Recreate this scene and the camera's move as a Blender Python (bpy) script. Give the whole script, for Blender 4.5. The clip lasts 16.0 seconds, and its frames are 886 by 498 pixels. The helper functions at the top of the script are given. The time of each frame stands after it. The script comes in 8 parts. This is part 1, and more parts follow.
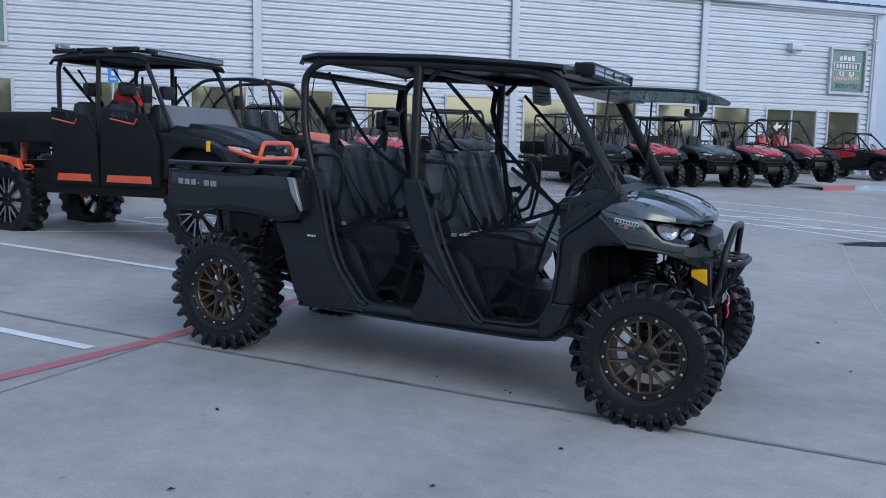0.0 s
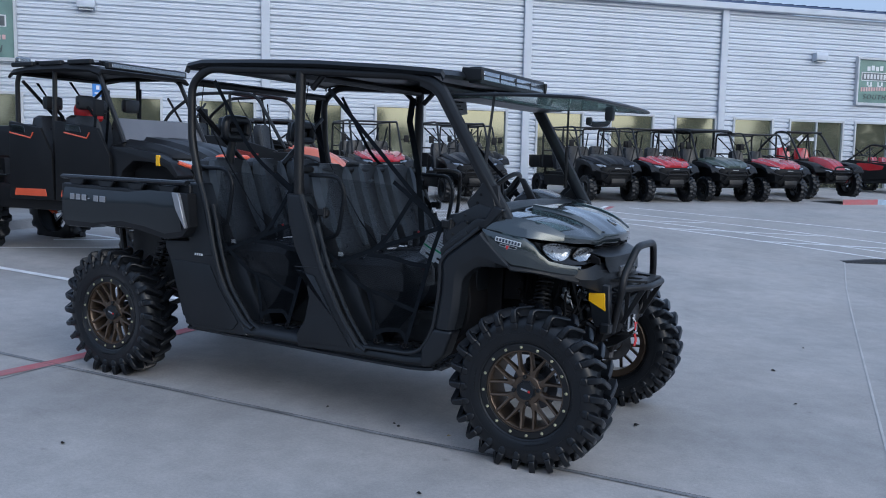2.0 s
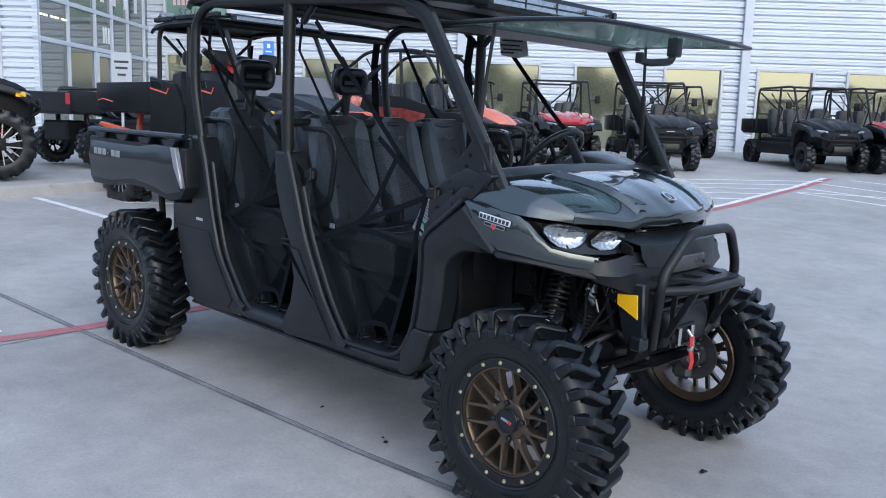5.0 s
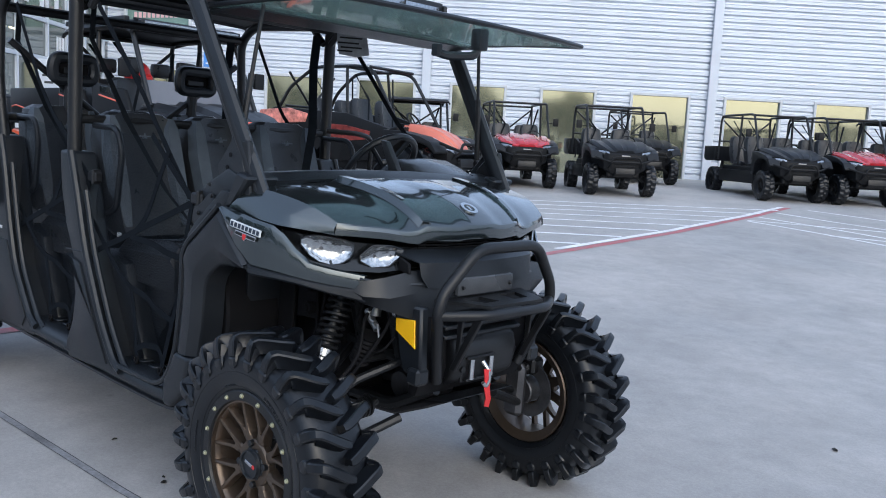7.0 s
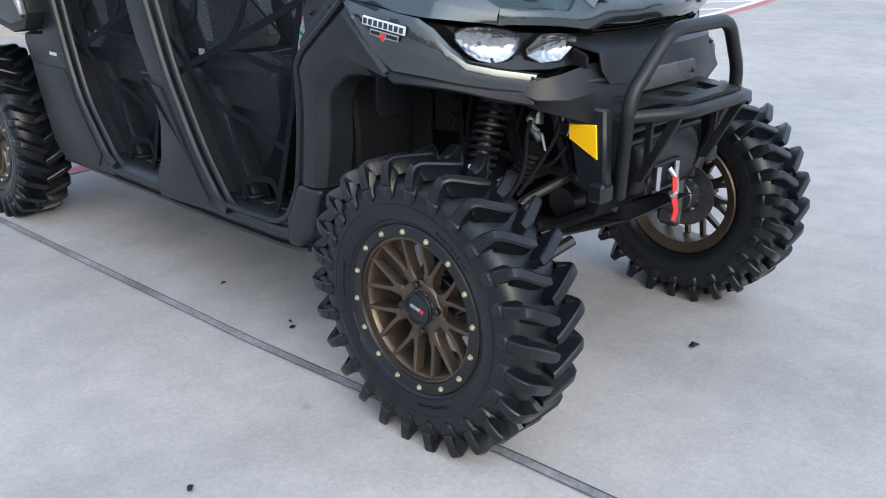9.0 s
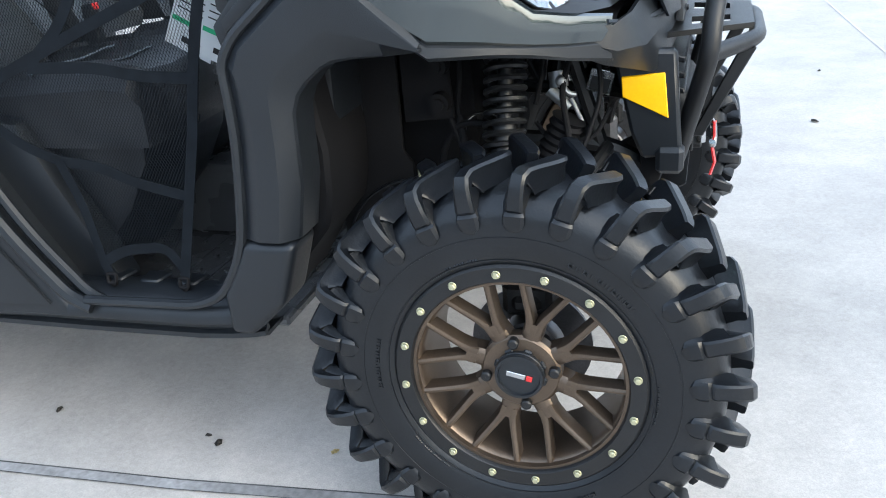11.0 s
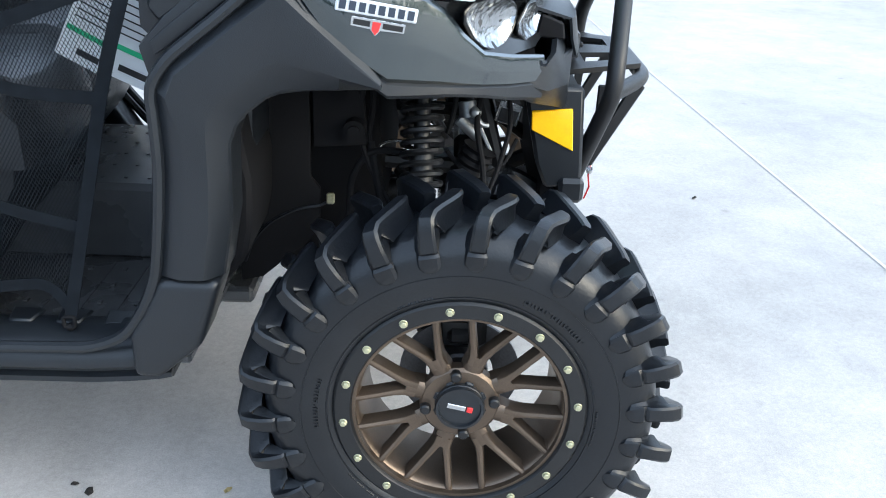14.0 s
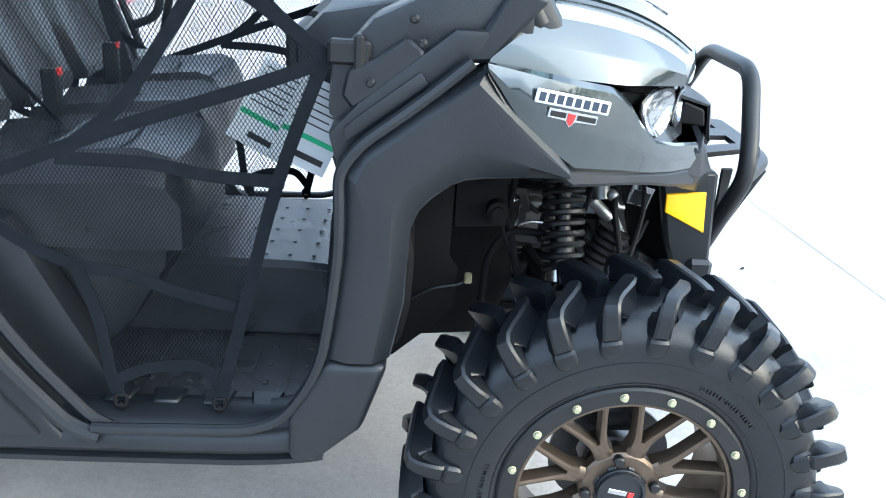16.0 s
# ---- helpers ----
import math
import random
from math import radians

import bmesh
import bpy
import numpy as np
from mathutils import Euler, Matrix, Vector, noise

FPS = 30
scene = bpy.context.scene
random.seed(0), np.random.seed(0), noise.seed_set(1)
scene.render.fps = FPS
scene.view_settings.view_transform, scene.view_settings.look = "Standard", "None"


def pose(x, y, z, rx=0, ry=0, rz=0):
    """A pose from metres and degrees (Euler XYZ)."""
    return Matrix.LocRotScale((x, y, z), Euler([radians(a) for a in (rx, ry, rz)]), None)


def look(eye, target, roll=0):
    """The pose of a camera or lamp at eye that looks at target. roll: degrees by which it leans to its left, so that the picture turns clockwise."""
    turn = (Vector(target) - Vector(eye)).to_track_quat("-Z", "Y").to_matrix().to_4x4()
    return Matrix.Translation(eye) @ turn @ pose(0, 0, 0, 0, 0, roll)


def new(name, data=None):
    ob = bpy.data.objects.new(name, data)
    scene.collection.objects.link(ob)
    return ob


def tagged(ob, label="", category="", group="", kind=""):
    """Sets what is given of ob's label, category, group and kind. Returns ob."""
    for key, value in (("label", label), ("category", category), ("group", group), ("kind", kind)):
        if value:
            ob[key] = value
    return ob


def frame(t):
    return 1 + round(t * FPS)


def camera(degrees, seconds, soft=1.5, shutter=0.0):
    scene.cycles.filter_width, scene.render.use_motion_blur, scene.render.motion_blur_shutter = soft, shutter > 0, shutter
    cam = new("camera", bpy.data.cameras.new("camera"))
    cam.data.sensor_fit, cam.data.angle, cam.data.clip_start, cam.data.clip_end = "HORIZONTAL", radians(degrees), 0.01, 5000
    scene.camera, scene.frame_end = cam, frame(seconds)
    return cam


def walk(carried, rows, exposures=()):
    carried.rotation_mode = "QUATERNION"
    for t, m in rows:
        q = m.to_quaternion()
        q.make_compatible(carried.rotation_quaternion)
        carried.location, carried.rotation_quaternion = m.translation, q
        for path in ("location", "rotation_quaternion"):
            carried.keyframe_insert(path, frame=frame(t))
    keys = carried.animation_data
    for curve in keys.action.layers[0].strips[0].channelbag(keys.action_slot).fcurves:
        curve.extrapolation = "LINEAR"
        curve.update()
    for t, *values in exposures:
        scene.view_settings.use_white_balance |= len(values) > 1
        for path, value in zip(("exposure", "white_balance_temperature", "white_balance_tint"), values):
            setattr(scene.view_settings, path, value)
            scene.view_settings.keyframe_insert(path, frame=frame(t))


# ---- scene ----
cam = camera(54.5, 16.0, soft=1.0)
# the lot falls gently away under the parked vehicle: SITE lays its level onto true level
SITE = Matrix(((0.9995, -0.0001, 0.032, 0), (-0.0001, 1.0, 0.004, 0), (-0.032, -0.004, 0.9995, 0), (0, 0, 0, 1)))
EXPOSURES = ((0.0, -0.08, 4960, 9), (3.0, 0.06, 4960, 9), (5.5, 0.54, 5230, 9), (6.5, 0.52, 5280, 9), (7.0, 0.48, 5260, 9), (7.5, 0.30, 5220, 9), (8.0, 0.54, 5350, 9), (10.5, 1.45, 5600, 5), (11.5, 1.76, 5600, 4), (12.0, 1.76, 5600, 4), (13.0, 1.48, 5650, 6), (13.6, 1.42, 5650, 6), (14.0, 1.68, 5500, 4), (14.5, 1.76, 5420, 2), (15.0, 2.0, 5400, 2), (16.0, 2.15, 5380, 2))
PATH = [
    (0, (0.996, -5.592, 1.584), (0.146, -3.799, 1.326), 3.0),
    (0.5, (1.096, -5.41, 1.576), (0.22, -3.629, 1.324), 2.3),
    (1, (1.182, -5.15, 1.608), (0.301, -3.369, 1.382), 1.7),
    (1.5, (1.401, -4.962, 1.596), (0.501, -3.19, 1.378), 1.3),
    (2, (1.625, -4.802, 1.614), (0.691, -3.048, 1.384), 2.8),
    (2.5, (1.697, -4.559, 1.591), (0.644, -2.874, 1.361), 2.1),
    (3, (1.689, -4.32, 1.6), (0.508, -2.723, 1.365), 1.2),
    (3.2, (1.745, -4.192, 1.596), (0.523, -2.627, 1.348), 1.2),
    (5.3, (2.037, -3.091, 1.584), (0.655, -1.687, 1.24), 3.8),
    (5.5, (2.128, -2.98, 1.56), (0.717, -1.605, 1.216), 4.4),
    (6, (2.244, -2.768, 1.561), (0.785, -1.448, 1.204), 5.0),
    (6.5, (2.203, -2.523, 1.528), (0.774, -1.157, 1.226), 5.5),
    (7, (2.227, -2.369, 1.537), (0.886, -0.912, 1.257), 4.5),
    (7.5, (2.335, -2.286, 1.532), (0.958, -0.896, 1.118), 4.9),
    (8, (2.186, -2.295, 1.508), (0.719, -1.061, 0.938), 3.4),
    (8.2, (2.073, -2.323, 1.487), (0.62, -1.091, 0.877), 2.4),
    (10.3, (0.729, -2.296, 1.357), (-0.057, -0.653, 0.531), -3.1),
    (10.5, (0.617, -2.292, 1.35), (-0.087, -0.615, 0.519), -4.0),
    (11, (0.344, -2.179, 1.318), (-0.239, -0.447, 0.506), -5.1),
    (11.5, (0.179, -2.14, 1.315), (-0.242, -0.352, 0.524), -4.8),
    (12, (-0.036, -2.133, 1.323), (-0.132, -0.291, 0.55), -2.7),
    (12.5, (-0.124, -2.178, 1.3), (-0.082, -0.397, 0.391), -0.5),
    (13, (-0.103, -2.173, 1.274), (0.018, -0.472, 0.23), 0.9),
    (13.5, (-0.075, -2.161, 1.289), (0.079, -0.459, 0.25), 2.1),
    (14, (-0.044, -2.191, 1.413), (-0.03, -0.384, 0.554), 2.3),
    (14.5, (-0.178, -2.187, 1.405), (-0.245, -0.337, 0.648), 1.7),
    (15, (-0.454, -2.205, 1.427), (-0.408, -0.371, 0.631), -0.3),
    (15.5, (-0.515, -2.201, 1.458), (-0.367, -0.356, 0.7), 1.5),
    (16, (-0.424, -2.177, 1.446), (-0.342, -0.319, 0.712), 3.6),
]
walk(cam, [(t, SITE @ look(eye, target, roll)) for t, eye, target, roll in PATH], EXPOSURES)

# ---- world and light ----
SUN_AZ = radians(115)      # towards the low glow beyond the vehicle's nose
SUN_EL = radians(24)
world = bpy.data.worlds.new("sky")
scene.world = world
world.use_nodes = True
wn = world.node_tree
sky = wn.nodes.new("ShaderNodeTexSky")
sky.sky_type, sky.sun_disc = "NISHITA", False
sky.sun_elevation, sky.sun_rotation = SUN_EL, SUN_AZ
sky.air_density, sky.dust_density, sky.ozone_density = 1.2, 6.0, 1.3
# a thin, even veil of evening cloud over the clear sky
veil = wn.nodes.new("ShaderNodeMixRGB")
veil.inputs["Fac"].default_value, veil.inputs["Color2"].default_value = 0.6, (4.6, 4.9, 5.5, 1)
wn.links.new(sky.outputs[0], veil.inputs["Color1"])
wn.nodes["Background"].inputs[1].default_value = 0.15
wn.links.new(veil.outputs[0], wn.nodes["Background"].inputs[0])
sun_data = bpy.data.lights.new("sun", "SUN")
sun_data.energy, sun_data.angle, sun_data.color = 0.6, radians(80), (1.0, 0.94, 0.86)
sun = new("sun", sun_data)
sun.matrix_world = look((math.sin(SUN_AZ) * 50, math.cos(SUN_AZ) * 50, 50 * math.tan(radians(38))), (0, 0, 0))

# ---- materials ----
def material(name, colour, rough=0.5, metal=0.0, vary=0.15, scale=8.0, bump=0.0, bump_scale=200.0, coat=0.0, stain=None, island=0.0, transmission=0.0, ior=1.45, spec=0.5):
    """Principled surface with variation at two scales and fine relief."""
    m = bpy.data.materials.new(name)
    m.use_nodes = True
    t = m.node_tree
    b = t.nodes["Principled BSDF"]
    b.inputs["Roughness"].default_value, b.inputs["Metallic"].default_value = rough, metal
    b.inputs["Coat Weight"].default_value, b.inputs["Coat Roughness"].default_value = coat, 0.05
    b.inputs["Transmission Weight"].default_value, b.inputs["IOR"].default_value = transmission, ior
    b.inputs["Specular IOR Level"].default_value = spec
    co = t.nodes.new("ShaderNodeTexCoord")
    big, fine = t.nodes.new("ShaderNodeTexNoise"), t.nodes.new("ShaderNodeTexNoise")
    big.inputs["Scale"].default_value, big.inputs["Detail"].default_value = scale, 5
    fine.inputs["Scale"].default_value, fine.inputs["Detail"].default_value = bump_scale, 3
    for n in (big, fine):
        t.links.new(co.outputs["Object"], n.inputs["Vector"])
    ramp = t.nodes.new("ShaderNodeValToRGB")
    ramp.color_ramp.elements[0].position, ramp.color_ramp.elements[1].position = 0.3, 0.7
    dark = [c * (1 - vary) for c in colour]
    light = [min(1, c * (1 + vary)) for c in colour]
    ramp.color_ramp.elements[0].color, ramp.color_ramp.elements[1].color = (*(stain or dark), 1), (*light, 1)
    t.links.new(big.outputs["Fac"], ramp.inputs["Fac"])
    last = ramp.outputs["Color"]
    mix = t.nodes.new("ShaderNodeMixRGB")
    mix.blend_type, mix.inputs["Fac"].default_value = "OVERLAY", min(0.6, vary * 1.5)
    t.links.new(last, mix.inputs["Color1"])
    t.links.new(fine.outputs["Fac"], mix.inputs["Color2"])
    last = mix.outputs["Color"]
    if island:
        info = t.nodes.new("ShaderNodeObjectInfo")
        hsv = t.nodes.new("ShaderNodeHueSaturation")
        rng = t.nodes.new("ShaderNodeMapRange")
        rng.inputs["To Min"].default_value, rng.inputs["To Max"].default_value = 1 - island, 1 + island
        t.links.new(info.outputs["Random"], rng.inputs["Value"])
        t.links.new(rng.outputs["Result"], hsv.inputs["Value"])
        t.links.new(last, hsv.inputs["Color"])
        last = hsv.outputs["Color"]
    t.links.new(last, b.inputs["Base Color"])
    rr = t.nodes.new("ShaderNodeMapRange")
    rr.inputs["To Min"].default_value, rr.inputs["To Max"].default_value = max(0, rough - 0.08), min(1, rough + 0.08)
    t.links.new(big.outputs["Fac"], rr.inputs["Value"])
    t.links.new(rr.outputs["Result"], b.inputs["Roughness"])
    if bump:
        bp = t.nodes.new("ShaderNodeBump")
        bp.inputs["Strength"].default_value, bp.inputs["Distance"].default_value = bump, 0.002
        t.links.new(fine.outputs["Fac"], bp.inputs["Height"])
        t.links.new(bp.outputs["Normal"], b.inputs["Normal"])
    return m


def emitter(name, colour, strength):
    m = bpy.data.materials.new(name)
    m.use_nodes = True
    b = m.node_tree.nodes["Principled BSDF"]
    b.inputs["Base Color"].default_value = (*colour, 1)
    b.inputs["Emission Color"].default_value, b.inputs["Emission Strength"].default_value = (*colour, 1), strength
    return m


def concrete(name, light, dark):
    """Broom-finished slab: clouding, blotches, speckle, hairline stains and fine relief."""
    m = bpy.data.materials.new(name)
    m.use_nodes = True
    t = m.node_tree
    b = t.nodes["Principled BSDF"]
    co = t.nodes.new("ShaderNodeTexCoord")
    last = None
    layers = ((0.22, 5, 0.35, 0.66, 0.13), (1.3, 6, 0.36, 0.66, 0.09), (7.0, 6, 0.36, 0.68, 0.06), (60.0, 4, 0.34, 0.68, 0.075), (260.0, 2, 0.30, 0.70, 0.10))
    total = None
    for scale, detail, lo, hi, amount in layers:
        n = t.nodes.new("ShaderNodeTexNoise")
        n.inputs["Scale"].default_value, n.inputs["Detail"].default_value, n.inputs["Roughness"].default_value = scale, detail, 0.62
        t.links.new(co.outputs["Object"], n.inputs["Vector"])
        r = t.nodes.new("ShaderNodeMapRange")
        r.inputs["From Min"].default_value, r.inputs["From Max"].default_value = lo, hi
        r.inputs["To Min"].default_value, r.inputs["To Max"].default_value = 1 - amount, 1 + amount
        t.links.new(n.outputs["Fac"], r.inputs["Value"])
        if total is None:
            total = r.outputs["Result"]
        else:
            mul = t.nodes.new("ShaderNodeMath")
            mul.operation = "MULTIPLY"
            t.links.new(total, mul.inputs[0])
            t.links.new(r.outputs["Result"], mul.inputs[1])
            total = mul.outputs[0]
        last = n
    # dark drips and rust flecks with a shape of their own
    spots = t.nodes.new("ShaderNodeTexVoronoi")
    spots.inputs["Scale"].default_value = 2.6
    t.links.new(co.outputs["Object"], spots.inputs["Vector"])
    sr = t.nodes.new("ShaderNodeMapRange")
    sr.inputs["From Min"].default_value, sr.inputs["From Max"].default_value = 0.02, 0.07
    sr.inputs["To Min"].default_value, sr.inputs["To Max"].default_value = 0.80, 1.0
    t.links.new(spots.outputs["Distance"], sr.inputs["Value"])
    mul = t.nodes.new("ShaderNodeMath")
    mul.operation = "MULTIPLY"
    t.links.new(total, mul.inputs[0])
    t.links.new(sr.outputs["Result"], mul.inputs[1])
    hue = t.nodes.new("ShaderNodeTexNoise")
    hue.inputs["Scale"].default_value, hue.inputs["Detail"].default_value = 0.5, 4
    t.links.new(co.outputs["Object"], hue.inputs["Vector"])
    ramp = t.nodes.new("ShaderNodeValToRGB")
    ramp.color_ramp.elements[0].position, ramp.color_ramp.elements[1].position = 0.35, 0.65
    ramp.color_ramp.elements[0].color, ramp.color_ramp.elements[1].color = (*dark, 1), (*light, 1)
    t.links.new(hue.outputs["Fac"], ramp.inputs["Fac"])
    hsv = t.nodes.new("ShaderNodeHueSaturation")
    t.links.new(mul.outputs[0], hsv.inputs["Value"])
    t.links.new(ramp.outputs["Color"], hsv.inputs["Color"])
    t.links.new(hsv.outputs["Color"], b.inputs["Base Color"])
    b.inputs["Roughness"].default_value, b.inputs["Specular IOR Level"].default_value = 0.72, 0.35
    bp = t.nodes.new("ShaderNodeBump")
    bp.inputs["Strength"].default_value, bp.inputs["Distance"].default_value = 0.35, 0.003
    t.links.new(last.outputs["Fac"], bp.inputs["Height"])
    t.links.new(bp.outputs["Normal"], b.inputs["Normal"])
    return m


CONCRETE = concrete("concrete", (0.43, 0.405, 0.378), (0.385, 0.372, 0.355))
JOINT = material("joint_sealant", (0.23, 0.23, 0.235), 0.8, vary=0.35, scale=3, bump=0.4, bump_scale=60)
WHITE_LINE = material("white_line_paint", (0.84, 0.84, 0.83), 0.7, vary=0.08, scale=6, bump=0.4, bump_scale=80, stain=(0.68, 0.67, 0.66))
RED_LINE = material("red_line_paint", (0.42, 0.10, 0.11), 0.7, vary=0.2, scale=5, bump=0.4, bump_scale=80, stain=(0.36, 0.2, 0.2))
SIDING = material("painted_siding", (0.70, 0.74, 0.80), 0.40, metal=0.12, vary=0.05, scale=0.6, bump=0.05, bump_scale=40)
TRIM = material("painted_trim", (0.56, 0.60, 0.66), 0.45, metal=0.1, vary=0.06, scale=1.5)
ROOFING = material("blue_metal_roof", (0.06, 0.09, 0.17), 0.4, metal=0.4, vary=0.12, scale=2)
FRAME_WHITE = material("window_frame_paint", (0.56, 0.58, 0.60), 0.4, vary=0.06, scale=3)
WINDOW = material("bronze_reflective_glass", (0.33, 0.335, 0.235), 0.03, metal=0.75, vary=0.06, scale=0.4)
RUBBER = material("tyre_rubber", (0.0058, 0.0070, 0.0092), 0.32, vary=0.25, scale=7, bump=0.22, bump_scale=160, spec=0.5)
BRONZE = material("bronze_wheel", (0.118, 0.090, 0.067), 0.36, metal=0.75, vary=0.12, scale=9, bump=0.08, bump_scale=300)
BLACK_METAL = material("black_powder_coat", (0.008, 0.0085, 0.0095), 0.40, metal=0.0, vary=0.2, scale=10, bump=0.25, bump_scale=420)
PLASTIC = material("black_moulded_plastic", (0.0105, 0.0126, 0.0157), 0.36, vary=0.18, scale=5, bump=0.22, bump_scale=520, spec=0.50)
GREY_PAINT = material("dark_green_grey_paint", (0.048, 0.060, 0.064), 0.20, metal=0.8, vary=0.06, scale=3, coat=1.0)
GREY_PAINT.node_tree.nodes["Principled BSDF"].inputs["Coat IOR"].default_value = 1.65
WEBBING = material("black_webbing", (0.0085, 0.0105, 0.0135), 0.8, vary=0.2, scale=30, bump=0.4, bump_scale=600, spec=0.08)
FLOOR_PLASTIC = material("grey_black_floor_plastic", (0.060, 0.063, 0.068), 0.28, vary=0.25, scale=6, bump=0.3, bump_scale=420)
SEAT_VINYL = material("seat_vinyl", (0.0190, 0.0210, 0.0245), 0.30, vary=0.2, scale=12, bump=0.5, bump_scale=350)
SEAT_GREY = material("grey_seat_vinyl", (0.062, 0.075, 0.092), 0.46, vary=0.15, scale=12, bump=0.5, bump_scale=350)
ALLOY = material("dull_cast_alloy", (0.34, 0.35, 0.36), 0.45, metal=0.8, vary=0.15, scale=20)
CHROME = material("bright_steel", (0.55, 0.56, 0.57), 0.22, metal=1.0, vary=0.1, scale=20)
DISC_STEEL = material("dull_brake_steel", (0.10, 0.10, 0.105), 0.4, metal=0.8, vary=0.2, scale=20)
BOLT = material("plated_bolt", (0.42, 0.41, 0.27), 0.38, metal=0.6, vary=0.15, scale=30)
AMBER = material("amber_reflector", (0.95, 0.53, 0.0), 0.25, vary=0.06, scale=10, coat=0.5)
RED_PLASTIC = material("red_plastic", (0.55, 0.03, 0.03), 0.35, vary=0.1, scale=10)
LENS = material("clear_lens", (0.34, 0.36, 0.38), 0.14, metal=0.85, vary=0.2, scale=60, coat=1.0)
facet = LENS.node_tree.nodes.new("ShaderNodeTexVoronoi")
facet.inputs["Scale"].default_value = 55
facet_co = LENS.node_tree.nodes.new("ShaderNodeTexCoord")
facet_bump = LENS.node_tree.nodes.new("ShaderNodeBump")
facet_bump.inputs["Strength"].default_value, facet_bump.inputs["Distance"].default_value = 0.35, 0.006
LENS.node_tree.links.new(facet_co.outputs["Object"], facet.inputs["Vector"])
LENS.node_tree.links.new(facet.outputs["Distance"], facet_bump.inputs["Height"])
LENS.node_tree.links.new(facet_bump.outputs["Normal"], LENS.node_tree.nodes["Principled BSDF"].inputs["Normal"])
RED_PAINT = material("red_body_paint", (0.42, 0.014, 0.02), 0.22, vary=0.08, scale=4, coat=1.0)
ORANGE_PAINT = material("orange_paint", (0.72, 0.11, 0.04), 0.3, vary=0.08, scale=4, coat=0.6)
ORANGE_FADED = material("faded_orange_paint", (0.62, 0.17, 0.10), 0.32, vary=0.10, scale=4, coat=0.6)
DARK_PAINT = material("charcoal_paint", (0.011, 0.012, 0.014), 0.42, vary=0.15, scale=4, coat=0.10, spec=0.30)
GREEN_PAINT = material("olive_paint", (0.065, 0.085, 0.07), 0.3, vary=0.1, scale=4, coat=0.6)
GREY_LIGHT = material("silver_grey_paint", (0.3, 0.31, 0.33), 0.3, metal=0.4, vary=0.08, scale=4, coat=0.8)
PAPER = material("printed_paper", (0.75, 0.77, 0.78), 0.7, vary=0.04, scale=10)
# thin sheets let light through
thin = PAPER.node_tree.nodes.new("ShaderNodeBsdfTranslucent")
thin.inputs["Color"].default_value = (0.72, 0.76, 0.80, 1)
thin_mix = PAPER.node_tree.nodes.new("ShaderNodeMixShader")
thin_mix.inputs["Fac"].default_value = 0.45
PAPER.node_tree.links.new(PAPER.node_tree.nodes["Principled BSDF"].outputs[0], thin_mix.inputs[1])
PAPER.node_tree.links.new(thin.outputs[0], thin_mix.inputs[2])
PAPER.node_tree.links.new(thin_mix.outputs[0], PAPER.node_tree.nodes["Material Output"].inputs["Surface"])


# ---- building blocks ----
def finish(name, bm, mat, parent=None, label="", smooth=35, m=None):
    bmesh.ops.recalc_face_normals(bm, faces=bm.faces)
    me = bpy.data.meshes.new(name)
    bm.to_mesh(me)
    bm.free()
    for q in (mat if isinstance(mat, (list, tuple)) else [mat]):
        me.materials.append(q)
    if smooth:
        me.polygons.foreach_set("use_smooth", [True] * len(me.polygons))
        me.set_sharp_from_angle(angle=radians(smooth))
    ob = new(name, me)
    if parent is not None:
        ob.parent = parent
    if m is not None:
        ob.matrix_basis = m
    if label:
        tagged(ob, label)
    return ob


def part(name, bm, mat, parent, label="", smooth=35, m=None):
    """One mesh as a part of a thing."""
    return finish(name, bm, mat, parent, label, smooth, m)


def thing(name, label, category, group="", kind="", m=None):
    """An Empty at a thing's base that carries its parts."""
    ob = new(name)
    ob.empty_display_size = 0.1
    if m is not None:
        ob.matrix_basis = m
    return tagged(ob, label, category, group, kind)


def box(bm, lo, hi, bevel=0.0, m=None, seg=1):
    lo, hi = Vector(lo), Vector(hi)
    r = bmesh.ops.create_cube(bm, size=1.0, matrix=(m or Matrix()) @ Matrix.LocRotScale((lo + hi) / 2, None, hi - lo))
    if bevel:
        es = list({e for v in r["verts"] for e in v.link_edges})
        bmesh.ops.bevel(bm, geom=es, offset=bevel, segments=seg, affect="EDGES", profile=0.6)
    return bm


def prism(bm, outline, y0, y1, bevel=0.0, m=None, seg=1, plane="xz"):
    """A side outline (pairs) given thickness across it."""
    def at(p, q):
        v = {"xz": (p[0], q, p[1]), "xy": (p[0], p[1], q), "yz": (q, p[0], p[1])}[plane]
        return (m @ Vector(v)) if m else Vector(v)
    a = [bm.verts.new(at(p, y0)) for p in outline]
    b = [bm.verts.new(at(p, y1)) for p in outline]
    n = len(a)
    fs = [bm.faces.new(a), bm.faces.new(b[::-1])]
    for i in range(n):
        fs.append(bm.faces.new((a[i], b[i], b[(i + 1) % n], a[(i + 1) % n])))
    if bevel:
        bmesh.ops.recalc_face_normals(bm, faces=fs)
        es = list({e for f in fs for e in f.edges})
        bmesh.ops.bevel(bm, geom=es, offset=bevel, segments=seg, affect="EDGES", profile=0.6, clamp_overlap=True)
    return bm


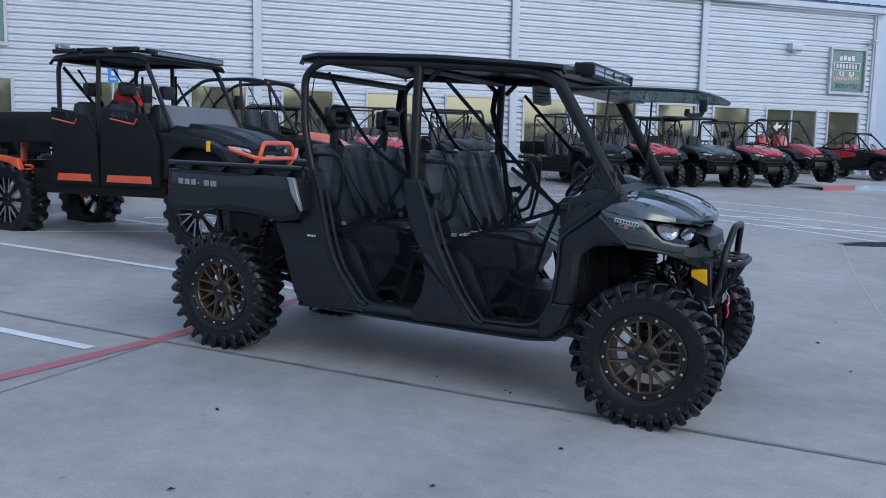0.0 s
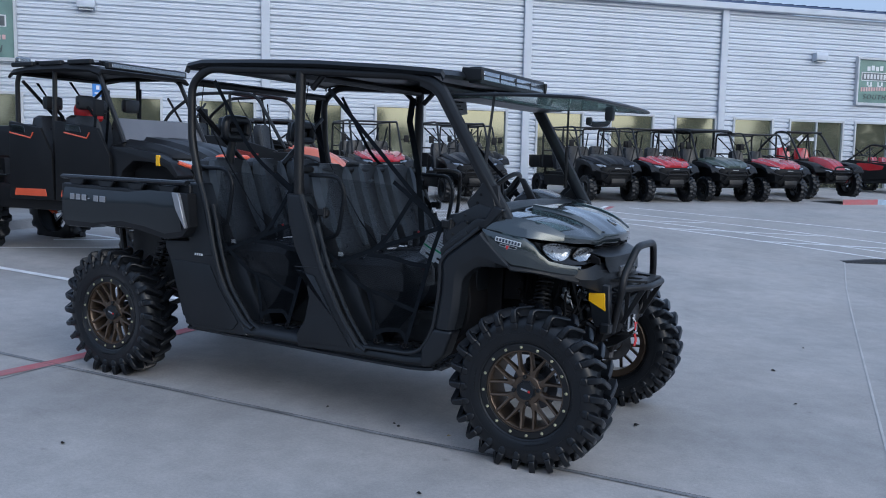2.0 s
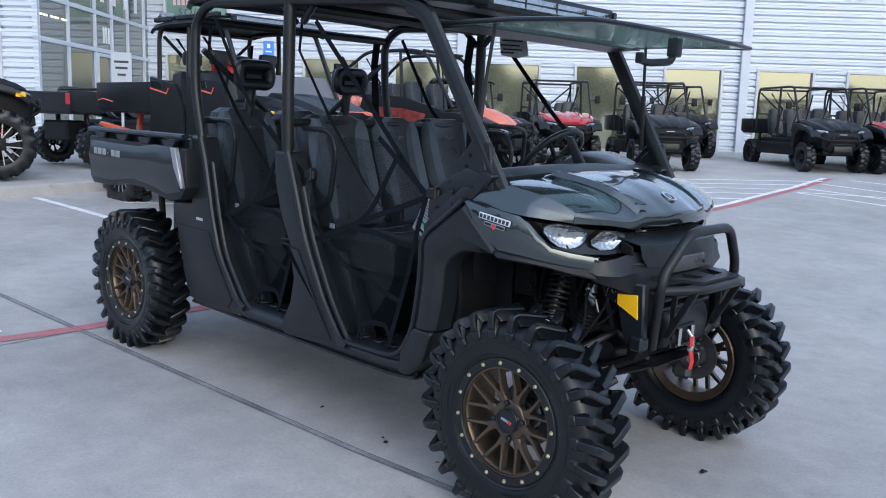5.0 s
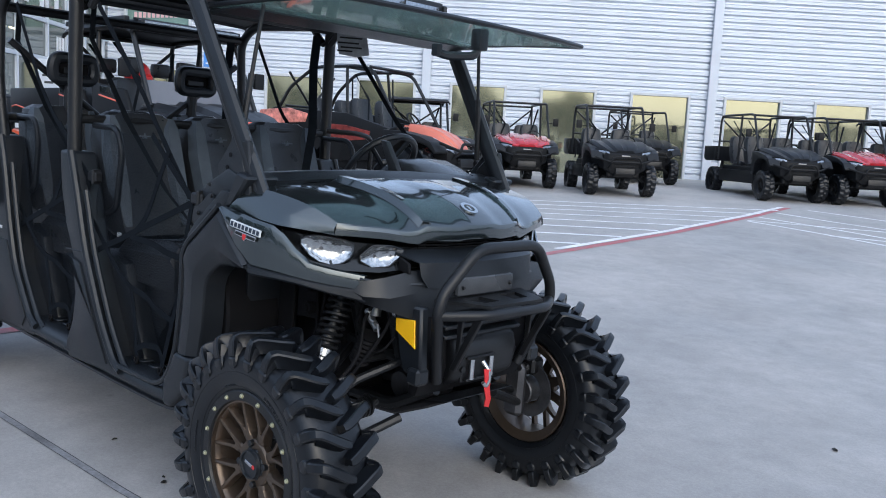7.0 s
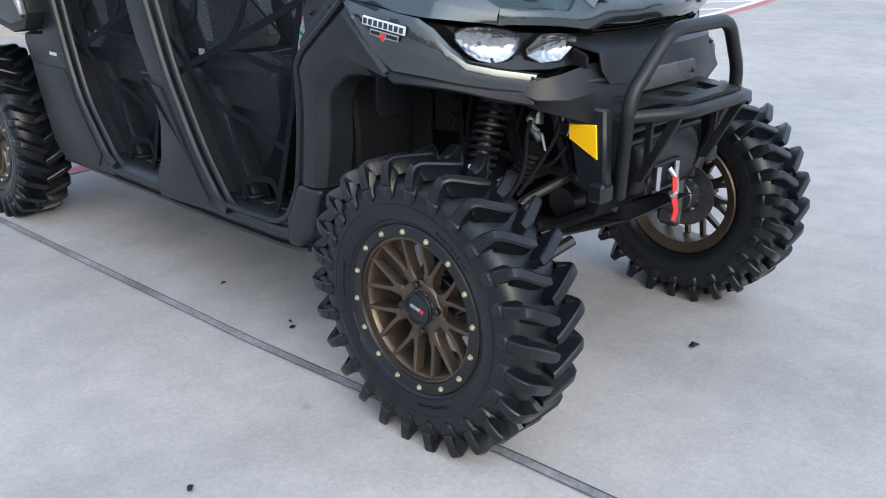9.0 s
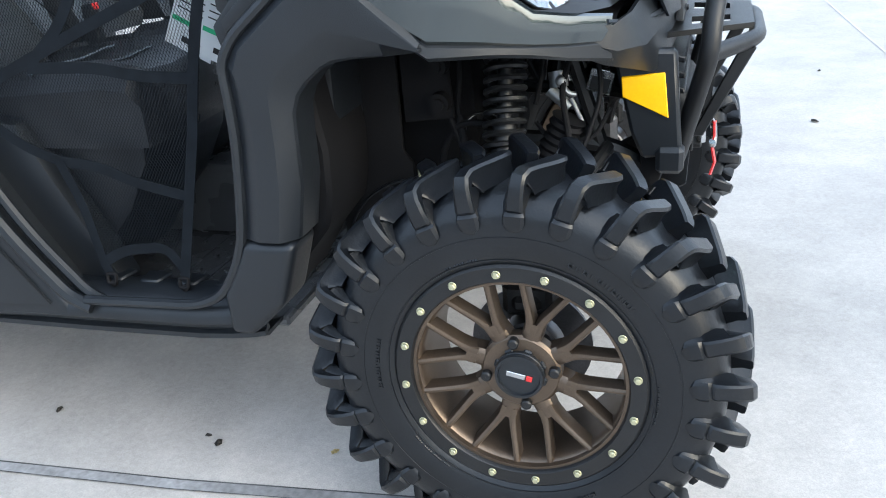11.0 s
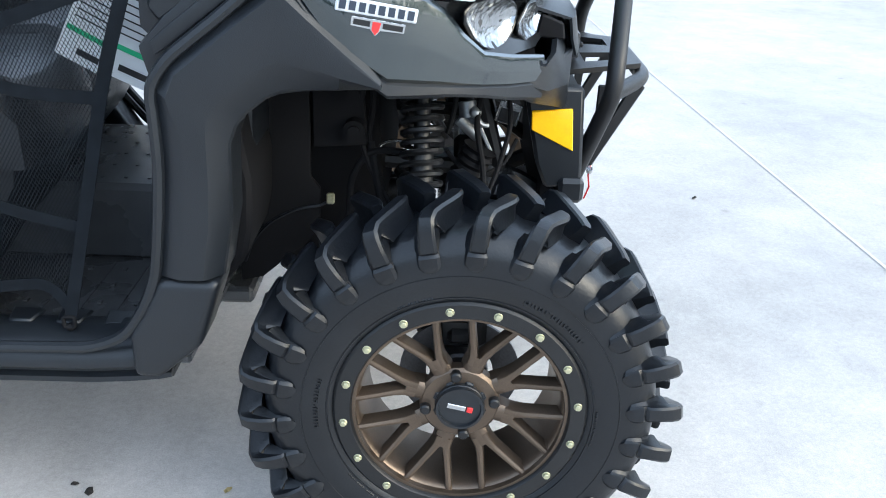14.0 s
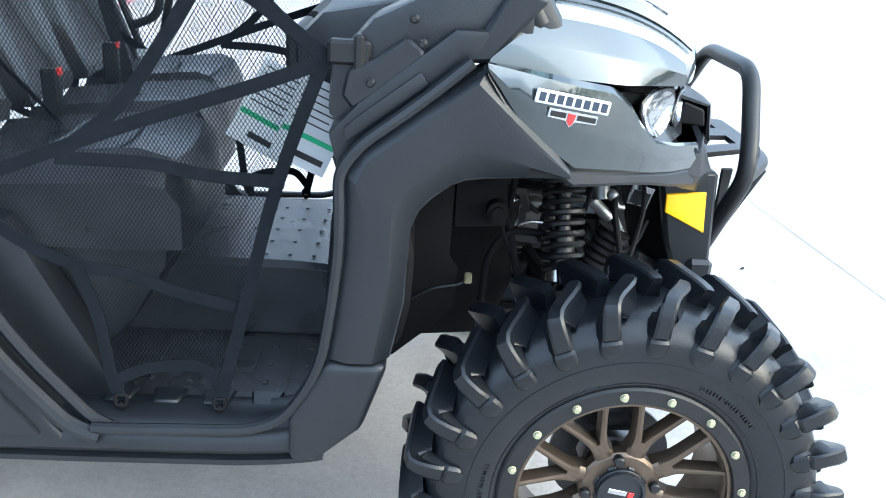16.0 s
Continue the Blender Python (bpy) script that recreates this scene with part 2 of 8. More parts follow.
def rounded(points, radius, closed=False, steps=4):
    """A polyline with its corners rounded."""
    pts = [Vector(p) for p in points]
    out, n = [], len(pts)
    for i, p in enumerate(pts):
        if not closed and i in (0, n - 1):
            out.append(p)
            continue
        a, b = pts[i - 1], pts[(i + 1) % n]
        da, db = a - p, b - p
        r = min(radius, da.length * 0.45, db.length * 0.45)
        pa, pb = p + da.normalized() * r, p + db.normalized() * r
        for k in range(steps + 1):
            u = k / steps
            out.append((1 - u) ** 2 * pa + 2 * u * (1 - u) * p + u * u * pb)
    return out


def tube(bm, points, r, radius=0.05, seg=8, closed=False, flat=1.0, up=None):
    """A round (or flattened) bar along a polyline."""
    pts = rounded(points, radius, closed) if radius else [Vector(p) for p in points]
    n = len(pts)
    rings, side = [], None
    for i, p in enumerate(pts):
        if closed:
            d = (pts[(i + 1) % n] - pts[i - 1]).normalized()
        else:
            d = (pts[min(i + 1, n - 1)] - pts[max(i - 1, 0)]).normalized()
        if side is None:
            ref = Vector(up) if up else (Vector((0, 0, 1)) if abs(d.z) < 0.9 else Vector((1, 0, 0)))
            side = d.cross(ref).normalized()
        side = (side - d * side.dot(d)).normalized()
        top = side.cross(d)
        rings.append([bm.verts.new(p + side * (math.cos(a) * r) + top * (math.sin(a) * r * flat)) for a in [2 * math.pi * k / seg for k in range(seg)]])
    for i in range(n if closed else n - 1):
        a, b = rings[i], rings[(i + 1) % n]
        for k in range(seg):
            bm.faces.new((a[k], a[(k + 1) % seg], b[(k + 1) % seg], b[k]))
    if not closed:
        bm.faces.new(rings[0][::-1])
        bm.faces.new(rings[-1])
    return bm


def lathe(bm, profile, seg=48, m=None, closed=True):
    """A profile of (radius, offset along the axle y) turned about y."""
    rings = []
    for k in range(seg):
        a = 2 * math.pi * k / seg
        ring = []
        for r, y in profile:
            v = Vector((r * math.cos(a), y, r * math.sin(a)))
            ring.append(bm.verts.new(m @ v if m else v))
        rings.append(ring)
    n = len(profile)
    for k in range(seg):
        a, b = rings[k], rings[(k + 1) % seg]
        for i in range(n if closed else n - 1):
            j = (i + 1) % n
            bm.faces.new((a[i], a[j], b[j], b[i]))
    return bm


def disc(bm, r, y0, y1, seg=24, m=None, bevel=0.0):
    prof = [(0.0005, y0), (r - bevel, y0), (r, y0 + (bevel if y1 > y0 else -bevel)), (r, y1 - (bevel if y1 > y0 else -bevel)), (r - bevel, y1), (0.0005, y1)]
    return lathe(bm, prof, seg, m, closed=False)


def loft(bm, rings, cap=True, closed=True):
    """Skin over rings of points of equal count."""
    vs = [[bm.verts.new(Vector(p)) for p in ring] for ring in rings]
    n = len(vs[0])
    for a, b in zip(vs, vs[1:]):
        for k in range(n if closed else n - 1):
            bm.faces.new((a[k], a[(k + 1) % n], b[(k + 1) % n], b[k]))
    if cap and closed:
        bm.faces.new(vs[0][::-1])
        bm.faces.new(vs[-1])
    return bm


def sheet(bm, rows, thick=0.006):
    """A thin curved panel over a grid of points."""
    vs = [[bm.verts.new(Vector(p)) for p in row] for row in rows]
    fs = []
    for a, b in zip(vs, vs[1:]):
        for k in range(len(a) - 1):
            fs.append(bm.faces.new((a[k], a[k + 1], b[k + 1], b[k])))
    bmesh.ops.recalc_face_normals(bm, faces=fs)
    bmesh.ops.solidify(bm, geom=fs, thickness=thick)
    return bm


def bm_new():
    return bmesh.new()

# ---- ground ----
WALL_AZ = radians(44.0)
WALL = Matrix.Translation((-9.43, 21.41, 0)) @ Matrix.Rotation(WALL_AZ, 4, "Z")   # x along the front wall, y into the building


def ease(a, b, v):
    u = min(1.0, max(0.0, (v - a) / (b - a)))
    return u * u * (3 - 2 * u)


def ground_z(x, y):
    """The lot: a tilted plane by the vehicle, rising to a level apron along the building."""
    near = -0.032 * 40 * math.tanh(x / 40) - 0.004 * 40 * math.tanh(y / 40)
    u = -x * math.sin(WALL_AZ) + y * math.cos(WALL_AZ)
    k = ease(1.5, 15.0, u) * (1 - ease(60, 200, u))
    return near * (1 - k) + k * (0.6 + 0.03 * min(8, max(-3, u - 15)))




def strip(bm, a, b, width, lift=0.004, step=0.5):
    """A flat band on the lot from a to b."""
    a, b = Vector((*a, 0)), Vector((*b, 0))
    n = max(1, int((b - a).length / step))
    side = (b - a).normalized().cross(Vector((0, 0, 1))) * width / 2
    last = None
    for i in range(n + 1):
        p = a.lerp(b, i / n)
        row = [bm.verts.new((q.x, q.y, ground_z(q.x, q.y) + lift)) for q in (p - side, p + side)]
        if last:
            bm.faces.new((last[0], last[1], row[1], row[0]))
        last = row
    return bm


def axis_steps(near, far, fine, coarse):
    v, x, s = [], -near, fine
    v = [i * fine for i in range(int(-near / fine), int(near / fine) + 1)]
    x, s = v[-1], fine
    while x < far:
        s *= 1.5
        x += s
        v.append(x)
        v.insert(0, -x)
    return v


gx, gy = axis_steps(30, 4000, 0.5, 2), axis_steps(40, 4000, 0.5, 2)
bm = bm_new()
grid = [[bm.verts.new((x, y, ground_z(x, y))) for x in gx] for y in gy]
for r0, r1 in zip(grid, grid[1:]):
    for i in range(len(gx) - 1):
        bm.faces.new((r0[i], r0[i + 1], r1[i + 1], r1[i]))
ground = tagged(finish("ground", bm, CONCRETE, smooth=60), "grey broom-finished concrete parking lot", "ground", kind="structure")

# ---- the showroom building: front wall along x, into the building along +y (local to WALL) ----
PITCH, BASE_Z, HEAD_Z, EAVE_Z = 0.196, 0.62, 3.24, 6.86


def siding(bm, x0, x1, z0, z1, y=0.0, pitch=PITCH):
    """Ribbed sheet: broad crowns with narrow grooves, ribs running along x."""
    prof, n = [], int(math.ceil((z1 - z0) / pitch))
    for k in range(n):
        a = z0 + k * pitch
        for dz, dy in ((0.0, 0.0), (0.046, -0.006), (0.050, 0.022), (0.064, 0.024), (0.076, -0.006), (0.118, -0.006), (0.120, 0.095), (0.152, 0.100), (0.188, 0.0)):
            if a + dz <= z1:
                prof.append((y + dy, a + dz))
    prof.append((y, z1))
    last = None
    for py, pz in prof:
        row = [bm.verts.new((x0, py, pz)), bm.verts.new((x1, py, pz))]
        if last:
            bm.faces.new((last[0], last[1], row[1], row[0]))
        last = row
    back = [bm.verts.new(p) for p in ((x0, y + 0.12, z0), (x1, y + 0.12, z0), (x1, y + 0.12, z1), (x0, y + 0.12, z1))]
    bm.faces.new(back)
    return bm


def window(parent, x0, x1, z0, z1, mullions=(), name="window_1", y=0.0, pane=None):
    """A framed opening with set-back panes."""
    bm = bm_new()
    f = 0.075
    for lo, hi in (((x0, z0), (x0 + f, z1)), ((x1 - f, z0), (x1, z1)), ((x0 + f, z1 - f), (x1 - f, z1)), ((x0 + f, z0), (x1 - f, z0 + 0.10))):
        box(bm, (lo[0], y - 0.045, lo[1]), (hi[0], y + 0.11, hi[1]), 0.006)
    for mx in mullions:
        box(bm, (mx - 0.03, y - 0.03, z0 + 0.10), (mx + 0.03, y + 0.09, z1 - f), 0.004)
    win = part(name, bm, FRAME_WHITE, parent, "pale framed shop window")
    edges = [x0 + f, *[v for mx in mullions for v in (mx - 0.03, mx + 0.03)], x1 - f]
    for a, b in zip(edges[::2], edges[1::2]):
        bm = bm_new()
        box(bm, (a, y + 0.045, z0 + 0.10), (b, y + 0.055, z1 - f))
        part("pane", bm, pane or WINDOW, win)
    return win


front = thing("wall_front", "pale grey ribbed metal showroom wall", "wall", kind="structure", m=WALL)
OPENINGS = [(-16.95, -14.95), (-12.95, -11.25), (-10.3, -8.6), (-7.62, -5.97), (-5.0, -3.36), (-2.38, -0.62), (0.35, 2.07), (3.0, 4.68), (5.45, 7.1), (7.75, 9.4), (10.05, 12.4), (12.85, 14.4)]
POSTS = [-16.9 + 0.0, -8.32, -0.02, 7.22, 14.95]
bm = bm_new()
siding(bm, -17.45, 15.0, HEAD_Z, EAVE_Z)
part("upper_siding", bm, SIDING, front)
edges = [-17.45, *[v for o in OPENINGS for v in o], 15.0]
for a, b in zip(edges[::2], edges[1::2]):
    if b - a > 0.03:
        bm = bm_new()
        siding(bm, a, b, BASE_Z - 0.4, HEAD_Z - 0.002)
        part("lower_siding", bm, SIDING, front)
for k, (a, b) in enumerate(OPENINGS):
    if k == 10:
        window(front, a, b, BASE_Z - 0.1, HEAD_Z, ((a + b) / 2,), "door_1")
    else:
        window(front, a, b, BASE_Z - 0.1, HEAD_Z, (), "window_%d" % (k + 1))
for x in POSTS[1:]:
    bm = bm_new()
    box(bm, (x - 0.13, -0.11, 0.3), (x + 0.13, -0.03, EAVE_Z), 0.012)
    box(bm, (x - 0.10, -0.20, 0.35), (x + 0.06, -0.10, 0.75), 0.012)
    part("downpipe", bm, TRIM, front)
bm = bm_new()
box(bm, (14.75, -0.06, 0.3), (15.06, 0.05, EAVE_Z), 0.01)
box(bm, (15.0, 0.0, 0.3), (15.06, 9.0, EAVE_Z), 0.0)
part("corner_trim", bm, TRIM, front)
# eave, gutter and roof slope
bm = bm_new()
prism(bm, [(-0.30, EAVE_Z + 0.02), (-0.30, EAVE_Z + 0.22), (-0.12, EAVE_Z + 0.24), (0.05, EAVE_Z + 0.05), (-0.12, EAVE_Z)], -17.4, 15.5, 0.01, plane="yz")
part("gutter", bm, TRIM, front)
bm = bm_new()
prism(bm, [(-0.20, EAVE_Z + 0.24), (-0.20, EAVE_Z + 0.30), (9.0, EAVE_Z + 1.85), (9.0, EAVE_Z + 1.75)], -17.4, 15.55, 0.0, plane="yz")
for k in range(66):
    x = -17.2 + k * 0.5
    prism(bm, [(-0.20, EAVE_Z + 0.30), (-0.20, EAVE_Z + 0.345), (9.0, EAVE_Z + 1.895), (9.0, EAVE_Z + 1.85)], x - 0.02, x + 0.02, 0.0, plane="yz")
tagged(part("roof", bm, ROOFING, front), "dark blue standing-seam metal roof")
bm = bm_new()
prism(bm, [(0.13, EAVE_Z), (0.13, 0.0), (9.0, 0.0), (9.0, EAVE_Z + 1.8)], 14.9, 15.0, 0.0, plane="yz")
part("end_wall", bm, SIDING, front)


def wall_lamp(x, z):
    lamp = thing("wall_lamp", "pale grey box wall lamp on the siding", "wall lamp", "wall lamps", m=WALL @ Matrix.Translation((x, -0.02, z)))
    bm = bm_new()
    prism(bm, [(0.03, 0.15), (-0.20, 0.15), (-0.24, 0.06), (-0.24, -0.10), (0.03, -0.16)], -0.24, 0.24, 0.02, plane="yz", seg=2)
    part("housing", bm, TRIM, lamp)
    bm = bm_new()
    box(bm, (-0.19, -0.20, -0.175), (0.19, -0.02, -0.13), 0.006)
    part("lens", bm, LENS, lamp)


wall_lamp(11.1, 5.45)
wall_lamp(-13.25, 5.72)

FILM = material("green_window_film", (0.17, 0.26, 0.235), 0.18, metal=0.3, vary=0.25, scale=1.2)
SIGN_WHITE = material("sign_white", (0.72, 0.73, 0.74), 0.4, vary=0.06, scale=6)
SIGN_RED = material("sign_pink_red", (0.62, 0.40, 0.40), 0.4, vary=0.06, scale=6)
SIGN_GREY = material("sign_grey", (0.10, 0.115, 0.12), 0.4, vary=0.1, scale=6)
SIGN_DARK = material("sign_dark", (0.03, 0.035, 0.04), 0.4, vary=0.1, scale=6)


def word(name, text, size, mat, parent, m, label=""):
    """Raised lettering as a mesh."""
    cu = bpy.data.curves.new(name, "FONT")
    cu.body, cu.size, cu.extrude, cu.align_x, cu.align_y, cu.shear, cu.space_character = text, size, 0.004, "CENTER", "CENTER", 0.2, 1.3
    tmp = bpy.data.objects.new(name, cu)
    me = bpy.data.meshes.new_from_object(tmp)
    bpy.data.objects.remove(tmp)
    me.materials.clear()
    me.materials.append(mat)
    ob = new(name, me)
    ob.parent, ob.matrix_basis = parent, m
    return tagged(ob, label) if label else ob


def logo_sign(x0, x1, z0, z1):
    """Upper window with a film and the dealer's sign: plain shapes, one readable word."""
    win = window(front, x0, x1, z0, z1, (), "window_20", -0.085, FILM)
    cx, w, h = (x0 + x1) / 2, x1 - x0, z1 - z0
    y = -0.042
    def bars(name, mat, items, dep=0.006):
        bm = bm_new()
        for a, b, c, d in items:
            box(bm, (cx + a * w, y - dep, z0 + c * h), (cx + b * w, y, z0 + d * h))
        return part(name, bm, mat, win)
    bars("logo_plate", SIGN_WHITE, [(-0.36, 0.36, 0.52, 0.70)])
    bars("logo_field", SIGN_GREY, [(-0.34, 0.34, 0.535, 0.685)], 0.009)
    bars("logo_bars", SIGN_WHITE, [(-0.30 + k * 0.085, -0.245 + k * 0.085, 0.56, 0.66) for k in range(7)], 0.012)
    bars("script_bars", SIGN_WHITE, [(-0.22 + k * 0.11, -0.14 + k * 0.11, 0.73 + 0.01 * (k % 2), 0.82 + 0.02 * (k % 2)) for k in range(4)])
    bars("crown_bars", SIGN_WHITE, [(-0.21, -0.17, 0.42, 0.50), (-0.12, -0.08, 0.40, 0.50), (0.06, 0.10, 0.40, 0.50), (0.16, 0.20, 0.42, 0.50), (-0.17, -0.08, 0.40, 0.425), (0.06, 0.16, 0.40, 0.425)])
    bars("name_bars", SIGN_RED, [(-0.36 + k * 0.066, -0.315 + k * 0.066, 0.29 + 0.004 * k, 0.38 + 0.002 * k) for k in range(11)])
    word("sign_word", "SOUTH", 0.27 * w / 1.8, SIGN_DARK, win, Matrix.Translation((cx, y - 0.006, z0 + 0.18 * h)) @ Matrix.Rotation(radians(90), 4, "X"))


logo_sign(12.75, 14.45, 3.83, 5.55)
logo_sign(-16.95, -15.05, 4.05, 5.85)
# arrow notice on the doors
bm = bm_new()
prism(bm, [(10.35, 2.55), (10.60, 2.72), (10.60, 2.61), (11.10, 2.61), (11.10, 2.49), (10.60, 2.49), (10.60, 2.38)], -0.012, -0.004, 0.0)
arrow = tagged(finish("arrow_sign", bm, SIGN_WHITE, m=WALL @ Matrix.Translation((0, -0.05, 0))), "white arrow notice on the shop doors", "sign")
# security camera by the corner
cctv = thing("security_camera", "small white security camera under the eave", "camera", m=WALL @ Matrix.Translation((14.55, -0.03, 5.75)))
bm = bm_new()
box(bm, (-0.05, -0.03, -0.08), (0.05, 0.02, 0.08), 0.01)
tube(bm, [(0, 0, 0), (0, -0.12, 0), (0.05, -0.18, 0.05)], 0.02, 0.03, 8)
part("bracket", bm, TRIM, cctv)
bm = bm_new()
box(bm, (-0.06, -0.36, 0.03), (0.16, -0.12, 0.14), 0.03, seg=2)
part("body", bm, FRAME_WHITE, cctv)

# ---- entrance wing: glazed return wall and the ribbed wing front ----
WING_X, WING_Y = -17.45, -7.1
SHOP_GLASS = material("shopfront_glass", (0.10, 0.12, 0.11), 0.03, metal=0.25, vary=0.1, scale=0.6, coat=0.8)
wing = thing("wall_wing", "glazed entrance wing with ribbed metal front", "wall", kind="structure", m=WALL)
bars_y = [WING_Y + 0.0, -5.55, -4.0, -2.9, -1.75, -0.45, 0.0]
bars_z = [0.45, 2.95, 3.85, 6.4]
bm = bm_new()
for yy in bars_y[:-1]:
    box(bm, (WING_X - 0.06, yy, 0.2), (WING_X + 0.06, yy + 0.08, 6.5), 0.006)
for zz in bars_z:
    box(bm, (WING_X - 0.05, WING_Y, zz), (WING_X + 0.05, 0.0, zz + 0.10 if zz > 0.5 else zz + 0.2), 0.006)
part("glazing_frame", bm, TRIM, wing)
for ya, yb in zip(bars_y, bars_y[1:]):
    for za, zb in zip(bars_z, bars_z[1:]):
        bm = bm_new()
        box(bm, (WING_X - 0.012, ya + 0.08, za + 0.10), (WING_X, yb, zb))
        part("pane", bm, SHOP_GLASS, wing)
for ya in (-3.92, -2.82):
    bm = bm_new()
    for lo, hi in (((ya + 0.02, 0.55), (ya + 0.10, 2.93)), ((ya + 0.96, 0.55), (ya + 1.04, 2.93)), ((ya + 0.10, 2.84), (ya + 0.96, 2.93)), ((ya + 0.10, 0.55), (ya + 0.96, 0.75))):
        box(bm, (WING_X + 0.0, lo[0], lo[1]), (WING_X + 0.07, hi[0], hi[1]), 0.005)
    tube(bm, [(WING_X + 0.08, ya + 0.90, 1.3), (WING_X + 0.13, ya + 0.90, 1.35), (WING_X + 0.13, ya + 0.90, 1.75), (WING_X + 0.08, ya + 0.90, 1.8)], 0.015, 0.03, 8)
    part("door_2", bm, TRIM, wing)
# big lettering on the upper glass: unreadable bars, and a number panel above the doors
bm = bm_new()
for k in range(8):
    y0 = -6.7 + k * 0.8
    box(bm, (WING_X + 0.002, y0, 4.2), (WING_X + 0.012, y0 + 0.22, 6.0))
    if k % 2:
        box(bm, (WING_X + 0.002, y0 + 0.22, 5.0), (WING_X + 0.012, y0 + 0.5, 5.25))
part("window_lettering", bm, SIGN_WHITE, wing)
bm = bm_new()
for k in range(4):
    box(bm, (WING_X + 0.002, -3.4 + k * 0.17, 3.2), (WING_X + 0.012, -3.29 + k * 0.17, 3.6))
part("number_bars", bm, SIGN_WHITE, wing)
bm = bm_new()
siding(bm, -30.0, WING_X - 2.35, 0.1, 6.9, WING_Y, 0.21)
siding(bm, WING_X - 2.35, WING_X - 0.7, 3.1, 6.9, WING_Y, 0.21)
siding(bm, WING_X - 0.7, WING_X + 0.06, 0.1, 6.9, WING_Y, 0.21)
part("wing_siding", bm, SIDING, wing)
window(wing, WING_X - 2.35, WING_X - 0.7, 0.55, 3.1, (), "window_21", WING_Y)
bm = bm_new()
box(bm, (-30.0, WING_Y - 0.25, 6.9), (WING_X + 0.3, 0.2, 7.15))
part("wing_roof", bm, TRIM, wing)
# lit tubes inside the entrance, seen through the glass
bm = bm_new()
for k in range(3):
    box(bm, (WING_X + 0.003, -6.9 + k * 0.55, 3.50), (WING_X + 0.008, -6.5 + k * 0.55, 3.54))
part("ceiling_tube", bm, emitter("tube_light", (1.0, 0.85, 0.5), 1.6), wing)

# ---- markings, joints, kerb ----
def band(name, mat, label, lines, width, lift, category="marking"):
    bm = bm_new()
    for line in lines:
        for a, b in zip(line, line[1:]):
            strip(bm, a, b, width, lift)
    return tagged(finish(name, bm, mat, smooth=0), label, category, kind="structure")


RED_RUN = [(-3.60, -9.0), (-3.55, -2.2), (-3.50, -0.86), (-3.62, 3.0), (-3.73, 6.31), (-3.84, 9.31), (-4.22, 13.2), (-4.40, 14.9)]
JOINT_RUN = [(-9.4, -1.06), (-4.8, -0.98), (-0.86, -0.79), (0.33, -0.69), (1.14, -0.64), (1.8, -0.60), (9.0, -0.15)]
band("joint_long", JOINT, "grey sealed slab joint", [JOINT_RUN], 0.036, 0.003)
JOINT_EDGE = material("dark_joint_crack", (0.075, 0.075, 0.078), 0.9, vary=0.4, scale=14)
for off in (-0.018, 0.018):
    band("joint_edge", JOINT_EDGE, "dark cracked edge of the slab joint", [[(x, y + off) for x, y in JOINT_RUN]], 0.0045 if off > 0 else 0.003, 0.0045)
band("joint_cross", JOINT, "thin dark slab joint", [[(-3.10, -9.0), (-3.30, -2.35), (-3.45, -0.89)]], 0.018, 0.003)
PALE_JOINT = material("pale_joint_filler", (0.50, 0.485, 0.46), 0.75, vary=0.15, scale=4, bump=0.3)
band("joint_pale", PALE_JOINT, "pale filled slab joint", [[(1.80, -0.60), (1.66, 0.84), (1.40, 3.75), (1.06, 7.5), (0.9, 9.8)]], 0.016, 0.003)
red = band("red_line", RED_LINE, "faded red painted fire lane line", [RED_RUN], 0.12, 0.004)
band("white_line_edge", WHITE_LINE, "white painted line beside the red one", [[(x - 0.13, y) for x, y in RED_RUN[4:]]], 0.10, 0.006)
band("stall_line", WHITE_LINE, "worn white parking stall lines", [[(-9.3, -1.45), (-3.68, -1.36)], [(-9.5, 1.15), (-3.68, 1.33)], [(-9.8, 3.75), (-3.8, 3.62)]], 0.10, 0.006)
hatch = []
for y in (6.95, 8.05, 9.15, 10.2, 11.25, 12.3, 13.3, 14.2):
    hatch.append([(-3.95 - 0.06 * (y - 7) / 1.2, y), (-8.6, y - 4.65 * 1.08)])
band("hatch_line", WHITE_LINE, "white painted hatching of the no-parking zone", hatch, 0.10, 0.005)
band("hatch_line_far", WHITE_LINE, "white painted hatching across the lot", [[(-4.15, 13.75), (0.2, 12.95), (4.0, 12.3)], [(-4.05, 12.75), (-1.8, 12.2), (3.5, 11.1)], [(-3.9, 11.9), (-1.0, 11.25), (2.5, 10.5)], [(-4.0, 14.9), (-2.5, 14.8), (3.5, 14.3)], [(-3.95, 12.0), (-1.9, 13.1)], [(-2.4, 11.5), (0.3, 12.8)], [(-0.6, 11.1), (2.3, 12.5)]], 0.10, 0.005)

# drain grate
grate = thing("drain_grate", "dark cast iron drain grate in the concrete", "drain grate", m=Matrix.Translation((1.25, 10.28, ground_z(1.25, 10.28) + 0.004)) @ Matrix.Rotation(radians(34), 4, "Z"))
# flat dark slab below the bars, painted as the shade of an open pit
bm = bm_new()
box(bm, (-0.55, -0.24, -0.02), (0.55, 0.24, 0.0))
part("pit_shade", bm, SIGN_DARK, grate)
for k in range(18):
    bm = bm_new()
    box(bm, (-0.53 + k * 0.06, -0.22, 0.0), (-0.505 + k * 0.06, 0.22, 0.012))
    part("bar", bm, JOINT_EDGE, grate)

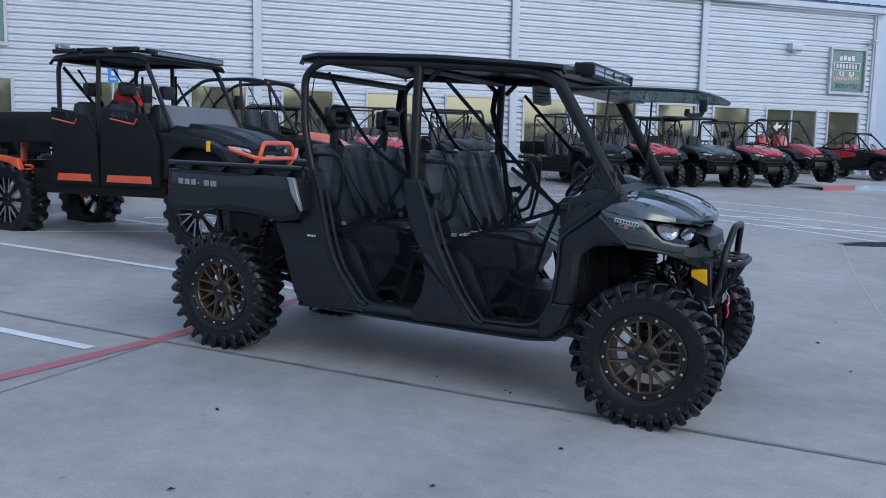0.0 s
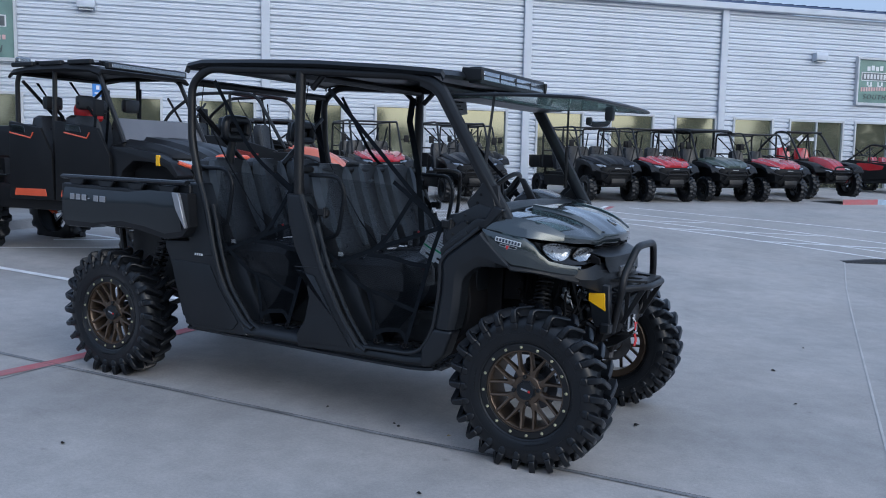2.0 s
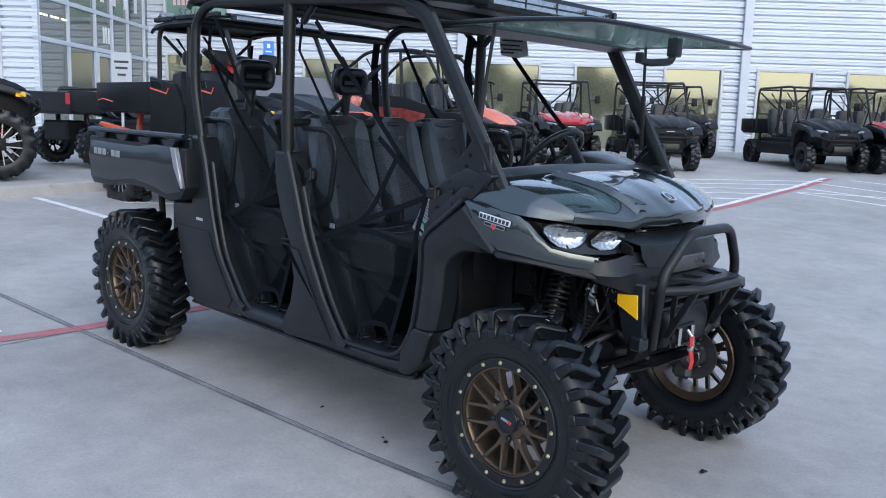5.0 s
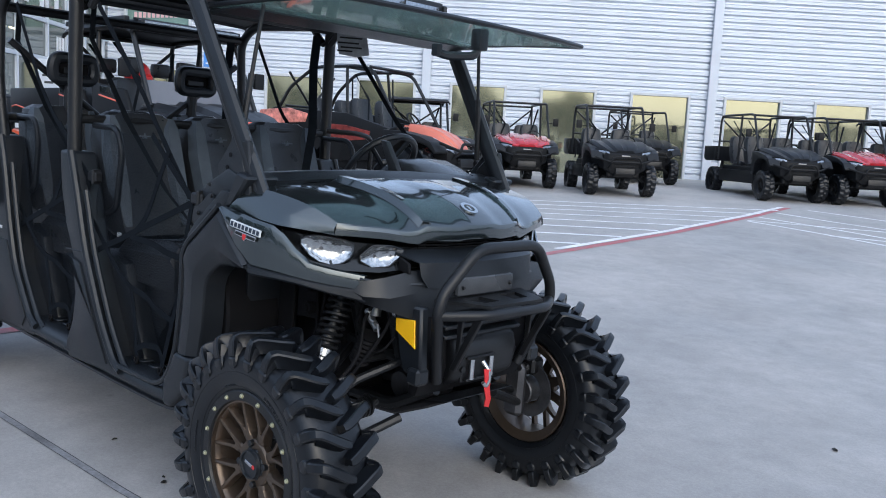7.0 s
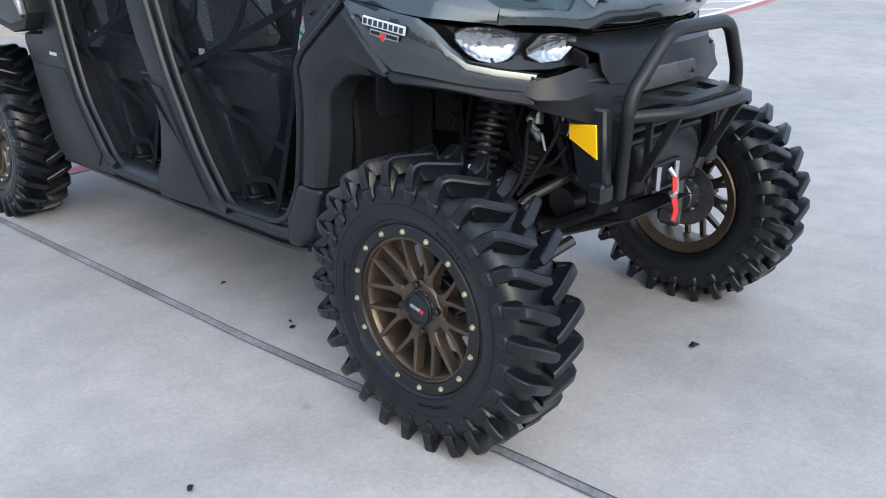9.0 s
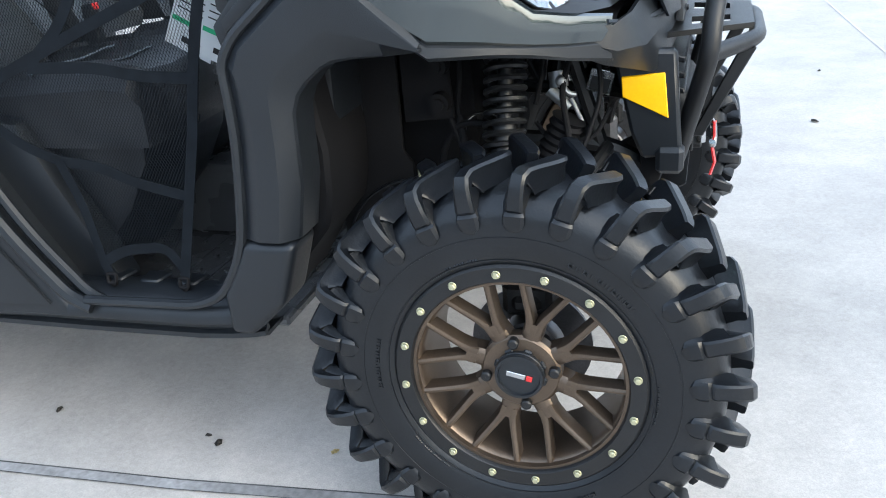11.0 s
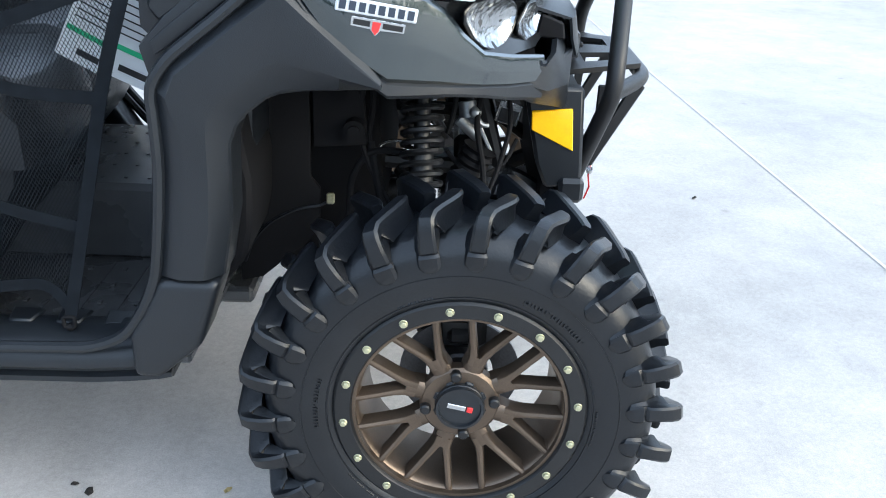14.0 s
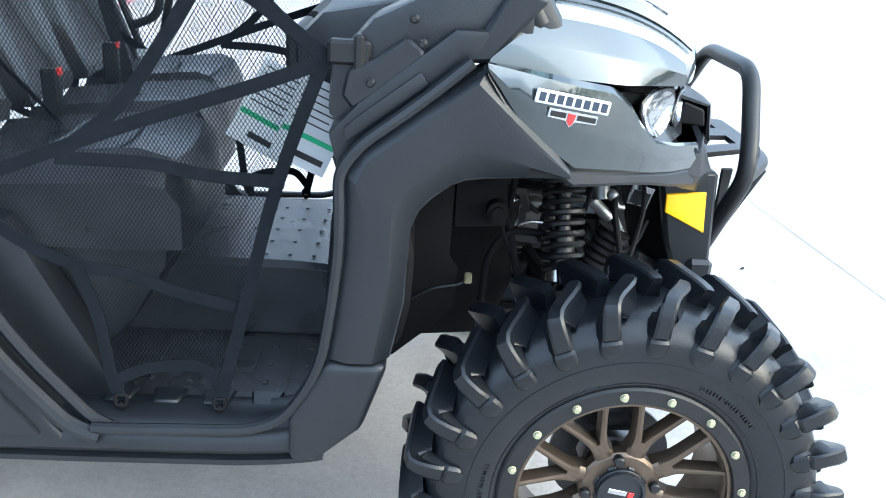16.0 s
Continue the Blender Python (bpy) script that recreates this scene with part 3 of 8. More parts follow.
# raised walk with its kerb along the building wing
WALK_EDGE = [(-9.35, -9.0), (-9.50, 0.0), (-9.85, 3.0), (-10.3, 6.0), (-11.0, 8.8), (-13.2, 11.2)]
bm = bm_new()
pts = rounded([(x, y, 0) for x, y in WALK_EDGE], 1.5)
rows = []
for i, p in enumerate(pts):
    d = (pts[min(i + 1, len(pts) - 1)] - pts[max(i - 1, 0)]).normalized()
    nrm = Vector((-d.y, d.x, 0))
    z = ground_z(p.x, p.y)
    row = [(p.x, p.y, z - 0.05), (p.x + nrm.x * 0.015, p.y + nrm.y * 0.015, z + 0.135), (p.x + nrm.x * 0.03, p.y + nrm.y * 0.03, z + 0.15)]
    for dist in (0.16, 1.5, 3.5, 6.0, 9.0):
        q = p + nrm * dist
        row.append((q.x, q.y, ground_z(q.x, q.y) + 0.15))
    rows.append(row)
vs = [[bm.verts.new(p) for p in row] for row in rows]
for a, b in zip(vs, vs[1:]):
    for k in range(len(a) - 1):
        bm.faces.new((a[k], a[k + 1], b[k + 1], b[k]))
tagged(finish("pavement", bm, CONCRETE, smooth=40), "raised concrete walk with kerb", "pavement", kind="structure")
# painted island kerb by the far end of the wall
BLUE_PAINT = material("faded_blue_paint", (0.42, 0.52, 0.62), 0.6, vary=0.2, scale=4)
bm = bm_new()
for a, b, mi in (((0.2, 20.3), (1.0, 21.2), 0), ((1.0, 21.2), (2.6, 22.0), 1), ((2.6, 22.0), (7.5, 24.0), 1)):
    d = (Vector((*b, 0)) - Vector((*a, 0)))
    side = Vector((-d.y, d.x, 0)).normalized()
    for u0, u1 in ((0, 0.5), (0.5, 1)):
        p, q = Vector((*a, 0)) + d * u0, Vector((*a, 0)) + d * u1
        vsx = [bm.verts.new((v.x, v.y, ground_z(v.x, v.y) + h)) for v, h in ((p, -0.05), (q, -0.05), (q, 0.14), (p, 0.14), (p + side * 1.2, 0.14), (q + side * 1.2, 0.14))]
        f1 = bm.faces.new((vsx[0], vsx[1], vsx[2], vsx[3]))
        f2 = bm.faces.new((vsx[3], vsx[2], vsx[5], vsx[4]))
        f1.material_index, f2.material_index = mi, 2
kerb = tagged(finish("kerb_island", bm, [RED_LINE, BLUE_PAINT, CONCRETE], smooth=0), "painted kerb of a concrete island", "kerb", kind="structure")

# litter on the concrete
DRY_LEAF = material("dry_leaf", (0.045, 0.04, 0.035), 0.8, vary=0.4, scale=60)
PALE_LEAF = material("yellow_dry_leaf", (0.42, 0.34, 0.16), 0.8, vary=0.3, scale=60)
rnd = random.Random(7)
for x, y, r, mat in ((-0.835, -0.624, 0.035, DRY_LEAF), (-0.88, -0.60, 0.022, DRY_LEAF), (-1.38, -0.57, 0.028, DRY_LEAF), (-0.517, -0.602, 0.026, PALE_LEAF), (0.84, 2.33, 0.06, DRY_LEAF), (0.317, 0.27, 0.055, DRY_LEAF), (-2.1, -1.9, 0.035, DRY_LEAF), (-0.6, -2.2, 0.03, DRY_LEAF), (-1.35, -2.9, 0.06, DRY_LEAF), (-1.55, -2.85, 0.035, DRY_LEAF), (-0.25, -1.4, 0.03, DRY_LEAF), (1.1, 1.4, 0.03, DRY_LEAF), (0.95, 3.4, 0.035, DRY_LEAF), (-0.3, 1.6, 0.03, PALE_LEAF)):
    bm = bm_new()
    n, r = 9, r * 0.68
    z = ground_z(x, y)
    ring = [bm.verts.new((r * (0.5 + 0.6 * rnd.random()) * math.cos(2 * math.pi * k / n), r * 0.5 * (0.5 + 0.6 * rnd.random()) * math.sin(2 * math.pi * k / n), 0.002 + 0.004 * rnd.random())) for k in range(n)]
    mid = bm.verts.new((0, 0, 0.012))
    for k in range(n):
        bm.faces.new((ring[k], ring[(k + 1) % n], mid))
    fs = list(bm.faces)
    bmesh.ops.solidify(bm, geom=fs, thickness=0.002)
    leaf = finish("dry_leaf", bm, mat, smooth=0, m=Matrix.Translation((x, y, z + 0.003)) @ Matrix.Rotation(rnd.random() * 6, 4, "Z"))
    tagged(leaf, "small dry leaf lying on the concrete", "leaf", "dry leaves")

# ---- the parked four-door vehicle (x ahead, y to its left, z up; front axle at x = 0) ----
BASE = -3.02
HUB_Z = 0.410


def both(points):
    """The same polyline on the other side."""
    return [(p[0], -p[1], p[2]) for p in points]


CARCASS = [(0.236, 0.105), (0.250, 0.122), (0.268, 0.132), (0.292, 0.139), (0.318, 0.141), (0.340, 0.139), (0.358, 0.131), (0.372, 0.117), (0.381, 0.097), (0.386, 0.070), (0.388, 0.035)]
# one lug from its foot on the sidewall to the middle of the tread: radius, offset, turn, half width at the crown and at the root, height
LUG = [(0.316, 0.1405, 0, 0.005, 0.01, 0.004), (0.323, 0.1475, 0, 0.0155, 0.021, 0.01), (0.334, 0.151, 0, 0.0185, 0.0245, 0.015), (0.35, 0.152, 0.001, 0.0185, 0.0245, 0.02), (0.3555, 0.147, 0.001, 0.016, 0.0235, 0.018),
       (0.361, 0.152, 0.002, 0.016, 0.024, 0.028), (0.384, 0.1515, 0.004, 0.0152, 0.0245, 0.042), (0.408, 0.147, 0.008, 0.0148, 0.025, 0.05), (0.424, 0.1375, 0.014, 0.0148, 0.025, 0.052), (0.4315, 0.118, 0.03, 0.015, 0.025, 0.048),
       (0.4315, 0.09, 0.058, 0.0152, 0.0255, 0.046), (0.4305, 0.06, 0.092, 0.0155, 0.0255, 0.045), (0.43, 0.03, 0.124, 0.0155, 0.0245, 0.044), (0.429, 0.006, 0.143, 0.014, 0.0215, 0.043), (0.427, -0.008, 0.15, 0.01, 0.0165, 0.042)]


def tyre_mesh(lugs=26, hand=1, seed=1):
    """A mud tyre: smooth carcass, moulded sidewall marks and deep hooked lugs from both shoulders. hand: the way it rolls."""
    bm = bm_new()
    body = [(r, -y) for r, y in CARCASS] + [(0.388, 0.0)] + [(r, y) for r, y in CARCASS[::-1]] + [(0.236, 0.0)]
    lathe(bm, body, 104)
    for r0, y0 in ((0.256, 0.1265), (0.304, 0.1395)):
        for s in (-1, 1):
            lathe(bm, [(r0, s * (y0 - 0.003)), (r0 + 0.0015, s * (y0 + 0.0022)), (r0 + 0.0035, s * (y0 + 0.0022)), (r0 + 0.005, s * (y0 - 0.003))], 104)
    # raised sidewall marks
    for a0, n, r0, wide in ((0.35, 10, 0.281, 0.011), (2.55, 9, 0.281, 0.011), (4.55, 8, 0.281, 0.011), (1.45, 16, 0.264, 0.004), (3.7, 18, 0.264, 0.004), (5.75, 14, 0.264, 0.004)):
        for k in range(n):
            if k % 5 == 3 and wide < 0.01:
                continue
            y0 = 0.1365 if wide > 0.01 else 0.1305
            m = Matrix.Rotation(a0 + k * wide * 1.35 / r0, 4, "Y")
            tilt = Matrix.Translation((0, -y0, r0)) @ Matrix.Rotation(radians(-14 if wide > 0.01 else -26), 4, "X")
            if wide > 0.01:
                for lo, hi in (((-0.42, -0.62), (-0.2, 0.62)), ((-0.2, 0.38 if k % 2 else -0.62), (0.42, 0.62 if k % 2 else -0.38)), ((0.2, -0.62 if k % 3 else -0.1), (0.42, 0.38))):
                    box(bm, (lo[0] * wide, -0.0012, lo[1] * wide), (hi[0] * wide, 0.002, hi[1] * wide), 0, m @ tilt)
            else:
                box(bm, (-wide * 0.42, -0.001, -wide * 0.6), (wide * 0.42, 0.002, wide * 0.6), 0, m @ tilt)
    rnd = random.Random(seed)
    for side in (-1, 1):
        for k in range(lugs):
            a0 = 2 * math.pi * (k + (0.5 if side > 0 else 0.0)) / lugs + radians(7.6)
            stretch, swell = 1 + rnd.uniform(-0.03, 0.03), 1 + rnd.uniform(-0.04, 0.04)

            def at(q):
                aa = a0 - q[2] * stretch * hand
                return Vector((q[0] * math.cos(aa), side * q[1], q[0] * math.sin(aa)))
            rings = []
            for i, (r, y, da, top, root, high) in enumerate(LUG):
                q = LUG[i]
                aa = a0 - da * stretch * hand
                rad, lat = Vector((math.cos(aa), 0, math.sin(aa))), Vector((0, side, 0))
                # lean from the sidewall's normal to the tread's
                u = ease(0.33, 0.43, r) if y > 0.115 else 1.0
                out = (rad * u + lat * (1 - u)).normalized()
                d = (at(LUG[min(i + 1, len(LUG) - 1)]) - at(LUG[max(i - 1, 0)])).normalized()
                wdir = d.cross(out).normalized()
                out = wdir.cross(d).normalized() * (1 if wdir.cross(d).dot(out) > 0 else -1)
                p = at(q)
                # the face that bites is hollowed like a scoop, its back slopes away
                sgn = 1 if wdir.dot(Vector((-math.sin(aa), 0, math.cos(aa)))) * hand < 0 else -1
                wdir = wdir * sgn
                t, w = top * swell, root * swell
                rings.append([p - wdir * w - out * high, p - wdir * (t * 0.35 + w * 0.45) - out * high * 0.42, p - wdir * t * 1.02 - out * 0.004, p - wdir * t * 0.72, p + wdir * t * 0.72, p + wdir * t * 1.05 - out * 0.005, p + wdir * (t * 0.8 + w * 0.02) - out * high * 0.45, p + wdir * w * 0.82 - out * high])
            loft(bm, rings)
    # the tyre is narrower than it is drawn above: its outer face stays, the inner one comes in
    bmesh.ops.transform(bm, matrix=Matrix.Translation((0, -0.152 * 0.18, 0)) @ Matrix.Diagonal((1, 0.82, 1, 1)), verts=bm.verts)
    return bm


SPOKE = ((0.046, 0.0, 0.0150, -0.086, 0.034), (0.078, 0.0, 0.0195, -0.089, 0.032), (0.098, 0.0, 0.0190, -0.0905, 0.030), (0.112, 0.0, 0.0150, -0.0915, 0.030))
ARM = ((0.090, 0.0085, 0.0105, -0.0900, 0.030), (0.110, 0.0100, 0.0098, -0.0912, 0.030), (0.128, 0.0160, 0.0086, -0.0935, 0.028), (0.165, 0.0315, 0.0078, -0.101, 0.028), (0.208, 0.0495, 0.0080, -0.110, 0.028))


def rim_mesh():
    """Deep barrel with a stepped outer lip and the hub face, turned outward to -y."""
    bm = bm_new()
    lathe(bm, [(0.204, -0.121), (0.213, -0.121), (0.213, -0.09), (0.203, -0.078), (0.196, -0.04), (0.196, 0.040), (0.232, 0.060), (0.226, 0.066), (0.190, 0.046), (0.190, -0.050), (0.197, -0.088), (0.200, -0.104), (0.204, -0.108)], 72)
    disc(bm, 0.080, -0.060, -0.094, 36, bevel=0.006)
    return bm


def fork_mesh():
    """One forked spoke pointing along +x."""
    bm = bm_new()
    def ring(r, off, w, y0, dep):
        return [(r, y0 + dy, off + dw * w) for dw, dy in ((-1, 0.003), (-0.72, -0.002), (0.0, -0.004), (0.72, -0.002), (1, 0.003), (1.12, dep), (-1.12, dep))]
    loft(bm, [ring(*q) for q in SPOKE])
    for sgn in (-1, 1):
        loft(bm, [ring(r, sgn * off, w, y0, dep) for r, off, w, y0, dep in ARM])
    return bm


def bolt_mesh(r=0.0068, h=0.008):
    bm = bm_new()
    disc(bm, r * 1.25, 0, -h * 0.35, 12, bevel=0.001)
    disc(bm, r, -h * 0.3, -h, 6, bevel=0.0015)
    return bm


WHEEL_MESHES = {}


def mesh_of(key, make, mat, smooth=35):
    """A mesh built once and shared by alike parts."""
    if key not in WHEEL_MESHES:
        bm = make()
        bmesh.ops.recalc_face_normals(bm, faces=bm.faces)
        me = bpy.data.meshes.new(key)
        bm.to_mesh(me)
        bm.free()
        me.materials.append(mat)
        me.polygons.foreach_set("use_smooth", [True] * len(me.polygons))
        me.set_sharp_from_angle(angle=radians(smooth))
        WHEEL_MESHES[key] = me
    return WHEEL_MESHES[key]


def shared(name, key, make, mat, parent, m=None, label="", smooth=35):
    ob = new(name, mesh_of(key, make, mat, smooth))
    ob.parent = parent
    if m is not None:
        ob.matrix_basis = m
    if label:
        tagged(ob, label)
    return ob


def bead_ring():
    return lathe(bm_new(), [(0.209, -0.112), (0.211, -0.126), (0.214, -0.130), (0.242, -0.130), (0.247, -0.126), (0.249, -0.112)], 72)


def hub_cap():
    bm = bm_new()
    disc(bm, 0.049, -0.09, -0.128, 32, bevel=0.006)
    lathe(bm, [(0.040, -0.126), (0.042, -0.134), (0.047, -0.134), (0.049, -0.126)], 32)
    for k in range(8):
        a = 2 * math.pi * k / 8 + 0.3
        box(bm, (-0.009, -0.118, 0.040), (0.009, -0.1, 0.054), 0.003, Matrix.Rotation(a, 4, "Y"))
    return bm


def brake():
    bm = bm_new()
    lathe(bm, [(0.07, 0.0), (0.125, 0.0), (0.125, 0.008), (0.07, 0.008)], 40)
    disc(bm, 0.06, -0.03, 0.06, 24, bevel=0.005)
    return bm


def caliper():
    bm = bm_new()
    box(bm, (-0.05, -0.035, 0.075), (0.05, 0.045, 0.15), 0.012)
    box(bm, (-0.03, -0.045, 0.09), (0.03, 0.06, 0.125), 0.01)
    return bm


def wheel(parent, x, y, side, turn=0.0, spin=0.0):
    """side -1: outer face to -y."""
    m = Matrix.Translation((x, y, HUB_Z)) @ Matrix.Rotation(radians(turn), 4, "Z") @ (Matrix.Rotation(math.pi, 4, "Z") if side > 0 else Matrix())
    m = m @ Matrix.Rotation(radians(spin), 4, "Y")
    w = shared("wheel", "wheel_rim", rim_mesh, BRONZE, parent, m, "bronze forked-spoke wheel with a black bead ring")
    for k in range(8):
        shared("spoke", "forked_spoke", fork_mesh, BRONZE, w, Matrix.Rotation(-radians(76.3 - 45 * k), 4, "Y"))
    shared("tyre", "mud_tyre" if side < 0 else "mud_tyre_left", lambda: tyre_mesh(hand=-side), RUBBER, w, None, "black mud tyre with deep hooked lugs", 32)
    shared("bead_ring", "bead_ring", bead_ring, BLACK_METAL, w)
    shared("hub_cap", "hub_cap", hub_cap, PLASTIC, w, Matrix.Translation((0, 0.020, 0)))
    for k in range(16):
        a = 2 * math.pi * k / 16 + 0.175
        shared("bolt", "ring_bolt", bolt_mesh, BOLT, w, Matrix.Translation((0.228 * math.cos(a), -0.129, 0.228 * math.sin(a))), smooth=25)
    for k in range(4):
        a = 2 * math.pi * k / 4 + 0.2
        shared("lug_nut", "lug_nut", lambda: disc(bm_new(), 0.011, -0.088, -0.108, 12, bevel=0.003), BLACK_METAL, w, Matrix.Translation((0.068 * math.cos(a), 0, 0.068 * math.sin(a))))
    shared("logo_bar", "logo_bar", lambda: box(bm_new(), (-0.026, -0.1305, -0.005), (0.012, -0.127, 0.006), 0.001), CHROME, w, Matrix.Translation((0, 0.020, 0)) @ Matrix.Rotation(radians(12 - spin), 4, "Y"))
    shared("logo_mark", "logo_mark", lambda: box(bm_new(), (0.014, -0.1305, -0.006), (0.026, -0.127, 0.006), 0.001), RED_PLASTIC, w, Matrix.Translation((0, 0.020, 0)) @ Matrix.Rotation(radians(12 - spin), 4, "Y"))
    shared("brake_disc", "brake_disc", brake, DISC_STEEL, w, Matrix.Translation((0, 0.02, 0)))
    shared("caliper", "caliper", caliper, BLACK_METAL, w, Matrix.Translation((0, 0.02, 0)) @ Matrix.Rotation(radians(-spin), 4, "Y"))
    return w


hero = thing("utility_vehicle", "dark green-grey four-door utility vehicle on tall mud tyres", "utility vehicle", m=SITE)
for x, spin in ((0.012, 3.0), (BASE, 17.0)):
    wheel(hero, x, -0.695, -1, 0.0, spin)
    wheel(hero, x, 0.695, 1, 0.0, spin + 8)

# -- lower body
bm = bm_new()
prism(bm, [(-2.38, 0.375), (-0.56, 0.38), (-0.56, 0.405), (-2.42, 0.405)], -0.64, 0.64, 0.006)
box(bm, (-2.45, -0.30, 0.34), (-0.5, 0.30, 0.385), 0.01)
part("floor_pan", bm, FLOOR_PLASTIC, hero)
bm = bm_new()
prism(bm, [(-2.4, 0.40), (-0.56, 0.40), (-0.56, 0.60), (-0.70, 0.61), (-2.4, 0.61)], -0.2, 0.3, 0.015)
for i in range(9):
    for j in range(5):
        disc(bm, 0.005, 0, 0.004, 6, Matrix.Translation((-0.60 - i * 0.06, -0.15 + j * 0.09, 0.609)) @ Matrix.Rotation(radians(90), 4, "X"))
part("centre_tunnel", bm, FLOOR_PLASTIC, hero, "black studded centre tunnel")
for s in (-1, 1):
    for x0, x1 in ((-1.0, -0.60), (-1.85, -1.45)):
        bm = bm_new()
        box(bm, (x0, min(s * 0.22, s * 0.62), 0.404), (x1, max(s * 0.22, s * 0.62), 0.414), 0.003)
        for i in range(5):
            for j in range(4):
                px, py = x1 - 0.05 - i * 0.085, s * (0.28 + j * 0.085)
                box(bm, (px - 0.006, py - 0.008, 0.413), (px + 0.006, py + 0.008, 0.419), 0.002)
        for i in range(4):
            box(bm, (x1 - 0.09 - i * 0.085, min(s * 0.24, s * 0.6), 0.413), (x1 - 0.084 - i * 0.085, max(s * 0.24, s * 0.6), 0.4165))
        part("floor_mat", bm, FLOOR_PLASTIC, hero)
    # sill with step pads
    bm = bm_new()
    section = ((0.60, 0.466, 1), (0.635, 0.482, 1), (0.668, 0.482, 1), (0.700, 0.474, 1), (0.724, 0.460, 0.8), (0.737, 0.440, 0.5), (0.738, 0.424, 0.2), (0.729, 0.411, 0), (0.712, 0.404, 0), (0.710, 0.396, 0), (0.722, 0.391, 0), (0.723, 0.380, 0), (0.708, 0.373, 0), (0.60, 0.374, 0))
    sheet(bm, [[(x, s * y, z + dz * k + dl * (1 - k)) for y, z, k in section] for x, dz, dl in ((-2.40, 0, 0), (-1.92, 0, 0), (-1.50, 0, 0), (-1.06, 0, 0), (-0.74, 0.002, 0.004), (-0.66, 0.010, 0.010), (-0.60, 0.026, 0.018), (-0.575, 0.036, 0.024))], 0.008)
    part("sill", bm, PLASTIC, hero)
    for x0 in (-0.70, -0.80, -0.90, -1.0, -1.62, -1.72, -1.82):
        bm = bm_new()
        prism(bm, [(x0 - 0.035, s * 0.605), (x0 + 0.035, s * 0.605), (x0 + 0.025, s * 0.66), (x0 - 0.025, s * 0.66)], 0.480, 0.489, 0.004, plane="xy")
        part("step_pad", bm, PLASTIC, hero)

DASH_GLOSS = material("gloss_black_dash", (0.016, 0.018, 0.020), 0.22, vary=0.1, scale=8)
LINER = material("black_liner", (0.006, 0.006, 0.007), 0.75, vary=0.2, scale=6, spec=0.2)
# -- front flare, both sides: broad black moulding from the sill up to the bonnet
FLARE_DOOR = [(-0.150, 1.038), (-0.205, 1.103), (-0.262, 1.158), (-0.302, 1.207), (-0.400, 1.140), (-0.510, 1.054), (-0.543, 1.010), (-0.541, 0.955), (-0.541, 0.865), (-0.555, 0.742), (-0.570, 0.646)]
FLARE_RIDGE = [(-0.150, 1.033), (-0.212, 1.085), (-0.272, 1.138), (-0.318, 1.180), (-0.398, 1.118), (-0.500, 1.036), (-0.519, 0.996), (-0.505, 0.940), (-0.504, 0.855), (-0.517, 0.742), (-0.530, 0.646)]
FLARE_LIP = [(-0.148, 1.020), (-0.225, 1.012), (-0.290, 1.008), (-0.328, 1.002), (-0.352, 0.992), (-0.385, 0.966), (-0.406, 0.942), (-0.420, 0.908), (-0.423, 0.850), (-0.426, 0.760), (-0.448, 0.646)]
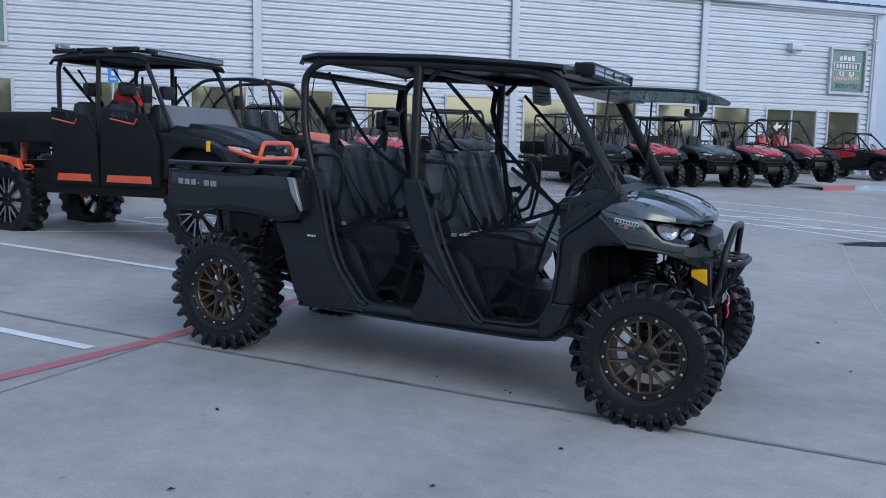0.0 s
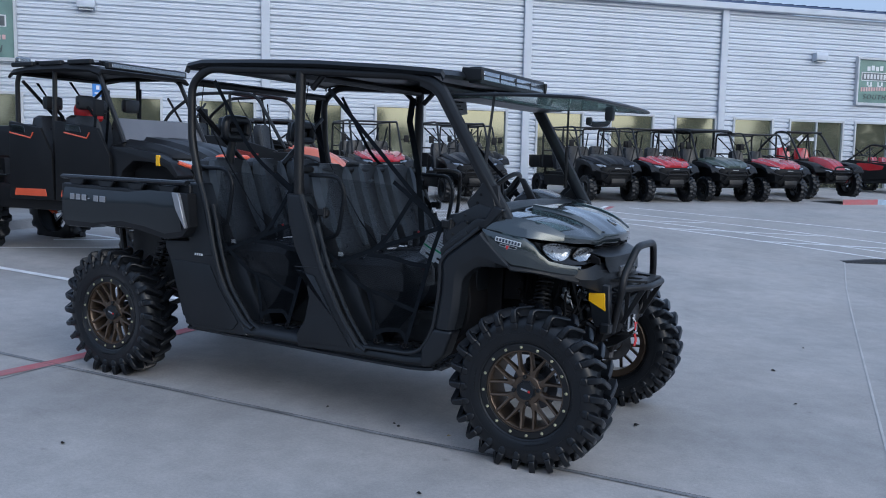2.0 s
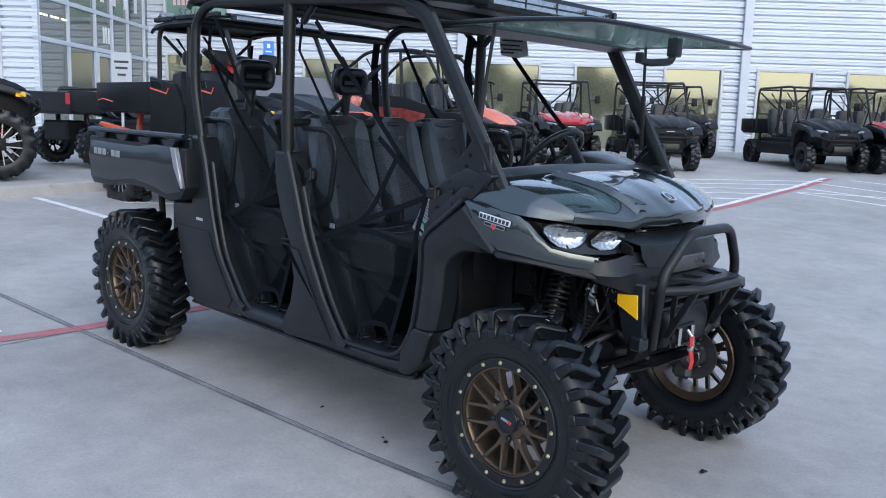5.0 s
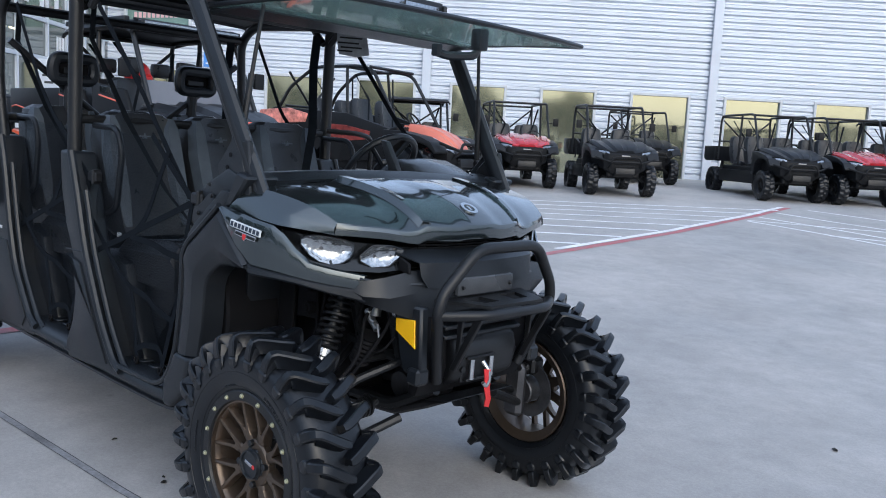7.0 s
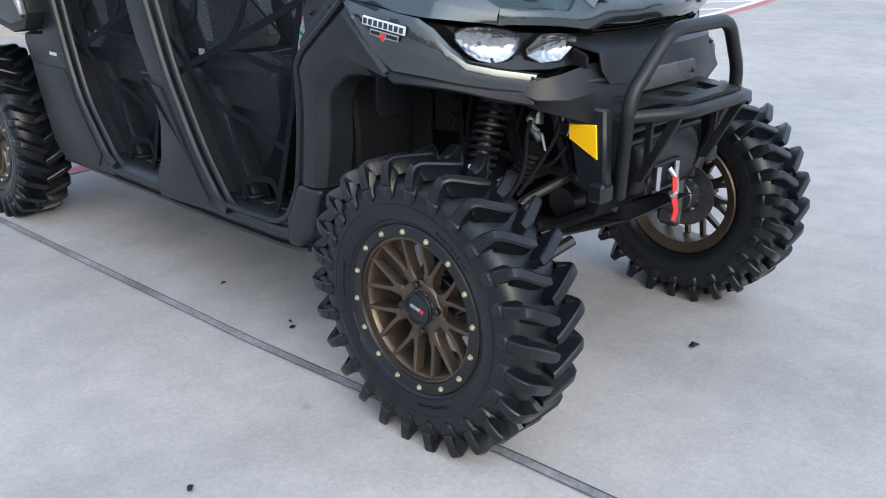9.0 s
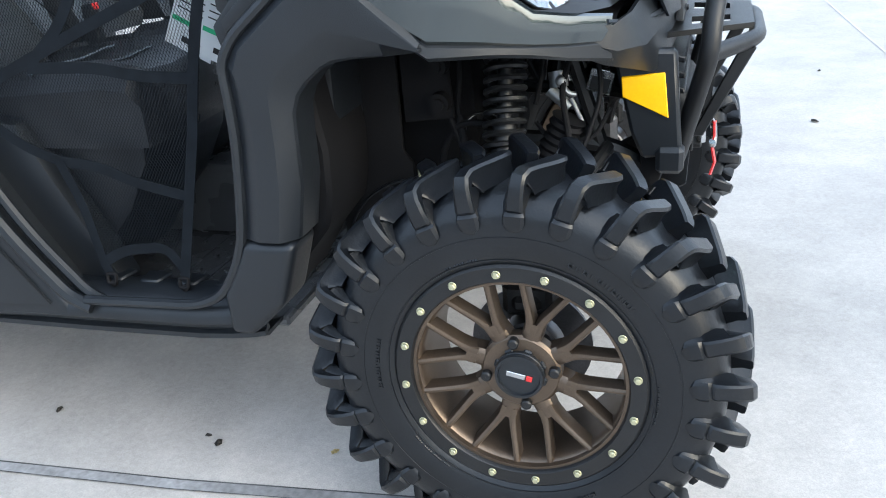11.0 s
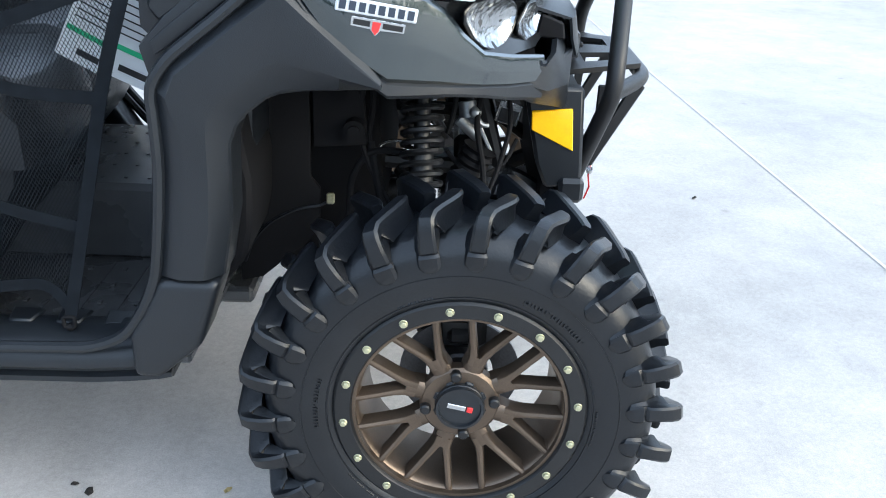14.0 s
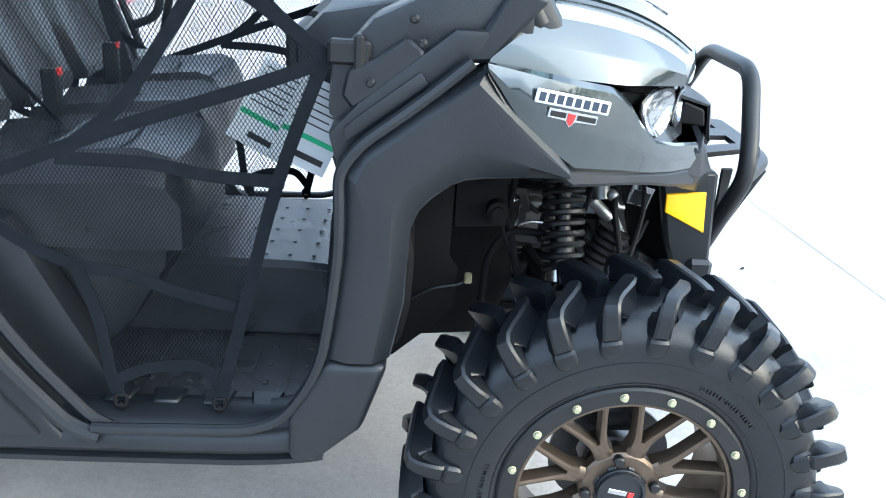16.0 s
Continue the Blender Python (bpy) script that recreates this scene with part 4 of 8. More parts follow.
for s in (-1, 1):
    bm = bm_new()
    rows = []
    for o, r, l in zip(FLARE_DOOR, FLARE_RIDGE, FLARE_LIP):
        o, r, l = Vector(o), Vector(r), Vector(l)
        across = [(o, 0.66), (o, 0.736), (o * 0.85 + r * 0.15, 0.742), (r, 0.757), (r * 0.9 + l * 0.1, 0.7585), (r * 0.42 + l * 0.58, 0.757), (r * 0.34 + l * 0.66, 0.753), (r * 0.04 + l * 0.96, 0.728), (l, 0.720), (l, 0.64)]
        rows.append([(p[0], s * y, p[1]) for p, y in across])
    sheet(bm, rows, 0.008)
    part("fender_flare", bm, PLASTIC, hero, "matt black moulded fender flare", 22)
    # raised bead along the door edge
    bm = bm_new()
    tube(bm, [(-0.330, s * 0.738, 1.213), (-0.404, s * 0.742, 1.148), (-0.514, s * 0.742, 1.062), (-0.549, s * 0.742, 1.012), (-0.547, s * 0.742, 0.955), (-0.547, s * 0.742, 0.865), (-0.561, s * 0.742, 0.742), (-0.576, s * 0.742, 0.646), (-0.602, s * 0.742, 0.580), (-0.650, s * 0.740, 0.508), (-0.72, s * 0.738, 0.478), (-1.02, s * 0.738, 0.470)], 0.0115, 0.05, 8)
    part("door_seal", bm, PLASTIC, hero)
    # lower corner of the flare
    bm = bm_new()
    prism(bm, [(-0.571, 0.642), (-0.597, 0.584), (-0.640, 0.515), (-0.640, 0.418), (-0.585, 0.420), (-0.497, 0.499), (-0.449, 0.642)], s * 0.64, s * 0.757, 0.024, seg=4)
    part("flare_corner", bm, PLASTIC, hero)
    # inner liner behind the wheel
    bm = bm_new()
    prism(bm, [(-0.56, 0.45), (-0.49, 0.56), (-0.43, 0.63), (-0.415, 0.70), (-0.41, 0.80), (-0.42, 0.86), (-0.43, 0.95), (-0.40, 1.03), (-0.42, 1.10), (-0.52, 1.10), (-0.545, 0.95)], s * 0.40, s * 0.63, 0.01)
    part("wheel_liner", bm, LINER, hero)
    bm = bm_new()
    rows = []
    for x, y, z in ((-0.30, 0.60, 1.055), (-0.2, 0.62, 1.035), (-0.05, 0.62, 1.01), (0.10, 0.52, 0.99), (0.15, 0.47, 0.985)):
        rows.append([(x, s * y, z), (x, s * (y - 0.14), z + 0.03), (x, s * (y - 0.3), z + 0.03)])
    sheet(bm, rows, 0.008)
    part("fender_roof", bm, LINER, hero)
    # moulded step between the flare and the cowl side
    bm = bm_new()
    prism(bm, [(-0.322, 1.212), (-0.402, 1.146), (-0.516, 1.060), (-0.556, 1.012), (-0.572, 1.075), (-0.520, 1.130), (-0.360, 1.262), (-0.290, 1.262)], s * 0.58, s * 0.716, 0.010, seg=2)
    part("cowl_step", bm, PLASTIC, hero)
    bm = bm_new()
    prism(bm, [(-0.415, 1.190), (-0.520, 1.108), (-0.545, 1.085), (-0.540, 1.062), (-0.515, 1.078), (-0.400, 1.168)], s * 0.714, s * 0.724, 0.004, seg=2)
    part("cowl_rib", bm, PLASTIC, hero)
    # cowl side and latch plate
    bm = bm_new()
    prism(bm, [(-0.32, 1.225), (-0.545, 1.075), (-0.575, 1.10), (-0.57, 1.19), (-0.50, 1.27), (-0.36, 1.34), (-0.225, 1.30), (-0.225, 1.225)], s * 0.58, s * 0.692, 0.015, seg=2)
    prism(bm, [(-0.40, 1.21), (-0.53, 1.115), (-0.55, 1.14), (-0.54, 1.185), (-0.50, 1.20), (-0.44, 1.245)], s * 0.69, s * 0.712, 0.006)
    part("cowl_side", bm, PLASTIC, hero)
    bm = bm_new()
    prism(bm, [(-0.23, 1.28), (-0.40, 1.30), (-0.385, 1.36), (-0.30, 1.44), (-0.26, 1.44)], s * 0.655, s * 0.68, 0.006)
    for px, pz in ((-0.33, 1.36), (-0.335, 1.33)):
        box(bm, (px - 0.006, s * 0.68 - 0.003, pz - 0.013), (px + 0.006, s * 0.68 + 0.003, pz + 0.013), 0.002)
    part("pillar_bracket", bm, BLACK_METAL, hero)
    for px, pz in ((-0.43, 1.275), (-0.415, 1.235), (-0.50, 1.165)):
        shared("bolt", "cowl_bolt", bolt_mesh, BLACK_METAL, hero, Matrix.Translation((px, s * 0.714, pz)) @ (Matrix.Rotation(math.pi, 4, "Z") if s > 0 else Matrix()))


# -- painted front side panel
BADGE_BLUE = material("badge_blue_ink", (0.025, 0.035, 0.055), 0.4, vary=0.1)
TAG_GREY = material("creased_grey_tag", (0.34, 0.35, 0.36), 0.6, vary=0.25, scale=18, bump=0.4, bump_scale=40)
PANEL = ((-0.305, 0.748, 1.214, 1.204), (-0.25, 0.748, 1.208, 1.125), (-0.20, 0.745, 1.200, 1.075), (-0.14, 0.733, 1.188, 1.032), (-0.08, 0.708, 1.176, 1.025), (-0.045, 0.686, 1.150, 1.020), (-0.01, 0.662, 1.105, 1.014), (0.03, 0.628, 1.066, 1.006), (0.085, 0.572, 1.050, 0.995), (0.155, 0.490, 1.034, 0.984))
for s in (-1, 1):
    bm = bm_new()
    rows = []
    for x, y, z1, z0 in PANEL:
        h = z1 - z0
        rows.append([(x, s * (y - 0.016), z1), (x, s * (y - 0.004), z1 - 0.06 * h), (x, s * (y + 0.008), z1 - 0.55 * h), (x, s * (y + 0.0075), z1 - 0.58 * h), (x, s * (y + 0.002), z0 + 0.05 * h), (x, s * (y - 0.004), z0)])
    sheet(bm, rows, 0.008)
    part("side_panel", bm, GREY_PAINT, hero, "glossy dark green-grey side panel", 30)
    bm = bm_new()
    low = (1.192, 1.108, 1.052, 1.006, 1.003, 1.000, 0.995, 0.986, 0.968, 0.948)
    sheet(bm, [[(x, s * (y - 0.014), z0 + 0.006), (x, s * (y + 0.002), z0 - 0.004), (x, s * (y + 0.004), zb + 0.004), (x, s * (y - 0.006), zb - 0.004), (x, s * (y - 0.05), zb)] for (x, y, z1, z0), zb in zip(PANEL, low)], 0.008)
    part("panel_trim", bm, PLASTIC, hero)
    # badge: white plate with dark lettering bars, small outlined plate below
    badge = Matrix.Translation((-0.157, s * 0.745, 1.157)) @ Matrix.Rotation(radians(13 if s < 0 else -13), 4, "Z") @ Matrix.Rotation(radians(10), 4, "Y")
    bm = bm_new()
    box(bm, (-0.069, -0.003, -0.012), (0.069, 0.003, 0.012), 0.002, badge)
    b = part("badge", bm, FRAME_WHITE, hero, "bright white maker's badge")
    for k in range(8):
        u = -0.058 + k * 0.0165
        bm = bm_new()
        box(bm, (u - 0.0055, -0.0045, -0.0075), (u + 0.0055, 0.0045, 0.0075), 0, badge)
        part("badge_bar", bm, BADGE_BLUE, b)
    bm = bm_new()
    prism(bm, [(-0.04, -0.016), (0.052, -0.016), (0.052, -0.032), (0.012, -0.034), (0.004, -0.044), (-0.006, -0.034), (-0.04, -0.032)], -0.003, 0.003, 0.001, badge)
    part("badge_plate", bm, CHROME, b)
    bm = bm_new()
    box(bm, (-0.036, -0.0045, -0.029), (-0.008, 0.0045, -0.02), 0, badge)
    box(bm, (0.014, -0.0045, -0.029), (0.048, 0.0045, -0.02), 0, badge)
    part("badge_mark", bm, BLACK_METAL, b)
    bm = bm_new()
    prism(bm, [(-0.004, -0.02), (0.01, -0.02), (0.008, -0.034), (0.003, -0.041), (-0.004, -0.034)], -0.0045, 0.0045, 0, badge)
    part("badge_star", bm, RED_PLASTIC, b)


# -- bonnet: flat top with a raised middle, upright sides and a brow over the lights
BULGE_REAR, BULGE_FRONT = 0.335, 0.262


def bonnet_at(u, a, lift=0.0):
    """u: 0 at the screen, 1 at the brow; a: -1 to 1 between the side creases."""
    k = abs(a)
    y_rear, y_front = 0.672 * a, 0.556 * a
    y = y_rear + (y_front - y_rear) * u ** 1.6
    f = abs(y_front)
    x_front = 0.226 - 0.62 * f * f if f < 0.26 else 0.184 - 0.27 * (f - 0.26) - 0.25 * (f - 0.26) ** 2
    x_rear = -0.238 - 0.045 * k ** 4
    x = x_rear + (x_front - x_rear) * u
    z_rear = 1.314 - 0.022 * k ** 2
    z_front = 1.180 + 0.022 * k ** 2
    drop = 0.27 * u + 0.25 * u ** 2 + 0.48 * u ** 4
    z = z_rear + (z_front - z_rear) * drop
    edge = BULGE_REAR + (BULGE_FRONT - BULGE_REAR) * u
    z += 0.017 * ease(edge + 0.022, edge - 0.004, abs(y)) * ease(-0.02, 0.10, u) - 0.006 * math.exp(-((abs(y) - edge - 0.07) / 0.05) ** 2)
    z += 0.007 * ease(0.105, 0.075, abs(y)) * ease(0.10, 0.35, u)
    return (x, y, z + lift)


def bonnet_side(u, v):
    """v: 0 at the crease, 1 at the lower edge beside the side panel."""
    top = Vector(bonnet_at(u, -1))
    low = Vector((-0.303, -0.716, 1.199)).lerp(Vector((-0.060, -0.688, 1.179)), u / 0.66) if u < 0.66 else Vector((-0.060, -0.688, 1.179)).lerp(Vector((0.084, -0.568, 1.162)), (u - 0.66) / 0.34)
    p = top.lerp(low, v)
    return (p.x, p.y - 0.015 * math.sin(math.pi * v) * (1 - 0.6 * u ** 4), p.z)


cols = [k / 20 for k in range(-20, 21)]
rows = []
for k in range(17):
    u = k / 16
    half = [bonnet_side(u, v) for v in (1.0, 0.52, 0.47, 0.03)]
    rows.append([*half, *[bonnet_at(u, c) for c in cols], *both(half[::-1])])
brow = rows[-1][4:-4]
bm = bm_new()
sheet(bm, rows, 0.006)
bonnet = part("bonnet", bm, GREY_PAINT, hero, "glossy dark green-grey bonnet", 24)
# rolled front lip, deeper between the blades
lip = [[(x + dx * ease(0.556, 0.50, abs(y)), y * (1 - 0.4 * dz * ease(0.50, 0.556, abs(y))), z + dz * (1.0 + 0.38 * ease(0.35, 0.25, abs(y)) if dz < -0.008 else 1.0)) for x, y, z in brow] for dx, dz in ((0.0, 0.0), (0.006, -0.005), (0.011, -0.018), (0.009, -0.040), (-0.025, -0.043))]
bm = bm_new()
sheet(bm, lip, 0.005)
part("bonnet_lip", bm, GREY_PAINT, bonnet, "", 24)


def bonnet_y(u, y, lift):
    """The point of the bonnet at the across offset y."""
    width = 0.672 + (0.556 - 0.672) * u ** 1.6
    return bonnet_at(u, y / width, lift)


for s in (-1, 1):
    # raised blade along each edge of the middle
    bm = bm_new()
    rows = []
    for k in range(13):
        u = 0.10 + 0.90 * k / 12
        e = BULGE_REAR + (BULGE_FRONT - BULGE_REAR) * u
        w = 0.036 - 0.014 * u
        rows.append([bonnet_y(u, s * (e + 0.014), 0.002), bonnet_y(u, s * (e - 0.002), 0.011), bonnet_y(u, s * (e - 0.004 - w), 0.009), bonnet_y(u, s * (e - 0.010 - w), 0.001)])
    sheet(bm, rows, 0.005)
    blade = part("bonnet_blade", bm, GREY_PAINT, bonnet, "raised painted blade on the bonnet", 20)
    for u0, u1 in ((0.52, 0.575), (0.59, 0.645), (0.66, 0.675), (0.69, 0.745)):
        bm = bm_new()
        rows = []
        for u in (u0, u1):
            e = BULGE_REAR + (BULGE_FRONT - BULGE_REAR) * u
            rows.append([bonnet_y(u, s * (e - 0.009), 0.0125), bonnet_y(u, s * (e - 0.024), 0.0125)])
        sheet(bm, rows, 0.0015)
        part("bonnet_mark", bm, GREY_LIGHT, blade)
bm = bm_new()
e0 = Vector(bonnet_at(0.86, 0.0, 0.006))
em = Matrix.Translation(e0) @ Matrix.Rotation(radians(26), 4, "Y") @ Matrix.Rotation(radians(90), 4, "X")
lathe(bm, [(0.022, 0.0), (0.022, -0.007), (0.032, -0.009), (0.035, 0.0)], 32, em)
box(bm, (-0.014, -0.006, -0.005), (0.014, 0.0, 0.005), 0.001, em)
part("emblem", bm, CHROME, bonnet)
# black cowl ends behind the bonnet
for s in (-1, 1):
    bm = bm_new()
    prism(bm, [(-0.345, 1.205), (-0.298, 1.208), (-0.232, 1.285), (-0.205, 1.318), (-0.27, 1.335)], s * 0.58, s * 0.715, 0.008)
    part("cowl_end", bm, PLASTIC, hero)
# cowl below the raised screen
bm = bm_new()
sheet(bm, [[(x, y, z - 0.02 * (abs(y) / 0.66) ** 2) for y in (-0.66, -0.4, -0.15, 0.15, 0.4, 0.66)] for x, z in ((-0.24, 1.322), (-0.29, 1.345), (-0.34, 1.345), (-0.42, 1.325), (-0.46, 1.25), (-0.47, 1.12))], 0.012)
part("cowl", bm, PLASTIC, hero)
# dash
bm = bm_new()
prism(bm, [(-0.40, 1.30), (-0.60, 1.26), (-0.66, 1.20), (-0.64, 1.10), (-0.58, 0.98), (-0.52, 0.75), (-0.42, 0.75)], -0.55, 0.55, 0.02, seg=2)
part("dashboard", bm, PLASTIC, hero)
bm = bm_new()
for y0, y1 in ((-0.55, -0.30), (-0.22, 0.08)):
    box(bm, (-0.668, y0, 1.12), (-0.64, y1, 1.22), 0.008)
part("dash_bin", bm, BLACK_METAL, hero)
bm = bm_new()
prism(bm, [(-0.47, 1.2), (-0.54, 1.15), (-0.58, 0.85), (-0.60, 0.47), (-0.565, 0.465), (-0.475, 0.62), (-0.42, 1.2)], -0.56, 0.56, 0.01)
part("firewall", bm, PLASTIC, hero)
# steering wheel
sm = Matrix.Translation((-0.735, 0.376, 1.345)) @ Matrix.Rotation(radians(-48), 4, "Y")
bm = bm_new()
tube(bm, [sm @ Vector((0.18 * math.cos(a), 0.18 * math.sin(a), 0)) for a in [2 * math.pi * k / 32 for k in range(32)]], 0.016, 0, 8, closed=True)
for a in (0.4, 2.2, 3.9, 5.4):
    tube(bm, [sm @ Vector((0.02 * math.cos(a), 0.02 * math.sin(a), -0.03)), sm @ Vector((0.185 * math.cos(a), 0.185 * math.sin(a), 0))], 0.012, 0, 6)
bmesh.ops.create_uvsphere(bm, u_segments=12, v_segments=6, radius=0.05, matrix=sm @ Matrix.Translation((0, 0, -0.02)) @ Matrix.Diagonal((1, 1, 0.5, 1)))
tube(bm, [sm @ Vector((0, 0, -0.03)), sm @ Vector((0, 0, -0.25))], 0.025, 0, 10)
part("steering_wheel", bm, PLASTIC, hero)

# instrument hood before the driver and a bracket beside it
bm = bm_new()
rows = []
for x, z in ((-0.545, 1.30), (-0.54, 1.345), (-0.50, 1.382), (-0.46, 1.392), (-0.39, 1.372), (-0.31, 1.342), (-0.25, 1.315)):
    rows.append([(x, y, z - d * (z - 1.28)) for y, d in ((0.165, 1.0), (0.185, 0.30), (0.225, 0.05), (0.38, 0.0), (0.52, 0.05), (0.565, 0.35), (0.58, 1.0))])
sheet(bm, rows, 0.008)
part("instrument_hood", bm, DASH_GLOSS, hero, "smooth glossy black instrument hood", 40)
bm = bm_new()
prism(bm, [(-0.505, 1.462), (-0.468, 1.458), (-0.375, 1.325), (-0.43, 1.315)], 0.150, 0.178, 0.006, seg=2)
part("dash_bracket", bm, BLACK_METAL, hero)
# hoop at the driver's shoulder
bm = bm_new()
tube(bm, [(-1.30, 0.50, 1.47), (-1.20, 0.64, 1.468), (-1.214, 0.745, 1.445), (-1.218, 0.738, 1.20), (-1.26, 0.715, 0.98)], 0.0135, 0.06, 10)
part("shoulder_hoop", bm, BLACK_METAL, hero)

# -- headlights and front face
HOUSING = material("gloss_black_housing", (0.010, 0.011, 0.012), 0.16, vary=0.1, scale=6)
for s in (-1, 1):
    bm = bm_new()
    top = [(-0.06, 0.665, 1.165), (0.02, 0.60, 1.150), (0.085, 0.50, 1.138), (0.135, 0.40, 1.128), (0.17, 0.29, 1.120), (0.19, 0.20, 1.118), (0.20, 0.0, 1.120)]
    bot = [(-0.04, 0.66, 1.09), (0.03, 0.605, 1.055), (0.10, 0.53, 1.035), (0.155, 0.42, 1.030), (0.185, 0.31, 1.040), (0.205, 0.20, 1.05), (0.212, 0.0, 1.05)]
    sheet(bm, [[(x - 0.02, s * (y - 0.012), z) for x, y, z in top], [((a[0] + b[0]) / 2 - 0.045, s * ((a[1] + b[1]) / 2 - 0.02), (a[2] + b[2]) / 2) for a, b in zip(top, bot)], [(x - 0.02, s * (y - 0.012), z) for x, y, z in bot]], 0.01)
    part("light_bezel", bm, HOUSING, hero)
    for name, corners in (("headlight", ((-0.004, 0.632, 1.138, 1.120), (0.014, 0.610, 1.152, 1.086), (0.033, 0.585, 1.155, 1.066), (0.056, 0.552, 1.151, 1.056), (0.077, 0.520, 1.144, 1.062), (0.093, 0.494, 1.134, 1.084), (0.098, 0.487, 1.122, 1.108))), ("driving_light", ((0.105, 0.465, 1.090, 1.072), (0.125, 0.43, 1.126, 1.050), (0.150, 0.375, 1.126, 1.054), (0.164, 0.325, 1.112, 1.096)))):
        bm = bm_new()
        def outline(f):
            n = len(corners) - 1
            i = min(n - 1, int(f * n))
            w = f * n - i
            return [p + (q - p) * w for p, q in zip(corners[i], corners[i + 1])]
        rows = []
        for j in range(9):
            v = j / 8
            row = []
            for i in range(13):
                x, y, z1, z0 = outline(i / 12)
                bowl = 0.020 * (1 - (2 * v - 1) ** 2) * (1 - (i / 6 - 1) ** 2) 
                row.append((x - 0.006 - bowl * 0.75, s * (y - 0.004 - bowl * 0.6), z1 + (z0 - z1) * v))
            rows.append(row)
        sheet(bm, rows, 0.004)
        hl = part(name, bm, LENS, hero, "clear headlight with a bright faceted bowl", 60)
        # the lamp's two round bulbs low in the bowl
        for f in (0.36, 0.68):
            x, y, z1, z0 = outline(f)
            bm = bm_new()
            lathe(bm, [(0.0005, -0.006), (0.006, -0.006), (0.009, -0.001), (0.009, 0.006)], 16, Matrix.Translation((x - 0.020, s * (y - 0.016), (z0 + z1) / 2)) @ Matrix.Rotation(radians(90 + s * 40), 4, "Z"), closed=False)
            part("bulb_cap", bm, DISC_STEEL, hl)
        bm = bm_new()
        rim = [outline(i / 10) for i in range(11)]
        tube(bm, [(x - 0.006, s * (y - 0.004), z1) for x, y, z1, z0 in rim] + [(x - 0.006, s * (y - 0.004), z0) for x, y, z1, z0 in rim[::-1]], 0.0035, 0, 6, closed=True)
        part("lens_edge", bm, HOUSING, hl)
# grille face and lower fascia
bm = bm_new()
up = [(0.118, -0.522, 1.020), (0.158, -0.499, 1.016), (0.186, -0.42, 1.028), (0.20, -0.31, 1.045), (0.225, -0.18, 1.055), (0.232, 0.0, 1.058)]
mid = [(0.125, -0.522, 0.982), (0.166, -0.496, 0.966), (0.215, -0.42, 0.962), (0.235, -0.31, 0.975), (0.255, -0.18, 0.985), (0.262, 0.0, 0.985)]
low = [(0.10, -0.492, 0.952), (0.138, -0.466, 0.932), (0.195, -0.37, 0.90), (0.235, -0.30, 0.875), (0.25, -0.18, 0.86), (0.255, 0.0, 0.86)]
sheet(bm, [[*r, *both(r[:-1][::-1])] for r in (up, mid, low)], 0.012)
part("front_fascia", bm, PLASTIC, hero, "matt black front fascia")
bm = bm_new()
half = [[(0.120, -0.352, 1.022), (0.128, -0.350, 1.060), (0.146, -0.345, 1.106), (0.228, -0.308, 1.078), (0.236, -0.302, 1.030)], [(0.13, -0.318, 1.03), (0.14, -0.316, 1.07), (0.155, -0.312, 1.112), (0.238, -0.286, 1.076), (0.250, -0.280, 0.992)], [(0.15, -0.20, 1.03), (0.16, -0.20, 1.07), (0.178, -0.20, 1.113), (0.252, -0.19, 1.074), (0.268, -0.19, 0.990)], [(0.16, 0.0, 1.03), (0.17, 0.0, 1.07), (0.188, 0.0, 1.113), (0.258, 0.0, 1.072), (0.274, 0.0, 0.990)]]
sheet(bm, half + [both(r) for r in half[-2::-1]], 0.006)
nose = part("nose_block", bm, PLASTIC, hero, "", 25)
# dark plates on the nose sides, painting the shade of a recess
for s in (-1, 1):
    bm = bm_new()
    prism(bm, [(0.150, 1.040), (0.158, 1.090), (0.208, 1.072), (0.214, 1.036)], s * 0.326, s * 0.338, 0.004)
    part("side_inset_shade", bm, LINER, nose)
bm = bm_new()
for k in range(3):
    z = 1.116 + k * 0.010
    tube(bm, [(0.165, -0.26, z), (0.188, -0.13, z), (0.194, 0.0, z), (0.188, 0.13, z), (0.165, 0.26, z)], 0.003, 0, 5)
part("grille", bm, LINER, hero)
for s in (-1, 1):
    bm = bm_new()
    tube(bm, [(0.145, s * 0.50, 1.022), (0.19, s * 0.39, 0.998), (0.235, s * 0.27, 1.002), (0.222, s * 0.22, 1.045)], 0.007, 0.01, 6)
    part("fascia_crease", bm, PLASTIC, hero)
bm = bm_new()
prism(bm, [(-0.45, 1.13), (-0.40, 1.13), (-0.34, 1.00), (-0.19, 0.985), (-0.17, 0.62), (-0.22, 0.48), (-0.45, 0.46)], -0.285, 0.285, 0.02, seg=2)
part("front_bulkhead", bm, LINER, hero)
bm = bm_new()
prism(bm, [(-0.25, 1.03), (0.16, 0.985), (0.235, 0.90), (0.225, 0.875), (0.12, 0.935), (-0.25, 0.955)], -0.285, 0.285, 0.015, seg=2)
part("front_shelf", bm, LINER, hero)
bm = bm_new()
prism(bm, [(0.20, 0.90), (0.245, 0.89), (0.262, 0.70), (0.23, 0.60), (0.19, 0.60)], -0.285, 0.285, 0.015, seg=2)
part("radiator", bm, LINER, hero)
